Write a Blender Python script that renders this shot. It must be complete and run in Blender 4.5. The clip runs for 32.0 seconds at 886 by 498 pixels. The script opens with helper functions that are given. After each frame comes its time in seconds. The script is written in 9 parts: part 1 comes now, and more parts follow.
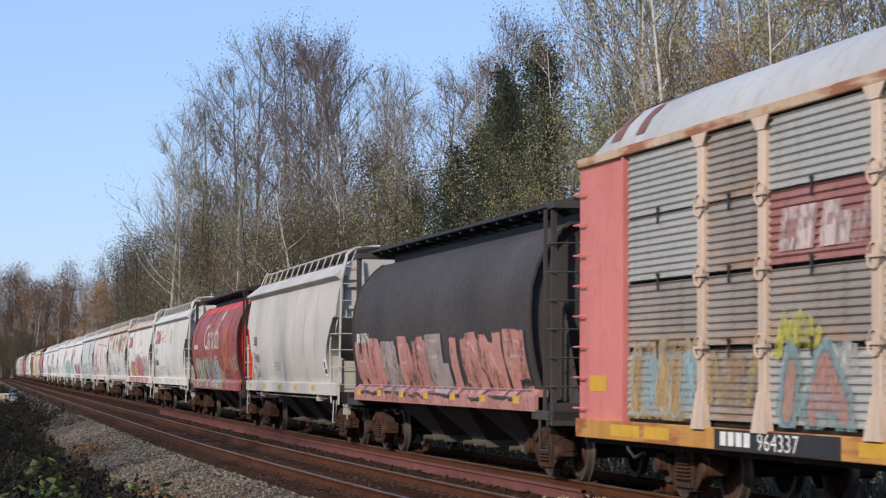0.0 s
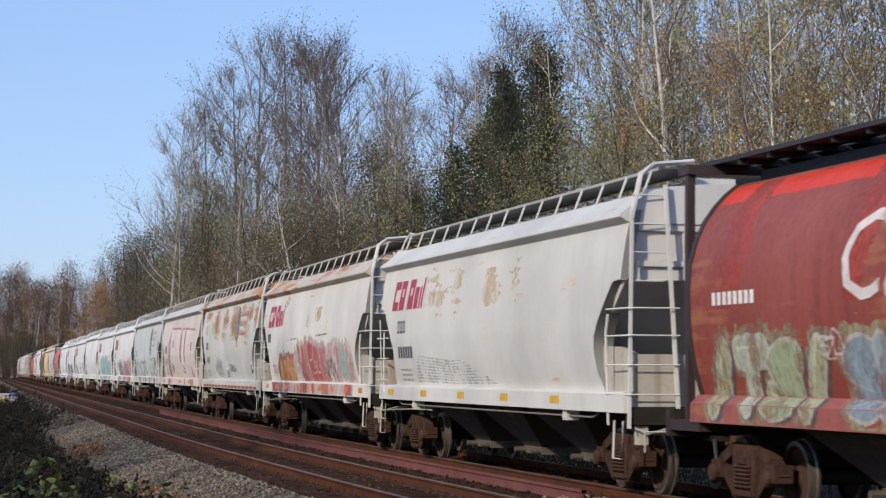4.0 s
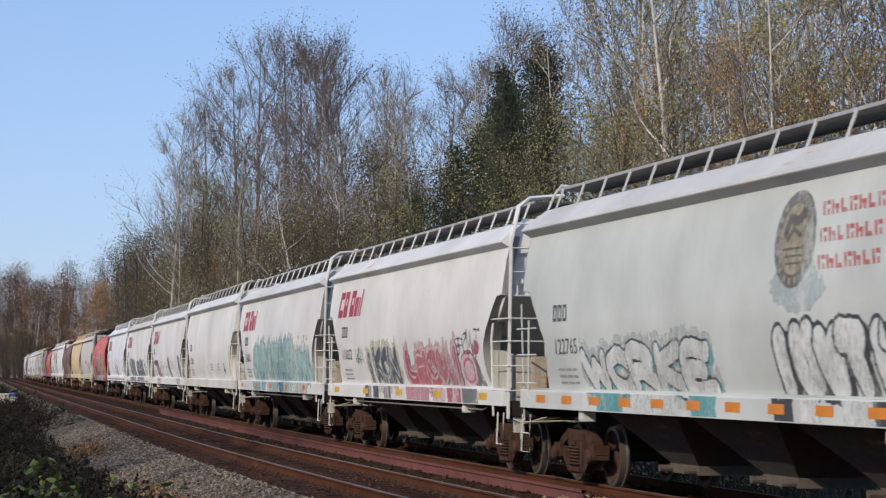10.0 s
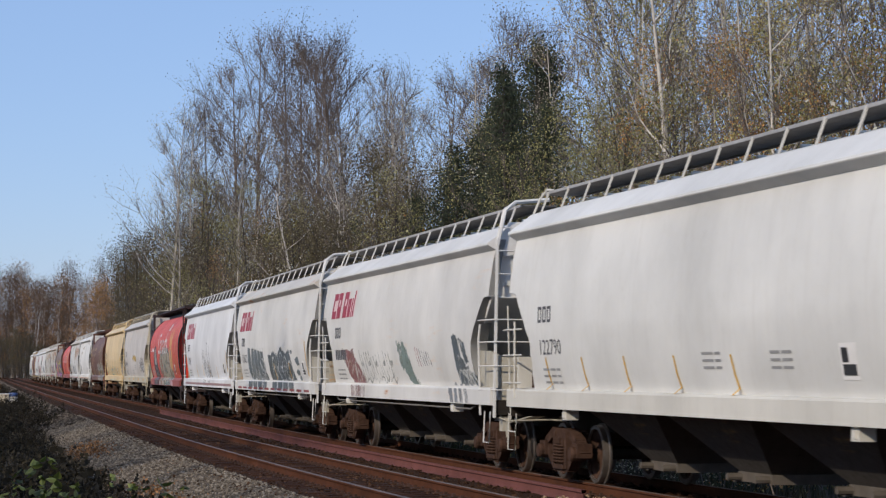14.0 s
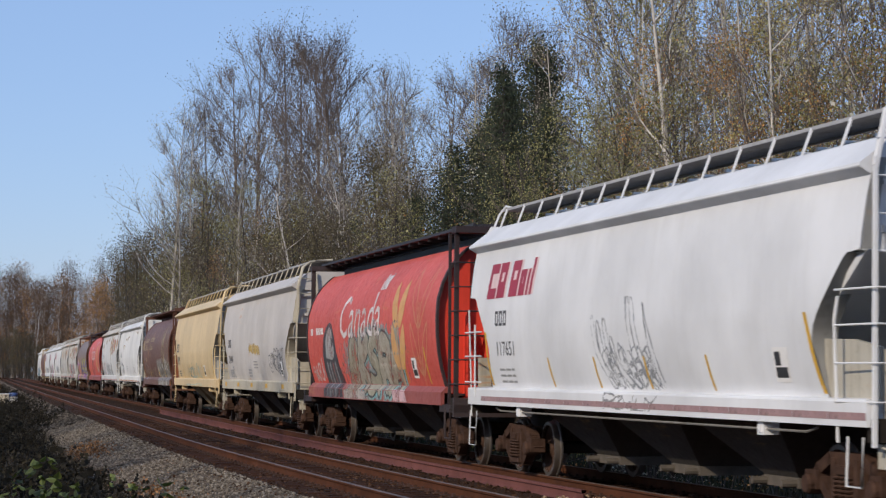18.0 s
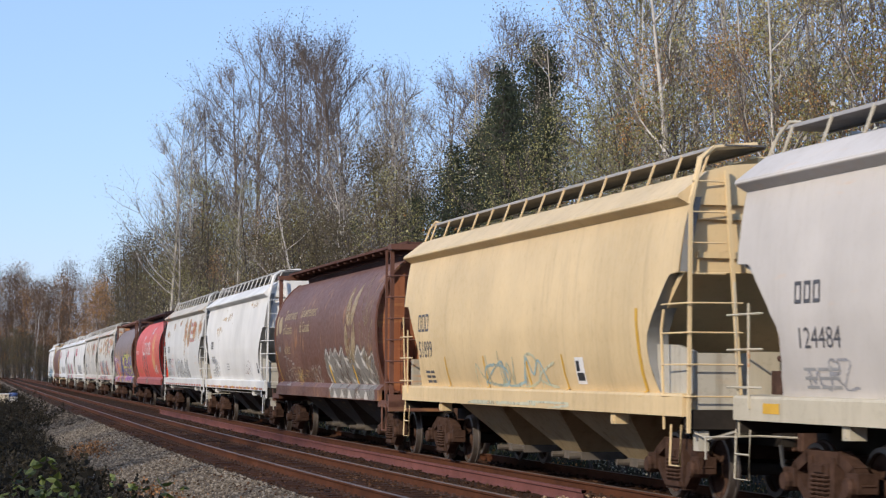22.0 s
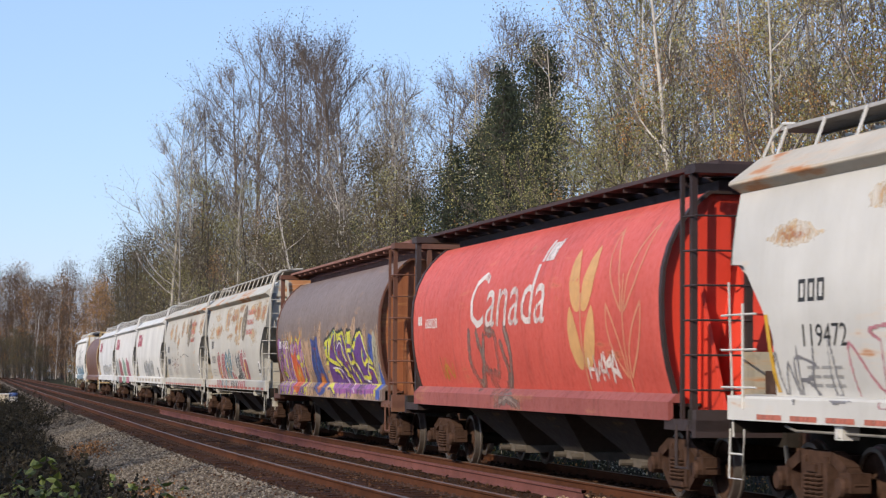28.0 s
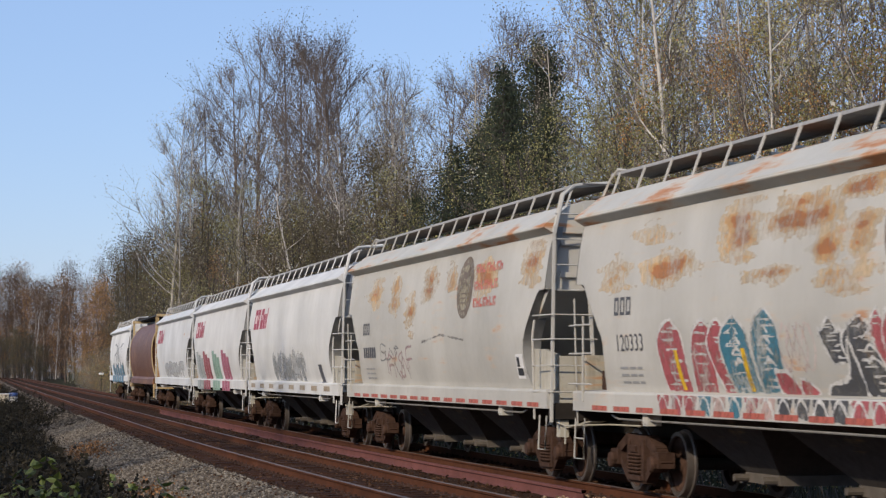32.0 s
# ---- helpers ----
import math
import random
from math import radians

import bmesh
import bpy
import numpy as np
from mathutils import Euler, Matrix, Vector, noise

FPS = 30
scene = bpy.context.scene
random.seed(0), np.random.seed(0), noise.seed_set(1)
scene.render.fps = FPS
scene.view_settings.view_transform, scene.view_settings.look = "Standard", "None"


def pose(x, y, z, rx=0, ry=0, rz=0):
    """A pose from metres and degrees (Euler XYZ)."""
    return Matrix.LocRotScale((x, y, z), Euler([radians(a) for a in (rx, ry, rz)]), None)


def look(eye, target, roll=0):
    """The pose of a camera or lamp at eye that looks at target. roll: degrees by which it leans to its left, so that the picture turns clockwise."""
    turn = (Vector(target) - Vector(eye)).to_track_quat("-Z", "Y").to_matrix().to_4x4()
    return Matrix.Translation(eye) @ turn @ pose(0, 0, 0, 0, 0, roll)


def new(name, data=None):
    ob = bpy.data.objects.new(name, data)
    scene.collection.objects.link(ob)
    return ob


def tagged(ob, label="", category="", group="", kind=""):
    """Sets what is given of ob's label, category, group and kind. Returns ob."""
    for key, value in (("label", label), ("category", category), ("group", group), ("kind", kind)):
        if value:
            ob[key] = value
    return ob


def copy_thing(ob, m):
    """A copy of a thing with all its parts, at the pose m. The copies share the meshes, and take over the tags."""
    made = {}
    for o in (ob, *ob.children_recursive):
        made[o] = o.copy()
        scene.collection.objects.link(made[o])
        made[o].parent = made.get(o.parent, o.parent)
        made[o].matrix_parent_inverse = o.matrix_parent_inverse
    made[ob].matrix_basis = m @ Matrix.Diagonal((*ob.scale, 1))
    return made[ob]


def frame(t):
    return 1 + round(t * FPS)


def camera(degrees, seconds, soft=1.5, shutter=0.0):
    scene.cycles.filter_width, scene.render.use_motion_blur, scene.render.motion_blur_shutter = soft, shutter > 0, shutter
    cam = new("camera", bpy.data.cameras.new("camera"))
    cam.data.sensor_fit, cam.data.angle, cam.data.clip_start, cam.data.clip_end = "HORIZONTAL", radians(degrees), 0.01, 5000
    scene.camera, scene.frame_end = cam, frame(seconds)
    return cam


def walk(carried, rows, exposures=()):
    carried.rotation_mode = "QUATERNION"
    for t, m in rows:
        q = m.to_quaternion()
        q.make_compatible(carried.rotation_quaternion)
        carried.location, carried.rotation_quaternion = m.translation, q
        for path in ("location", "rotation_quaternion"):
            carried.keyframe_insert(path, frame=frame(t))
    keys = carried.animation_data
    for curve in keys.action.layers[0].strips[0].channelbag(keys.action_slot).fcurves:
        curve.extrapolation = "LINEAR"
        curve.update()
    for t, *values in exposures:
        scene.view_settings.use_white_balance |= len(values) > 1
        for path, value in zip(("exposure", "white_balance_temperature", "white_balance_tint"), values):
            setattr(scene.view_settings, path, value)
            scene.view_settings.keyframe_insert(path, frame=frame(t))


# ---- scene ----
# ------------------------------------------------------------------ camera
EYE = Vector((0.0, -10.243, 1.695))
YAW, PITCH = 11.999, 3.131
aim = EYE + 50 * Vector((-math.cos(radians(YAW)) * math.cos(radians(PITCH)),
                         math.sin(radians(YAW)) * math.cos(radians(PITCH)), math.sin(radians(PITCH))))
cam = camera(22.02, 32.0, soft=1.25, shutter=0.16)
walk(cam, [(0.0, look(EYE, aim, 0.337)), (32.0, look(EYE, aim, 0.337))],
     exposures=[(0.0, 0.16, 6500, 10), (1.0, 0.1, 6500, 10), (3.0, 0.12, 6500, 10), (4.5, 0.03, 6500, 10), (6.0, -0.08, 6500, 10), (8.0, -0.06, 6500, 10), (9.5, 0.0, 6500, 10), (11.0, -0.02, 6500, 10), (13.0, -0.1, 6500, 10),
                (17.0, -0.13, 6500, 10), (18.5, -0.08, 6500, 10), (20.0, 0.3, 6500, 10), (22.0, 0.26, 6500, 10), (23.5, 0.2, 6600, 10), (25.0, 0.1, 6700, 10), (26.5, 0.2, 6700, 10), (28.0, 0.3, 6750, 10), (29.0, 0.4, 6750, 10),
                (30.0, 0.46, 6800, 11), (31.0, 0.27, 6800, 11), (32.0, 0.02, 6700, 10)])

# ------------------------------------------------------------------ light
SUN_DIR = Vector((0.62, -0.78, 0.50)).normalized()      # towards the sun
world = bpy.data.worlds.new("sky")
scene.world = world
world.use_nodes = True
wn, wl = world.node_tree.nodes, world.node_tree.links
sky = wn.new("ShaderNodeTexSky")
sky.sky_type = "NISHITA"
sky.sun_disc = False
sky.sun_elevation = math.asin(SUN_DIR.z)
sky.sun_rotation = math.atan2(SUN_DIR.x, SUN_DIR.y)
sky.air_density, sky.dust_density, sky.ozone_density = 1.0, 0.4, 4.0
wn["Background"].inputs[1].default_value = 0.125
tint = wn.new("ShaderNodeMix")
tint.data_type, tint.blend_type = "RGBA", "MULTIPLY"
tint.inputs["Factor"].default_value = 1.0
tint.inputs["B"].default_value = (1.02, 0.96, 1.12, 1)
wl.new(sky.outputs[0], tint.inputs["A"])
haze = wn.new("ShaderNodeMix")               # the thin even veil of an autumn sky
haze.data_type = "RGBA"
haze.inputs["Factor"].default_value = 0.45
haze.inputs["B"].default_value = (3.1, 4.75, 7.5, 1)
wl.new(tint.outputs["Result"], haze.inputs["A"])
wl.new(haze.outputs["Result"], wn["Background"].inputs[0])
sun = new("sun", bpy.data.lights.new("sun", "SUN"))
sun.data.energy, sun.data.angle, sun.data.color = 3.3, radians(0.6), (1.0, 0.875, 0.70)
sun.matrix_world = look(SUN_DIR * 100, (0, 0, 0))

# ------------------------------------------------------------------ track line and train motion
KA, BEND = 0.000823, -68.0


def track_y(x):
    """The track's sideways place: an easy curve near by, straight further off."""
    near = min(max(x, BEND), 30)
    ahead = KA * 90 * max(x - 30, 0)
    return ahead + KA * (near + 60) ** 2 / 2 + KA * (BEND + 60) * min(x - BEND, 0) + 0.5 * 1.24e-5 * min(x - BEND, 0) ** 2


def run(t):
    """Metres that the train has run at t seconds, from where it is at 16 s."""
    q = t - 16
    return 13.01 * q - 0.0934 * q * q / 2 + 0.0071 * q ** 3 / 6


# ------------------------------------------------------------------ shapes
class Shape:
    """A mesh in the making: vertices, faces and a material number per face."""

    def __init__(self):
        self.v, self.f, self.m = [], [], []

    def face(self, idx, mat=0):
        self.f.append(tuple(idx))
        self.m.append(mat)

    def box(self, x0, x1, y0, y1, z0, z1, mat=0):
        b = len(self.v)
        self.v += [(x, y, z) for x in (x0, x1) for y in (y0, y1) for z in (z0, z1)]
        for q in ((0, 1, 3, 2), (4, 6, 7, 5), (0, 4, 5, 1), (2, 3, 7, 6), (0, 2, 6, 4), (1, 5, 7, 3)):
            self.face([b + i for i in q], mat)
        return self

    def hexa(self, pts, mat=0):
        """A six-sided block from 4 bottom and 4 top points, both counter-clockwise from above."""
        b = len(self.v)
        self.v += [tuple(p) for p in pts]
        for q in ((3, 2, 1, 0), (4, 5, 6, 7), (0, 1, 5, 4), (1, 2, 6, 5), (2, 3, 7, 6), (3, 0, 4, 7)):
            self.face([b + i for i in q], mat)
        return self

    def tube(self, pts, radius, n=6, mat=0, radii=None, cap=True):
        pts = [Vector(p) for p in pts]
        b = len(self.v)
        for i, p in enumerate(pts):
            d = (pts[min(i + 1, len(pts) - 1)] - pts[max(i - 1, 0)])
            d = d.normalized() if d.length > 1e-9 else Vector((0, 0, 1))
            a = d.cross(Vector((0, 0, 1)) if abs(d.z) < 0.9 else Vector((1, 0, 0))).normalized()
            c = d.cross(a)
            r = radii[i] if radii else radius
            for k in range(n):
                w = 2 * math.pi * k / n
                self.v.append(tuple(p + r * (math.cos(w) * a + math.sin(w) * c)))
        for i in range(len(pts) - 1):
            for k in range(n):
                k2 = (k + 1) % n
                self.face((b + i * n + k, b + (i + 1) * n + k, b + (i + 1) * n + k2, b + i * n + k2), mat)
        if cap:
            self.face([b + k for k in range(n)], mat)
            e = b + (len(pts) - 1) * n
            self.face([e + n - 1 - k for k in range(n)], mat)
        return self

    def grid(self, rows, mat=0, close=False):
        """A skin over rows of points, each row of the same length."""
        b, n = len(self.v), len(rows[0])
        for r in rows:
            self.v += [tuple(p) for p in r]
        for i in range(len(rows) - 1):
            for k in range(n - (0 if close else 1)):
                k2 = (k + 1) % n
                self.face((b + i * n + k, b + i * n + k2, b + (i + 1) * n + k2, b + (i + 1) * n + k), mat)
        return self

    def prism(self, outline, y0, y1, mat=0):
        """An outline of (x, z) points pushed from y0 to y1."""
        b, n = len(self.v), len(outline)
        self.v += [(x, y0, z) for x, z in outline] + [(x, y1, z) for x, z in outline]
        self.face([b + i for i in range(n)], mat)
        self.face([b + n + n - 1 - i for i in range(n)], mat)
        for i in range(n):
            j = (i + 1) % n
            self.face((b + i, b + n + i, b + n + j, b + j), mat)
        return self

    def lathe(self, profile, cx, cz, n=20, mat=0):
        """A turned body round the y axis through (cx, cz): profile of (radius, y)."""
        rows = []
        for r, y in profile:
            rows.append([(cx + r * math.cos(2 * math.pi * k / n), y, cz + r * math.sin(2 * math.pi * k / n)) for k in range(n)])
        return self.grid(rows, mat, close=True)

    def bar(self, pts, w, h, mat=0):
        """A flat bar of width h in the xz plane and thickness w in y, along points."""
        for p, q in zip(pts, pts[1:]):
            p, q = Vector(p), Vector(q)
            d = (q - p).normalized()
            s = Vector((-d.z, 0, d.x)) * h / 2
            y = Vector((0, w / 2, 0))
            p, q = p - d * h * 0.3, q + d * h * 0.3
            self.hexa([p - s - y, q - s - y, q - s + y, p - s + y, p + s - y, q + s - y, q + s + y, p + s + y], mat)
        return self

    def mesh(self, name, materials=(), smooth=0.0, bevel=0.0):
        me = bpy.data.meshes.new(name)
        me.from_pydata(self.v, [], self.f)
        if bevel:
            bm = bmesh.new()
            bm.from_mesh(me)
            bmesh.ops.bevel(bm, geom=bm.edges[:], offset=bevel, segments=1, affect="EDGES", clamp_overlap=True)
            bm.to_mesh(me)
            bm.free()
        elif any(self.m):
            me.polygons.foreach_set("material_index", self.m)
        for m in materials:
            me.materials.append(m)
        if smooth:
            me.shade_smooth()
            me.set_sharp_from_angle(angle=radians(smooth))
        me.update()
        return me


MESHES = {}


def shared(name, make, smooth=0.0, bevel=0.0):
    """The mesh of that name, made once."""
    if name not in MESHES:
        MESHES[name] = make().mesh(name, (None,), smooth, bevel)
        MESHES[name].materials.clear()
        MESHES[name].materials.append(None)
    return MESHES[name]


def piece(name, me, material, parent, m=None, label=""):
    """An object on a mesh that others may share, with a material of its own."""
    ob = new(name, me)
    ob.parent = parent
    if m is not None:
        ob.matrix_basis = m
    if material is not None:
        if not me.materials:
            me.materials.append(None)
        ob.material_slots[0].link = "OBJECT"
        ob.material_slots[0].material = material
    return tagged(ob, label) if label else ob


def part(name, shape, material, parent, label="", smooth=0.0, bevel=0.0):
    mats = material if isinstance(material, (list, tuple)) else [material]
    ob = new(name, shape.mesh(name, mats, smooth, bevel))
    ob.parent = parent
    return tagged(ob, label) if label else ob


def empty(name, m=None, parent=None):
    ob = new(name)
    ob.empty_display_size = 0.3
    ob.parent = parent
    if m is not None:
        ob.matrix_basis = m
    return ob


# ------------------------------------------------------------------ materials
def material(name, color, rough=0.6, metal=0.0):
    m = bpy.data.materials.new(name)
    m.use_nodes = True
    p = m.node_tree.nodes["Principled BSDF"]
    p.inputs["Base Color"].default_value = (*color, 1)
    p.inputs["Roughness"].default_value = rough
    p.inputs["Metallic"].default_value = metal
    return m, m.node_tree.nodes, m.node_tree.links, p


def coords(n, l, scale=(1, 1, 1), shift=(0, 0, 0), source="Object"):
    tc, mp = n.new("ShaderNodeTexCoord"), n.new("ShaderNodeMapping")
    mp.inputs["Scale"].default_value, mp.inputs["Location"].default_value = scale, shift
    l.new(tc.outputs[source], mp.inputs[0])
    return mp.outputs[0]


def noise_tex(n, l, vec, scale, detail=4.0, rough=0.55):
    t = n.new("ShaderNodeTexNoise")
    t.inputs["Scale"].default_value, t.inputs["Detail"].default_value, t.inputs["Roughness"].default_value = scale, detail, rough
    if vec is not None:
        l.new(vec, t.inputs["Vector"])
    return t.outputs["Fac"]


def ramp(n, l, fac, stops):
    r = n.new("ShaderNodeValToRGB")
    while len(r.color_ramp.elements) < len(stops):
        r.color_ramp.elements.new(0.5)
    for e, (p, c) in zip(r.color_ramp.elements, stops):
        e.position = p
        e.color = (*c, 1) if len(c) == 3 else c
    l.new(fac, r.inputs[0])
    return r.outputs[0]


def mix(n, l, fac, a, b, blend="MIX"):
    m = n.new("ShaderNodeMix")
    m.data_type, m.blend_type = "RGBA", blend
    for sock, val in ((m.inputs["Factor"], fac), (m.inputs["A"], a), (m.inputs["B"], b)):
        if isinstance(val, (int, float)):
            sock.default_value = val
        elif isinstance(val, tuple):
            sock.default_value = (*val, 1)
        else:
            l.new(val, sock)
    return m.outputs["Result"]


def bump(n, l, p, height, strength=0.3, distance=0.02):
    b = n.new("ShaderNodeBump")
    b.inputs["Strength"].default_value, b.inputs["Distance"].default_value = strength, distance
    l.new(height, b.inputs["Height"])
    l.new(b.outputs[0], p.inputs["Normal"])


def car_paint(name, color, rust=0.0, dirt=0.35, seed=0, rough=0.55, rust_color=(0.33, 0.13, 0.045), stretch=(0.5, 0.5, 5.5)):
    """Weathered freight car paint: patches, streaks of grime running down, smears of rust."""
    m, n, l, p = material(name, color, rough)
    p.inputs["Specular IOR Level"].default_value = 0.3
    v = coords(n, l, (1, 1, 1), (seed * 7.3, seed * 3.1, seed * 1.7))
    big = noise_tex(n, l, v, 0.5, 3)
    pale = tuple(min(1, c * 1.12 + 0.015) for c in color)
    dull = tuple(c * 0.88 for c in color)
    col = ramp(n, l, big, [(0.3, dull), (0.7, pale)])
    streak = noise_tex(n, l, coords(n, l, (2.6, 2.6, 0.16), (seed * 5.7, 0, seed)), 1.6, 5, 0.6)
    grime = tuple(0.55 * c * f for c, f in zip(color, (0.85, 0.75, 0.62)))
    col = mix(n, l, ramp(n, l, streak, [(0.52, (0, 0, 0)), (0.78, (dirt, dirt, dirt))]), col, grime)
    fine = noise_tex(n, l, v, 9, 6, 0.7)
    col = mix(n, l, ramp(n, l, fine, [(0.55, (0, 0, 0)), (0.8, (dirt * 0.6,) * 3)]), col, tuple(c * 0.6 for c in grime))
    if rust:
        blot = noise_tex(n, l, coords(n, l, (0.55, 0.55, 0.75), (seed * 11.1, 2, seed * 0.63)), 1.3, 3, 0.5)
        comb = noise_tex(n, l, coords(n, l, stretch, (seed * 2.3, 0, seed * 1.9)), 1.6, 5, 0.6)
        rn = mix(n, l, 0.45, blot, comb)
        edge = 0.665 - 0.17 * rust
        stain = ramp(n, l, rn, [(edge - 0.05, (0, 0, 0)), (edge + 0.05, (0.55, 0.55, 0.55))])
        core = ramp(n, l, rn, [(edge, (0, 0, 0)), (edge + 0.07, (0.9, 0.9, 0.9))])
        col = mix(n, l, stain, col, tuple(min(1, 0.5 * c + 0.5 * q) for c, q in zip(color, (0.75, 0.42, 0.16))))
        col = mix(n, l, core, col, mix(n, l, noise_tex(n, l, v, 3, 4), rust_color, tuple(min(1, c * 1.7) for c in rust_color)))
    l.new(col, p.inputs["Base Color"])
    l.new(ramp(n, l, fine, [(0.3, (rough - 0.1,) * 3), (0.8, (rough + 0.2,) * 3)]), p.inputs["Roughness"])
    bump(n, l, p, mix(n, l, 0.5, big, fine), 0.12, 0.02)
    return m


def plain(name, color, rough=0.6, metal=0.0, vary=0.35, scale=6.0, source="Object"):
    m, n, l, p = material(name, color, rough, metal)
    if rough > 0.75:
        p.inputs["Specular IOR Level"].default_value = 0.12
    v = coords(n, l, source=source)
    a = noise_tex(n, l, v, scale, 5, 0.65)
    b = noise_tex(n, l, v, scale * 0.13, 3)
    col = ramp(n, l, mix(n, l, 0.45, a, b), [(0.3, tuple(c * (1 - vary) for c in color)), (0.7, tuple(min(1, c * (1 + vary)) for c in color))])
    l.new(col, p.inputs["Base Color"])
    bump(n, l, p, a, 0.25, 0.01)
    return m


def leafy(name, dark, light, rough=0.42, trans=0.25):
    """Leaves: each one a little different in colour."""
    m, n, l, p = material(name, light, rough)
    g = n.new("ShaderNodeNewGeometry")
    col = ramp(n, l, g.outputs["Random Per Island"], [(0.0, tuple(c * 0.6 for c in dark)), (0.6, tuple((a + b) / 2 for a, b in zip(dark, light))), (1.0, tuple(min(0.9, c * 1.25) for c in light))])
    o = n.new("ShaderNodeObjectInfo")
    col = mix(n, l, ramp(n, l, o.outputs["Random"], [(0, (0.0,) * 3), (1, (0.3,) * 3)]), col, tuple(c * 0.9 for c in dark))
    l.new(col, p.inputs["Base Color"])
    p.inputs["Transmission Weight"].default_value = 0.0
    p.inputs["Subsurface Weight"].default_value = 0.0
    t = n.new("ShaderNodeBsdfTranslucent")
    l.new(col, t.inputs[0])
    s = n.new("ShaderNodeMixShader")
    s.inputs[0].default_value = trans
    l.new(p.outputs[0], s.inputs[1])
    l.new(t.outputs[0], s.inputs[2])
    l.new(s.outputs[0], n["Material Output"].inputs[0])
    return m


def bark(name, dark, light):
    m, n, l, p = material(name, light, 0.85)
    a = noise_tex(n, l, coords(n, l, (3, 3, 0.8)), 2.2, 6, 0.7)
    o = n.new("ShaderNodeObjectInfo")
    col = ramp(n, l, a, [(0.35, dark), (0.62, light)])
    col = mix(n, l, ramp(n, l, o.outputs["Random"], [(0, (0,) * 3), (1, (0.5,) * 3)]), col, dark)
    l.new(col, p.inputs["Base Color"])
    bump(n, l, p, a, 0.5, 0.03)
    return m


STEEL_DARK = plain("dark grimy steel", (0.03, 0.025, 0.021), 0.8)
STEEL_TRUCK = plain("rust-brown cast steel", (0.064, 0.036, 0.026), 0.85, 0, 0.6, 7)
WHEEL_RIM = plain("worn wheel tread", (0.2, 0.17, 0.15), 0.45, 0.7, 0.3)
GRIMY_ROD = plain("grimy grey rod", (0.2, 0.19, 0.18), 0.7)
GRATING = plain("dark roof walk mesh", (0.11, 0.106, 0.105), 0.7, 0, 0.4, 12)
WALK_EDGE = plain("galvanised edge rail", (0.34, 0.33, 0.33), 0.6)
RAIL_SIDE = plain("rusty rail", (0.085, 0.032, 0.016), 0.85, 0, 0.4, 3)
RAIL_TOP = plain("dulled rail head", (0.16, 0.11, 0.088), 0.62, 0.4, 0.25, 2)
TIE = plain("creosoted wood", (0.04, 0.018, 0.011), 0.9, 0, 0.5, 4)
BLACK_PAINT = plain("black paint", (0.03, 0.03, 0.032), 0.6)
WHITE_PAINT = plain("white lettering", (0.78, 0.76, 0.74), 0.6, 0, 0.1)
RED_PAINT = plain("red lettering", (0.36, 0.035, 0.065), 0.55, 0, 0.15)
PINK_PAINT = plain("faded pink shadow paint", (0.72, 0.55, 0.54), 0.6, 0, 0.1)
GREY_PAINT = plain("dark grey lettering", (0.09, 0.09, 0.1), 0.6, 0, 0.2)
YELLOW_PAINT = plain("yellow stripe paint", (0.62, 0.36, 0.04), 0.6, 0, 0.2)
ORANGE_REFLECT = plain("orange reflector", (0.65, 0.22, 0.03), 0.4, 0, 0.2)
# ------------------------------------------------------------------ ground and tracks
NEAR_TRACK = -3.81            # centre line of the empty track, from the train's


def lerp(x, table):
    for (a, b), (c, d) in zip(table, table[1:]):
        if x <= c:
            return b + (d - b) * max(0.0, (x - a) / (c - a))
    return table[-1][1]


SECTION = [(-2500, 2.0), (-60, 0.8), (-14, 0.1), (-11, -0.1), (-9.2, -0.45), (-8.0, -0.75), (-7.2, -0.72), (-5.6, -0.26), (-5.1, -0.19), (1.6, -0.19),
           (2.1, -0.3), (3.6, -0.9), (6, -0.8), (9, -0.5), (40, 0.5), (2500, 3.0)]


def ground_z(x, y):
    """Height of the ground at a place, y counted from the train's track."""
    z = lerp(y, SECTION)
    if y < -7.2 or y > 3:
        z += 0.22 * noise.noise((x * 0.12, y * 0.25, 0)) + 0.5 * noise.noise((x * 0.01, y * 0.02, 3)) * min(1, abs(y) / 60)
    else:
        z += 0.025 * noise.noise((x * 1.1, y * 1.3, 5))
    return z


def xs_along():
    xs, x = [], 30.0
    while x > -160:
        xs.append(x)
        x -= 0.5 if x > -60 else 1.0
    while x > -700:
        xs.append(x)
        x -= 6
    return [2000, 420, 250, 150, 100, 60, 45] + xs + [-900, -1400, -2500, -4000]


def gravel(name, lo, hi, rusty, source="Object"):
    m, n, l, p = material(name, hi, 0.9)
    p.inputs["Specular IOR Level"].default_value = 0.08
    v = coords(n, l, source=source)
    vor = n.new("ShaderNodeTexVoronoi")
    vor.inputs["Scale"].default_value = 16
    l.new(v, vor.inputs["Vector"])
    cell = n.new("ShaderNodeSeparateColor")
    l.new(vor.outputs["Color"], cell.inputs[0])
    col = ramp(n, l, cell.outputs[0], [(0.0, lo), (0.55, hi), (1.0, tuple(min(1, c * 1.5) for c in hi))])
    stain = noise_tex(n, l, v, 0.8, 5, 0.65)
    col = mix(n, l, ramp(n, l, stain, [(0.35, (0.0,) * 3), (0.65, (0.75,) * 3)]), col, rusty)
    l.new(col, p.inputs["Base Color"])
    bump(n, l, p, vor.outputs["Distance"], 0.9, 0.05)
    return m


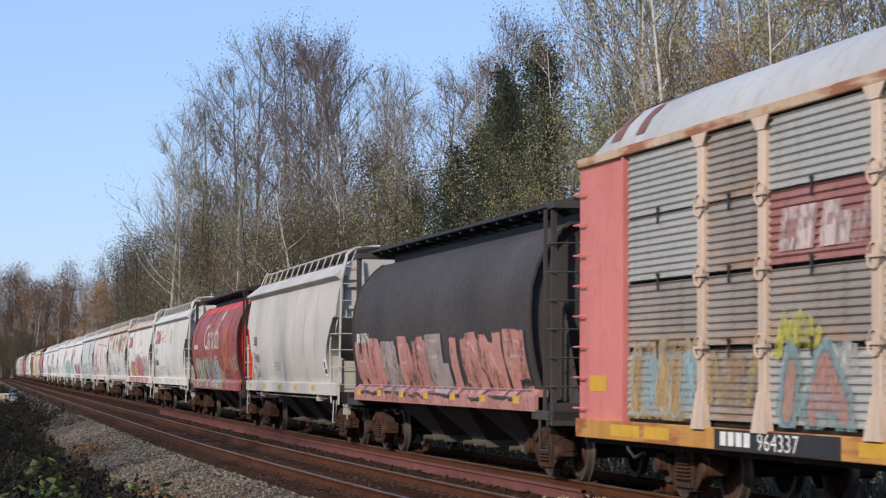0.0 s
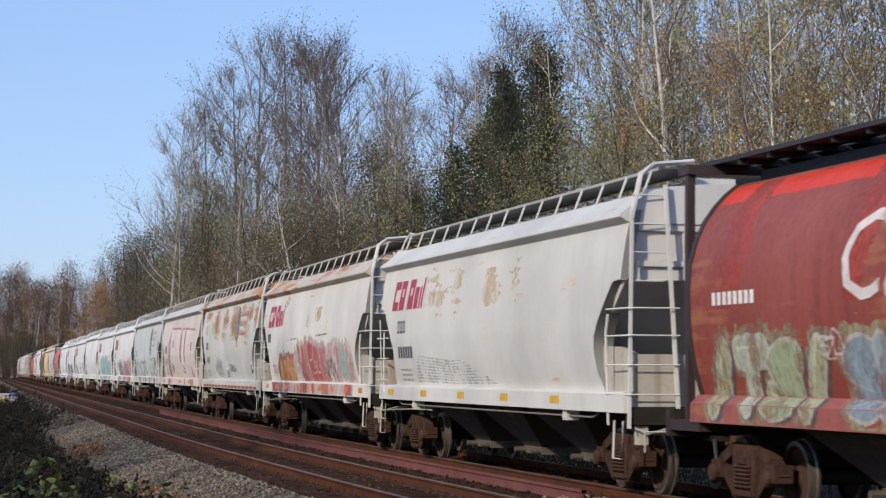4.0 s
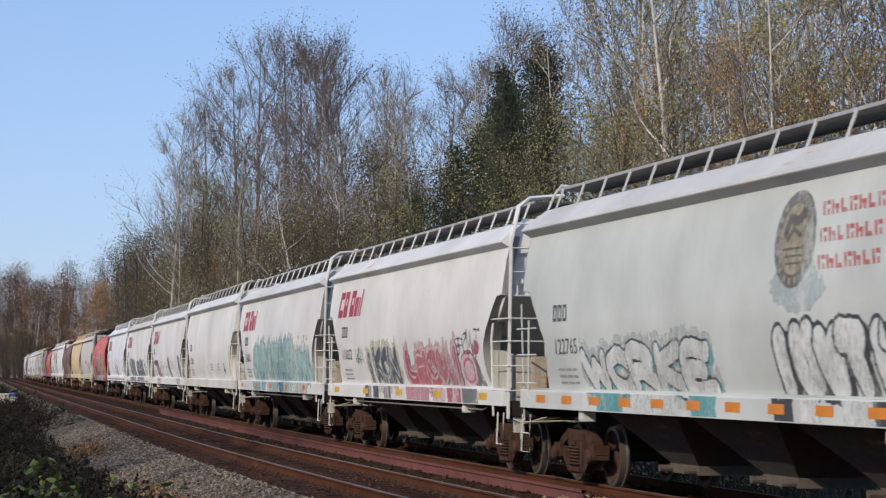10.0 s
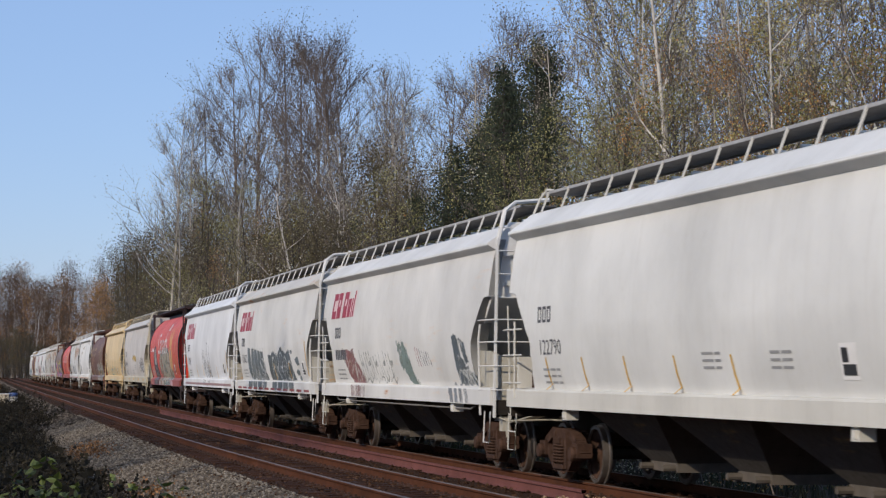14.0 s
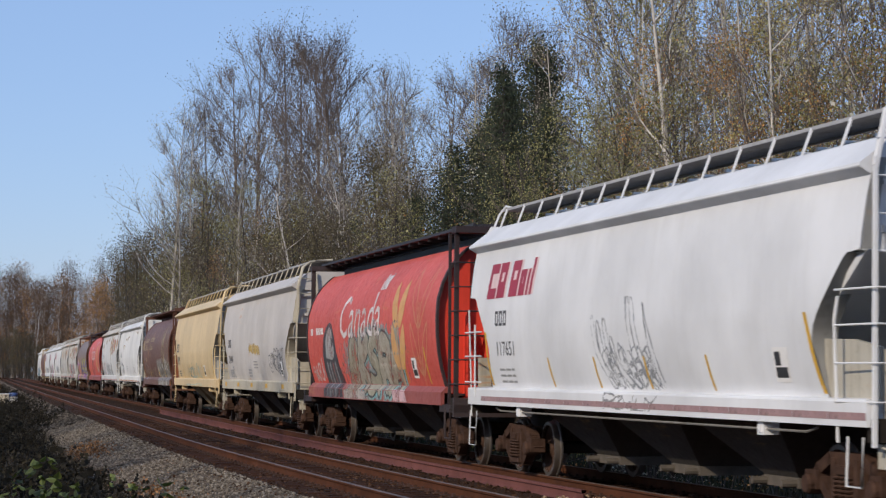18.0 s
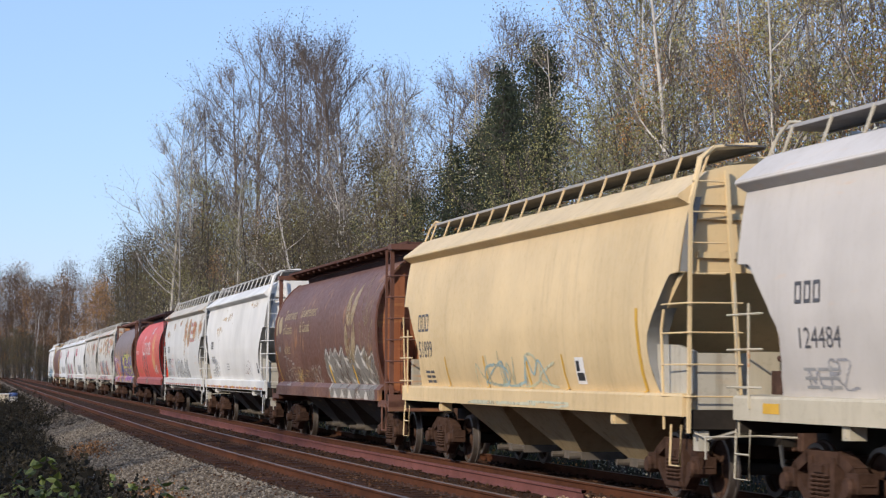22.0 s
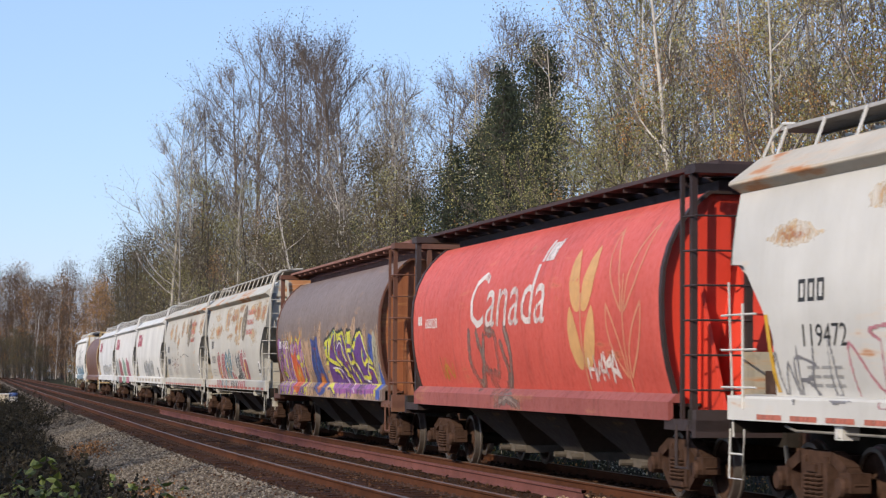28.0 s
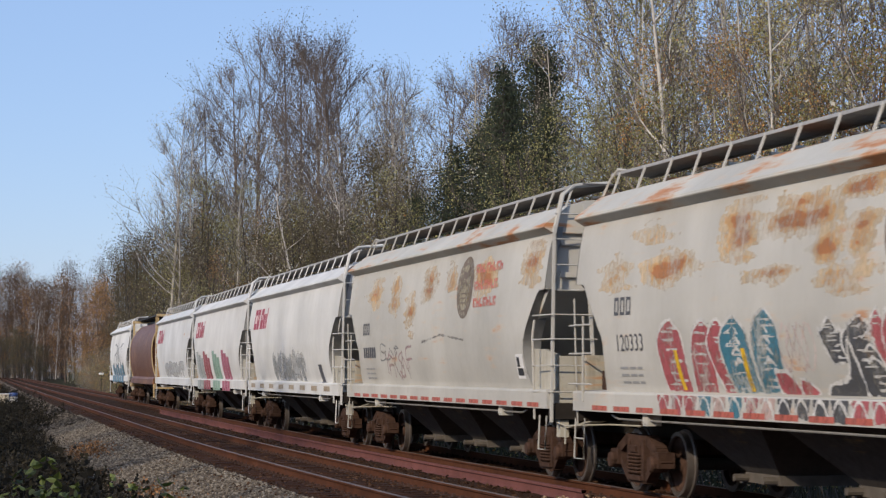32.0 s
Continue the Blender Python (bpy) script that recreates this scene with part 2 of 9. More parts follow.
def soil(name):
    m, n, l, p = material(name, (0.06, 0.05, 0.03), 0.95)
    p.inputs["Specular IOR Level"].default_value = 0.08
    v = coords(n, l)
    a, b = noise_tex(n, l, v, 0.35, 4), noise_tex(n, l, v, 7, 6, 0.7)
    col = ramp(n, l, b, [(0.3, (0.016, 0.012, 0.008)), (0.55, (0.045, 0.032, 0.018)), (0.75, (0.1, 0.06, 0.028))])
    col = mix(n, l, ramp(n, l, a, [(0.45, (0,) * 3), (0.6, (0.8,) * 3)]), col, (0.03, 0.04, 0.014))
    l.new(col, p.inputs["Base Color"])
    bump(n, l, p, b, 0.8, 0.08)
    return m


SOIL = soil("leaf litter and weeds")
GRAVEL = gravel("grey crushed stone", (0.052, 0.041, 0.031), (0.17, 0.138, 0.107), (0.11, 0.075, 0.048))
RUST_BED = gravel("rust-stained crushed stone", (0.013, 0.007, 0.0045), (0.047, 0.026, 0.015), (0.054, 0.024, 0.011))

ys = [-2500, -400, -120, -60, -40, -28, -22, -18, -16, -14, -12.5, -11, -10.2, -9.6, -9, -8.5, -8, -7.6, -7.2, -6.8, -6.4, -6.0, -5.6, -5.35, -5.1, -4.6, -4.1, -3.8, -3.4, -2.6, -1.9, -1, 0, 1,
      1.6, 2.1, 2.8, 3.6, 4.5, 6, 9, 13, 20, 40, 120, 500, 2500]
g = Shape()
g.grid([[(x, y + track_y(max(-900, min(x, 450))), ground_z(x, y)) for y in ys] for x in xs_along()])
n_y = len(ys) - 1
for k in range(len(g.f)):
    y = ys[k % n_y]
    g.m[k] = 0 if (y < -7.6 or y > 2.7) else (1 if y < -5.5 or y > 1.5 else 2)
ground = part("ground", g, [SOIL, GRAVEL, RUST_BED], None, smooth=60)
tagged(ground, "leaf-littered earth with a grey gravel railway bed", "ground", kind="structure")


def rail_shape(x0, x1, off, z=0.0, s=1.0):
    """A rail swept along the line; the head is of another material."""
    foot = [(-0.07, -0.172), (-0.07, -0.16), (-0.012, -0.14), (-0.009, -0.045), (-0.036, -0.035), (-0.036, -0.006), (-0.03, 0), (0.03, 0), (0.036, -0.006),
            (0.036, -0.035), (0.009, -0.045), (0.012, -0.14), (0.07, -0.16), (0.07, -0.172)]
    sh = Shape()
    xs, x = [], x1
    while x > x0:
        xs.append(x)
        x -= 10.0 if x > 40 or x < -120 else 2.0
    xs.append(x0)
    sh.grid([[(x, track_y(x) + off + a * s, z + b * s) for a, b in foot] for x in xs])
    per = len(foot) - 1
    sh.m = [1 if k % per in (5, 6, 7) else 0 for k in range(len(sh.f))]
    return sh


def track(name, off, label):
    t = empty(name)
    tagged(t, label, "railway track", kind="structure")
    for side in (-0.7525, 0.7525):
        part("rail", rail_shape(-900, 420, off + side), [RAIL_SIDE, RAIL_TOP], t)
    return t


main_track = track("track_main", 0.0, "rusty steel rails on dark ties beneath the freight train")
near_track = track("track_near", NEAR_TRACK, "empty railway track with rust-brown rails on dark ties")
RED_RUST = plain("red-brown mill rust", (0.15, 0.06, 0.053), 0.85, 0, 0.35, 2)
loose = new("loose_rail", rail_shape(-104, -32.5, -1.5, -0.005, 1.15).mesh("loose_rail", [RED_RUST, RED_RUST]))
tagged(loose, "spare rust-red steel rail lying beside the loaded track", "rail")
# ------------------------------------------------------------------ freight cars: shapes that all of one kind share
HOPPER_WIDTH = [(1.30, 1.37), (1.45, 1.43), (1.7, 1.50), (2.0, 1.55), (2.4, 1.585), (2.8, 1.575), (3.2, 1.54), (3.6, 1.485), (4.0, 1.40)]
HOPPER_EDGE = [(1.30, 7.38), (1.57, 7.24), (1.85, 7.12), (2.1, 7.1), (2.25, 7.16), (2.5, 7.42), (2.8, 7.78), (2.97, 7.98), (3.01, 8.06), (3.03, 8.40), (4.0, 8.45)]
DRUM_WIDTH = [(1.30, 1.34), (1.5, 1.41), (1.8, 1.495), (2.1, 1.55), (2.4, 1.58), (2.75, 1.59), (3.1, 1.565), (3.4, 1.48), (3.65, 1.36), (3.85, 1.215), (4.0, 1.07), (4.12, 0.92)]
DRUM_END = 7.58


def hopper_side():
    sh = Shape()
    zs = [1.30, 1.37, 1.45, 1.57, 1.7, 1.85, 2.0, 2.1, 2.25, 2.4, 2.5, 2.65, 2.8, 2.97, 3.01, 3.03, 3.2, 3.4, 3.6, 3.8, 4.0]
    for off in (0.0, 0.05):
        rows = [[(f * lerp(z, HOPPER_EDGE), -(lerp(z, HOPPER_WIDTH) - off), z) for f in (-1, -0.75, -0.5, -0.25, 0, 0.25, 0.5, 0.75, 1)] for z in zs]
        sh.grid(rows)
    return sh


def hopper_flange():
    """The deep edge of the side that frames the open end."""
    zs = [1.30, 1.57, 1.85, 2.1, 2.25, 2.5, 2.8, 2.97, 3.01]
    sh = Shape()
    sh.grid([[(lerp(z, HOPPER_EDGE) + 0.002, -lerp(z, HOPPER_WIDTH), z), (lerp(z, HOPPER_EDGE) + 0.02, -lerp(z, HOPPER_WIDTH) + 0.3, z)] for z in zs])
    return sh.grid([[(8.452, -lerp(z, HOPPER_WIDTH), z), (8.46, -lerp(z, HOPPER_WIDTH) + 0.14, z)] for z in (3.03, 3.2, 3.4, 3.6, 3.8, 4.0)])


def hopper_roof():
    sh = Shape()
    prof = [(1.425, 3.9), (1.57, 3.985), (1.58, 4.0), (1.57, 4.035), (1.17, 4.34), (0.9, 4.42), (0.35, 4.47), (0, 4.48)]
    prof = [(-y, z) for y, z in prof] + [(y, z) for y, z in prof[-2::-1]]
    sh.grid([[(x, y, z) for y, z in prof] for x in (-8.45, -4, 0, 4, 8.45)])
    for x in (-8.45, 8.45):
        b = len(sh.v)
        sh.v += [(x, y, z) for y, z in prof]
        sh.face(list(range(b, b + len(prof))))
    return sh


def hopper_hatch():
    sh = Shape()
    for k in range(4):
        x = -6.1 + 4.06 * k
        sh.box(x - 1.9, x + 1.9, -0.3, 0.3, 4.47, 4.58)
        for q in range(5):
            sh.box(x - 1.7 + q * 0.85 - 0.03, x - 1.7 + q * 0.85 + 0.03, -0.36, 0.36, 4.57, 4.61)
    return sh


def hopper_walk():
    sh = Shape()
    for k in range(34):
        x = -8.2 + k * 0.5
        sh.box(x - 0.245, x + 0.245, -0.97, -0.4, 4.665, 4.685)
    return sh.box(-8.45, 8.45, -0.4, -0.37, 4.64, 4.69)


def hopper_walk_edge():
    return Shape().box(-8.45, 8.45, -1.0, -0.97, 4.66, 4.70)


def hopper_walk_post():
    return Shape().hexa([(-0.02, -1.13, 4.34), (0.02, -1.13, 4.34), (0.02, -1.1, 4.36), (-0.02, -1.1, 4.36), (-0.02, -1.0, 4.69), (0.02, -1.0, 4.69), (0.02, -0.97, 4.69), (-0.02, -0.97, 4.69)])


def hopper_end_wall():
    sh = Shape()
    zs = [3.02, 3.2, 3.6, 3.99, 4.3]
    sh.grid([[(8.38, y * (lerp(z, HOPPER_WIDTH) if z < 4 else 1.2), z) for y in (-1, -0.5, 0, 0.5, 1)] for z in zs])
    for z in (3.25, 3.75):
        sh.box(8.38, 8.44, -1.3, 1.3, z - 0.04, z + 0.04)
    for y in (-0.6, 0.6):
        sh.box(8.38, 8.43, y - 0.04, y + 0.04, 3.02, 4.2)
    return sh


def hopper_slope():
    return Shape().hexa([(4.6, -1.2, 1.2), (4.7, -1.2, 1.15), (4.7, 1.2, 1.15), (4.6, 1.2, 1.2), (8.3, -1.48, 3.07), (8.4, -1.48, 3.02), (8.4, 1.48, 3.02), (8.3, 1.48, 3.07)])


def hopper_shear_plate():
    """The plates that close the car's end below the open space: one across, one at each side."""
    sh = Shape().box(8.47, 8.55, -1.38, 1.38, 1.05, 1.98).box(6.9, 8.47, -1.38, 1.38, 1.26, 1.31)
    for y in (-1.41,):
        sh.prism([(6.9, 1.3), (8.55, 1.3), (8.55, 2.0), (7.9, 2.09), (6.9, 2.11)], y, y + 0.06)
    return sh


def sill():
    """A folded channel, one piece."""
    prof = [(-1.36, 1.16), (-1.56, 1.16), (-1.56, 1.42), (-1.545, 1.45), (-1.25, 1.47), (-1.25, 1.42), (-1.50, 1.4), (-1.50, 1.21), (-1.36, 1.21)]
    sh = Shape().grid([[(x, y, z) for y, z in prof] for x in (-8.55, 0, 8.55)], close=True)
    for x in (-8.55, 8.55):
        b = len(sh.v)
        sh.v += [(x, -1.56, 1.16), (x, -1.36, 1.16), (x, -1.36, 1.45), (x, -1.56, 1.45)]
        sh.face((b, b + 1, b + 2, b + 3))
    return sh


def centre_sill():
    return Shape().box(-8.9, 8.9, -0.33, 0.33, 0.78, 1.12).box(8.45, 8.62, -1.5, 1.5, 1.0, 1.25).box(-8.62, -8.45, -1.5, 1.5, 1.0, 1.25)


def bay():
    """One funnel under the car."""
    return Shape().hexa([(-0.55, -0.5, 0.42), (0.55, -0.5, 0.42), (0.55, 0.5, 0.42), (-0.55, 0.5, 0.42), (-1.75, -1.34, 1.3), (1.75, -1.34, 1.3), (1.75, 1.34, 1.3), (-1.75, 1.34, 1.3)])


def bay_gate():
    sh = Shape().box(-0.6, 0.6, -0.52, 0.52, 0.30, 0.43)
    for x in (-0.5, 0.5):
        sh.tube([(x, -0.72, 0.36), (x, -0.5, 0.36)], 0.05, 8)
    sh.box(-0.72, -0.6, -0.55, 0.5, 0.28, 0.36)
    return sh


def coupler():
    sh = Shape().box(8.85, 9.06, -0.1, 0.1, 0.78, 0.95).box(9.0, 9.17, -0.17, 0.1, 0.72, 1.0)
    return sh.box(8.5, 8.9, -0.19, 0.19, 0.72, 1.02)


def brake_hose():
    return Shape().tube([(8.9, -0.35, 0.8), (9.0, -0.36, 0.55), (9.14, -0.3, 0.42), (9.3, -0.2, 0.5)], 0.03, 6)


def sideframe():
    sh = Shape()
    sh.bar([(-1.0, 0, 0.46), (-0.8, 0, 0.63), (-0.45, 0, 0.77), (0.45, 0, 0.77), (0.8, 0, 0.63), (1.0, 0, 0.46)], 0.16, 0.14)
    sh.bar([(-0.78, 0, 0.52), (-0.36, 0, 0.22), (0.36, 0, 0.22), (0.78, 0, 0.52)], 0.16, 0.12)
    sh.bar([(-0.31, 0, 0.24), (-0.31, 0, 0.74)], 0.2, 0.12).bar([(0.31, 0, 0.24), (0.31, 0, 0.74)], 0.2, 0.12)
    sh.box(-0.24, 0.24, -0.12, 0.3, 0.57, 0.7)
    sh.box(-0.14, 0.14, -0.15, -0.1, 0.6, 0.68)
    sh.box(-0.3, 0.3, -0.13, 0.12, 0.2, 0.27)
    for s in (-1, 1):
        sh.box(s * 0.89 - 0.17, s * 0.89 + 0.17, -0.12, 0.12, 0.4, 0.62)
        sh.lathe([(0.0, -0.2), (0.1, -0.2), (0.12, -0.17), (0.12, 0.05)], s * 0.89, 0.46, 12)
    return sh


def spring():
    sh = Shape()
    for x in (-0.165, 0.0, 0.165):
        turns = []
        for k in range(49):
            w = 2 * math.pi * k / 8
            turns.append((x + 0.066 * math.cos(w), 0.066 * math.sin(w) - 0.05, 0.27 + 0.3 * k / 48))
        sh.tube(turns, 0.018, 4)
    return sh


def wheel():
    """A pressed wheel with a flange, turned round its axle."""
    return Shape().lathe([(0.0, -0.02), (0.11, -0.04), (0.13, 0.0), (0.25, 0.045), (0.385, 0.0), (0.39, -0.045)], 0, 0, 28)


def wheel_tread():
    return Shape().lathe([(0.385, -0.03), (0.40, -0.055), (0.45, -0.05), (0.457, 0.035), (0.485, 0.05), (0.48, 0.08), (0.40, 0.08), (0.385, 0.0)], 0, 0, 28)


def axle():
    return Shape().tube([(0, -0.95, 0), (0, 0.95, 0)], 0.085, 10)


def bolster():
    return Shape().box(-0.2, 0.2, -1.05, 1.05, 0.56, 0.78).box(-0.28, 0.28, -0.3, 0.3, 0.76, 0.86)


def truck(parent, x):
    """A four-wheeled bogie."""
    t = empty("truck", pose(x, 0, 0), parent)
    piece("bolster", shared("bolster", bolster, bevel=0.02), STEEL_TRUCK, t)
    for s in (-1, 1):
        m = pose(0, 1.02 * s, 0, 0, 0, 0 if s < 0 else 180)
        piece("side_frame", shared("side_frame", sideframe, bevel=0.015), STEEL_TRUCK, t, m)
        piece("spring", shared("spring", spring, smooth=60), STEEL_TRUCK, t, m @ pose(0, -0.03, 0))
    for a in (-0.89, 0.89):
        piece("axle", shared("axle", axle, smooth=40), STEEL_DARK, t, pose(a, 0, 0.457))
        for s in (-1, 1):
            m = pose(a, 0.7525 * s, 0.457, 0, 0, 0 if s < 0 else 180)
            piece("wheel", shared("wheel", wheel, smooth=40), STEEL_TRUCK, t, m)
            piece("tyre", shared("wheel_tread", wheel_tread, smooth=30), WHEEL_RIM, t, m)
    return t


def hopper_ladder():
    """Corner ladder at the leading end: a tall post that bends over the roof, side rungs and end rungs."""
    sh = Shape()
    sh.tube([(8.55, -1.44, 3.9), (8.52, -1.3, 4.5), (8.5, -1.1, 4.64), (8.45, -0.5, 4.7)], 0.04, 6)
    sh.hexa([(8.6, -1.52, 0.95), (8.66, -1.52, 0.95), (8.66, -1.48, 0.95), (8.6, -1.48, 0.95), (8.52, -1.46, 4.0), (8.58, -1.46, 4.0), (8.58, -1.42, 4.0), (8.52, -1.42, 4.0)])
    sh.tube([(7.75, -1.53, 0.98), (7.75, -1.57, 2.3), (7.82, -1.56, 2.55)], 0.02, 6)
    sh.hexa([(8.64, -0.81, 1.0), (8.69, -0.81, 1.0), (8.69, -0.76, 1.0), (8.64, -0.76, 1.0), (8.5, -0.97, 4.35), (8.55, -0.97, 4.35), (8.55, -0.92, 4.35), (8.5, -0.92, 4.35)])
    sh.tube([(8.35, -1.5, 1.05), (8.35, -1.52, 0.52), (7.95, -1.52, 0.52), (7.95, -1.5, 1.05)], 0.016, 5)
    return sh


def end_bracket():
    """The slanting casting under the end plate, with its bent uncoupling lever."""
    sh = Shape().hexa([(8.4, -1.25, 0.86), (8.62, -1.25, 0.86), (8.62, -1.05, 0.86), (8.4, -1.05, 0.86), (8.62, -0.75, 1.02), (8.9, -0.75, 1.02), (8.9, -0.5, 1.02), (8.62, -0.5, 1.02)])
    sh.box(8.36, 8.56, -1.34, -1.2, 0.72, 0.98)
    return sh.tube([(8.6, -1.4, 0.95), (8.72, -1.3, 0.9), (8.72, -1.3, 0.62)], 0.014, 5).tube([(8.72, -1.3, 0.9), (8.8, -0.6, 0.92), (9.0, -0.15, 0.9)], 0.014, 5)


def ladder_rung():
    return Shape().tube([(7.75, -1.57, 0), (8.62, -1.53, 0), (8.68, -1.5, 0), (8.68, -0.78, 0)], 0.0115, 5)


def end_rung():
    return Shape().tube([(8.56, -1.43, 0), (8.5, -0.95, 0)], 0.012, 5)


def corner_post():
    sh = Shape().tube([(-8.5, -1.5, 0.95), (-8.5, -1.56, 2.82)], 0.014, 6)
    for z in (1.55, 2.0, 2.42):
        sh.tube([(-8.72, -1.57, z), (-7.6, -1.57, z)], 0.014, 5)
    return sh.tube([(-8.02, -1.57, 1.3), (-8.02, -1.57, 2.55)], 0.017, 6)


def step():
    sh = Shape().tube([(-8.6, -1.5, 1.05), (-8.6, -1.52, 0.45), (-8.15, -1.52, 0.45), (-8.15, -1.5, 1.05)], 0.013, 5)
    return sh.tube([(-8.6, -1.52, 0.75), (-8.15, -1.52, 0.75)], 0.012, 5)


def roof_grab():
    return Shape().tube([(-8.42, -1.14, 4.35), (-8.32, -1.06, 4.6), (-8.15, -0.99, 4.74), (-7.8, -0.98, 4.7)], 0.02, 5)


def brake_gear():
    sh = Shape().box(-8.1, -7.75, -1.25, -0.75, 1.4, 1.75).box(-8.0, -7.6, -1.2, -0.95, 2.05, 2.2)
    sh.tube([(-7.9, -1.2, 1.45), (-7.9, -0.2, 1.45)], 0.13, 10)
    return sh.tube([(-8.2, -1.1, 1.9), (-7.5, -1.1, 1.75)], 0.04, 6)


def jack_pad():
    return Shape().box(-0.1, 0.1, -1.5, -1.3, 1.0, 1.16).box(-0.05, 0.05, -1.52, -1.5, 1.03, 1.12)


def brake_rod():
    return Shape().tube([(-7.0, -1.45, 1.12), (-6.7, -1.45, 1.07), (6.7, -1.45, 1.07), (7.0, -1.45, 1.12)], 0.016, 6)


def drum_side():
    sh = Shape()
    zs = [1.30, 1.38, 1.5, 1.65, 1.8, 1.95, 2.1, 2.25, 2.4, 2.6, 2.75, 2.95, 3.1, 3.25, 3.4, 3.53, 3.65, 3.75, 3.85, 3.93, 4.0, 4.06, 4.12]
    sh.grid([[(f * DRUM_END, -lerp(z, DRUM_WIDTH), z) for f in (-1, -0.5, 0, 0.5, 1)] for z in zs])
    return sh


def drum_rim():
    sh = Shape()
    zs = [1.30, 1.5, 1.8, 2.1, 2.4, 2.75, 3.1, 3.4, 3.65, 3.85, 4.0, 4.12]
    ring = [(-lerp(z, DRUM_WIDTH), z) for z in zs] + [(lerp(z, DRUM_WIDTH), z) for z in zs[::-1]]
    for a, b in ((7.58, 7.7),):
        sh.grid([[(x, y * k, 2.7 + (z - 2.7) * k) for y, z in ring + ring[:1]] for x, k in ((a, 1.0), (a, 1.012), (b, 1.012), (b, 0.985), (a, 0.985))])
    return sh


def drum_end():
    sh = Shape()
    zs = [1.30, 1.5, 1.8, 2.1, 2.4, 2.75, 3.1, 3.4, 3.65, 3.85, 4.0, 4.12]
    ring = [(-lerp(z, DRUM_WIDTH), z) for z in zs] + [(lerp(z, DRUM_WIDTH), z) for z in zs[::-1]]
    sh.grid([[(x, y * k, 2.7 + (z - 2.7) * k) for y, z in ring + ring[:1]] for x, k in ((7.58, 0.985), (7.59, 0.9), (7.6, 0.5), (7.6, 0.01))])
    return sh


def drum_end_brace():
    """The tapering box, posts and struts of a cylindrical car's end."""
    sh = Shape().hexa([(7.4, -0.95, 1.2), (8.5, -0.7, 1.2), (8.5, 0.7, 1.2), (7.4, 0.95, 1.2), (7.4, -0.75, 3.6), (7.62, -0.5, 3.6), (7.62, 0.5, 3.6), (7.4, 0.75, 3.6)])
    for y in (-1.05, 1.0):
        sh.hexa([(7.4, y, 1.2), (8.6, y, 1.2), (8.6, y + 0.05, 1.2), (7.4, y + 0.05, 1.2), (7.4, y, 2.9), (7.6, y, 2.9), (7.6, y + 0.05, 2.9), (7.4, y + 0.05, 2.9)])
    return sh


def drum_frame():
    """End posts and rungs that carry the roof walk."""
    sh = Shape()
    sh.box(8.2, 8.29, -1.39, -1.31, 1.0, 4.42).box(8.37, 8.47, -0.71, -0.62, 1.0, 4.42).box(7.99, 8.05, -1.45, -1.40, 1.05, 4.3)
    sh.box(8.18, 8.30, 1.30, 1.40, 1.0, 4.42).box(8.1, 8.5, -1.42, 1.42, 4.3, 4.42)
    for z in (1.5, 1.95, 2.4, 2.85, 3.3, 3.75):
        sh.tube([(8.1, -1.44, z), (8.42, -1.38, z), (8.48, -0.66, z)], 0.014, 5)
    sh.tube([(8.45, -1.5, 1.05), (8.45, -1.5, 0.5), (8.0, -1.5, 0.5), (8.0, -1.5, 1.05)], 0.025, 5)
    return sh


def drum_top():
    """The dark roof walk: a deck on brackets over the hatch trough."""
    sh = Shape().box(-7.4, 7.4, -0.7, 0.7, 4.08, 4.3)
    for y0, y1 in ((-1.08, -0.55), (0.55, 1.08), (-0.45, 0.45)):
        for k in range(20):
            x = -8.4 + k * 0.84
            sh.box(x + 0.01, x + 0.83, y0, y1, 4.43, 4.47)
    for y in (-1.1, 1.06):
        sh.box(-8.5, 8.5, y, y + 0.04, 4.425, 4.48)
    for k in range(18):
        x = -8.2 + k * 0.965
        sh.box(x - 0.03, x + 0.03, -1.06, 1.06, 4.36, 4.43)
    return sh


def drum_sill():
    return Shape().box(-7.75, 7.75, -1.53, -1.46, 1.1, 1.34).hexa([(-7.75, -1.53, 1.33), (7.75, -1.53, 1.33), (7.75, -1.3, 1.33), (-7.75, -1.3, 1.33), (-7.75, -1.41, 1.45), (7.75, -1.41, 1.45), (7.75, -1.3, 1.45), (-7.75, -1.3, 1.45)])


def drum_platform():
    return Shape().box(7.5, 8.75, -1.5, 1.5, 0.98, 1.12).box(8.6, 8.75, -1.5, 1.5, 0.9, 1.25)


MIRROR = pose(0, 0, 0, 0, 0, 180)


def under_parts(car, dark, bay_mat, ladder_mat, bays=(-3.6, 0, 3.6)):
    piece("centre_sill", shared("centre_sill", centre_sill), dark, car)
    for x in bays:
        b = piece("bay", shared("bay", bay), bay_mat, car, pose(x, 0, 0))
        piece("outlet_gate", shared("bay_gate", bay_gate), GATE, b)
    for m in (None, MIRROR):
        piece("coupler", shared("coupler", coupler, bevel=0.02), STEEL_TRUCK, car, m)
        piece("brake_hose", shared("brake_hose", brake_hose, smooth=50), BLACK_PAINT, car, m)
    truck(car, 6.95)
    truck(car, -6.95)


# gate steel paler than the trucks': light on the outlets put into its colour
GATE = plain("light-toned grey-brown gate steel", (0.11, 0.095, 0.082), 0.8, 0, 0.4, 4)
# grime streaks on a base darkened for the shade under the car
GRIMY_SHADED_BAY = car_paint("grimy shade-darkened funnel paint", (0.06, 0.052, 0.046), 0.2, 0.7, 82, 0.7)
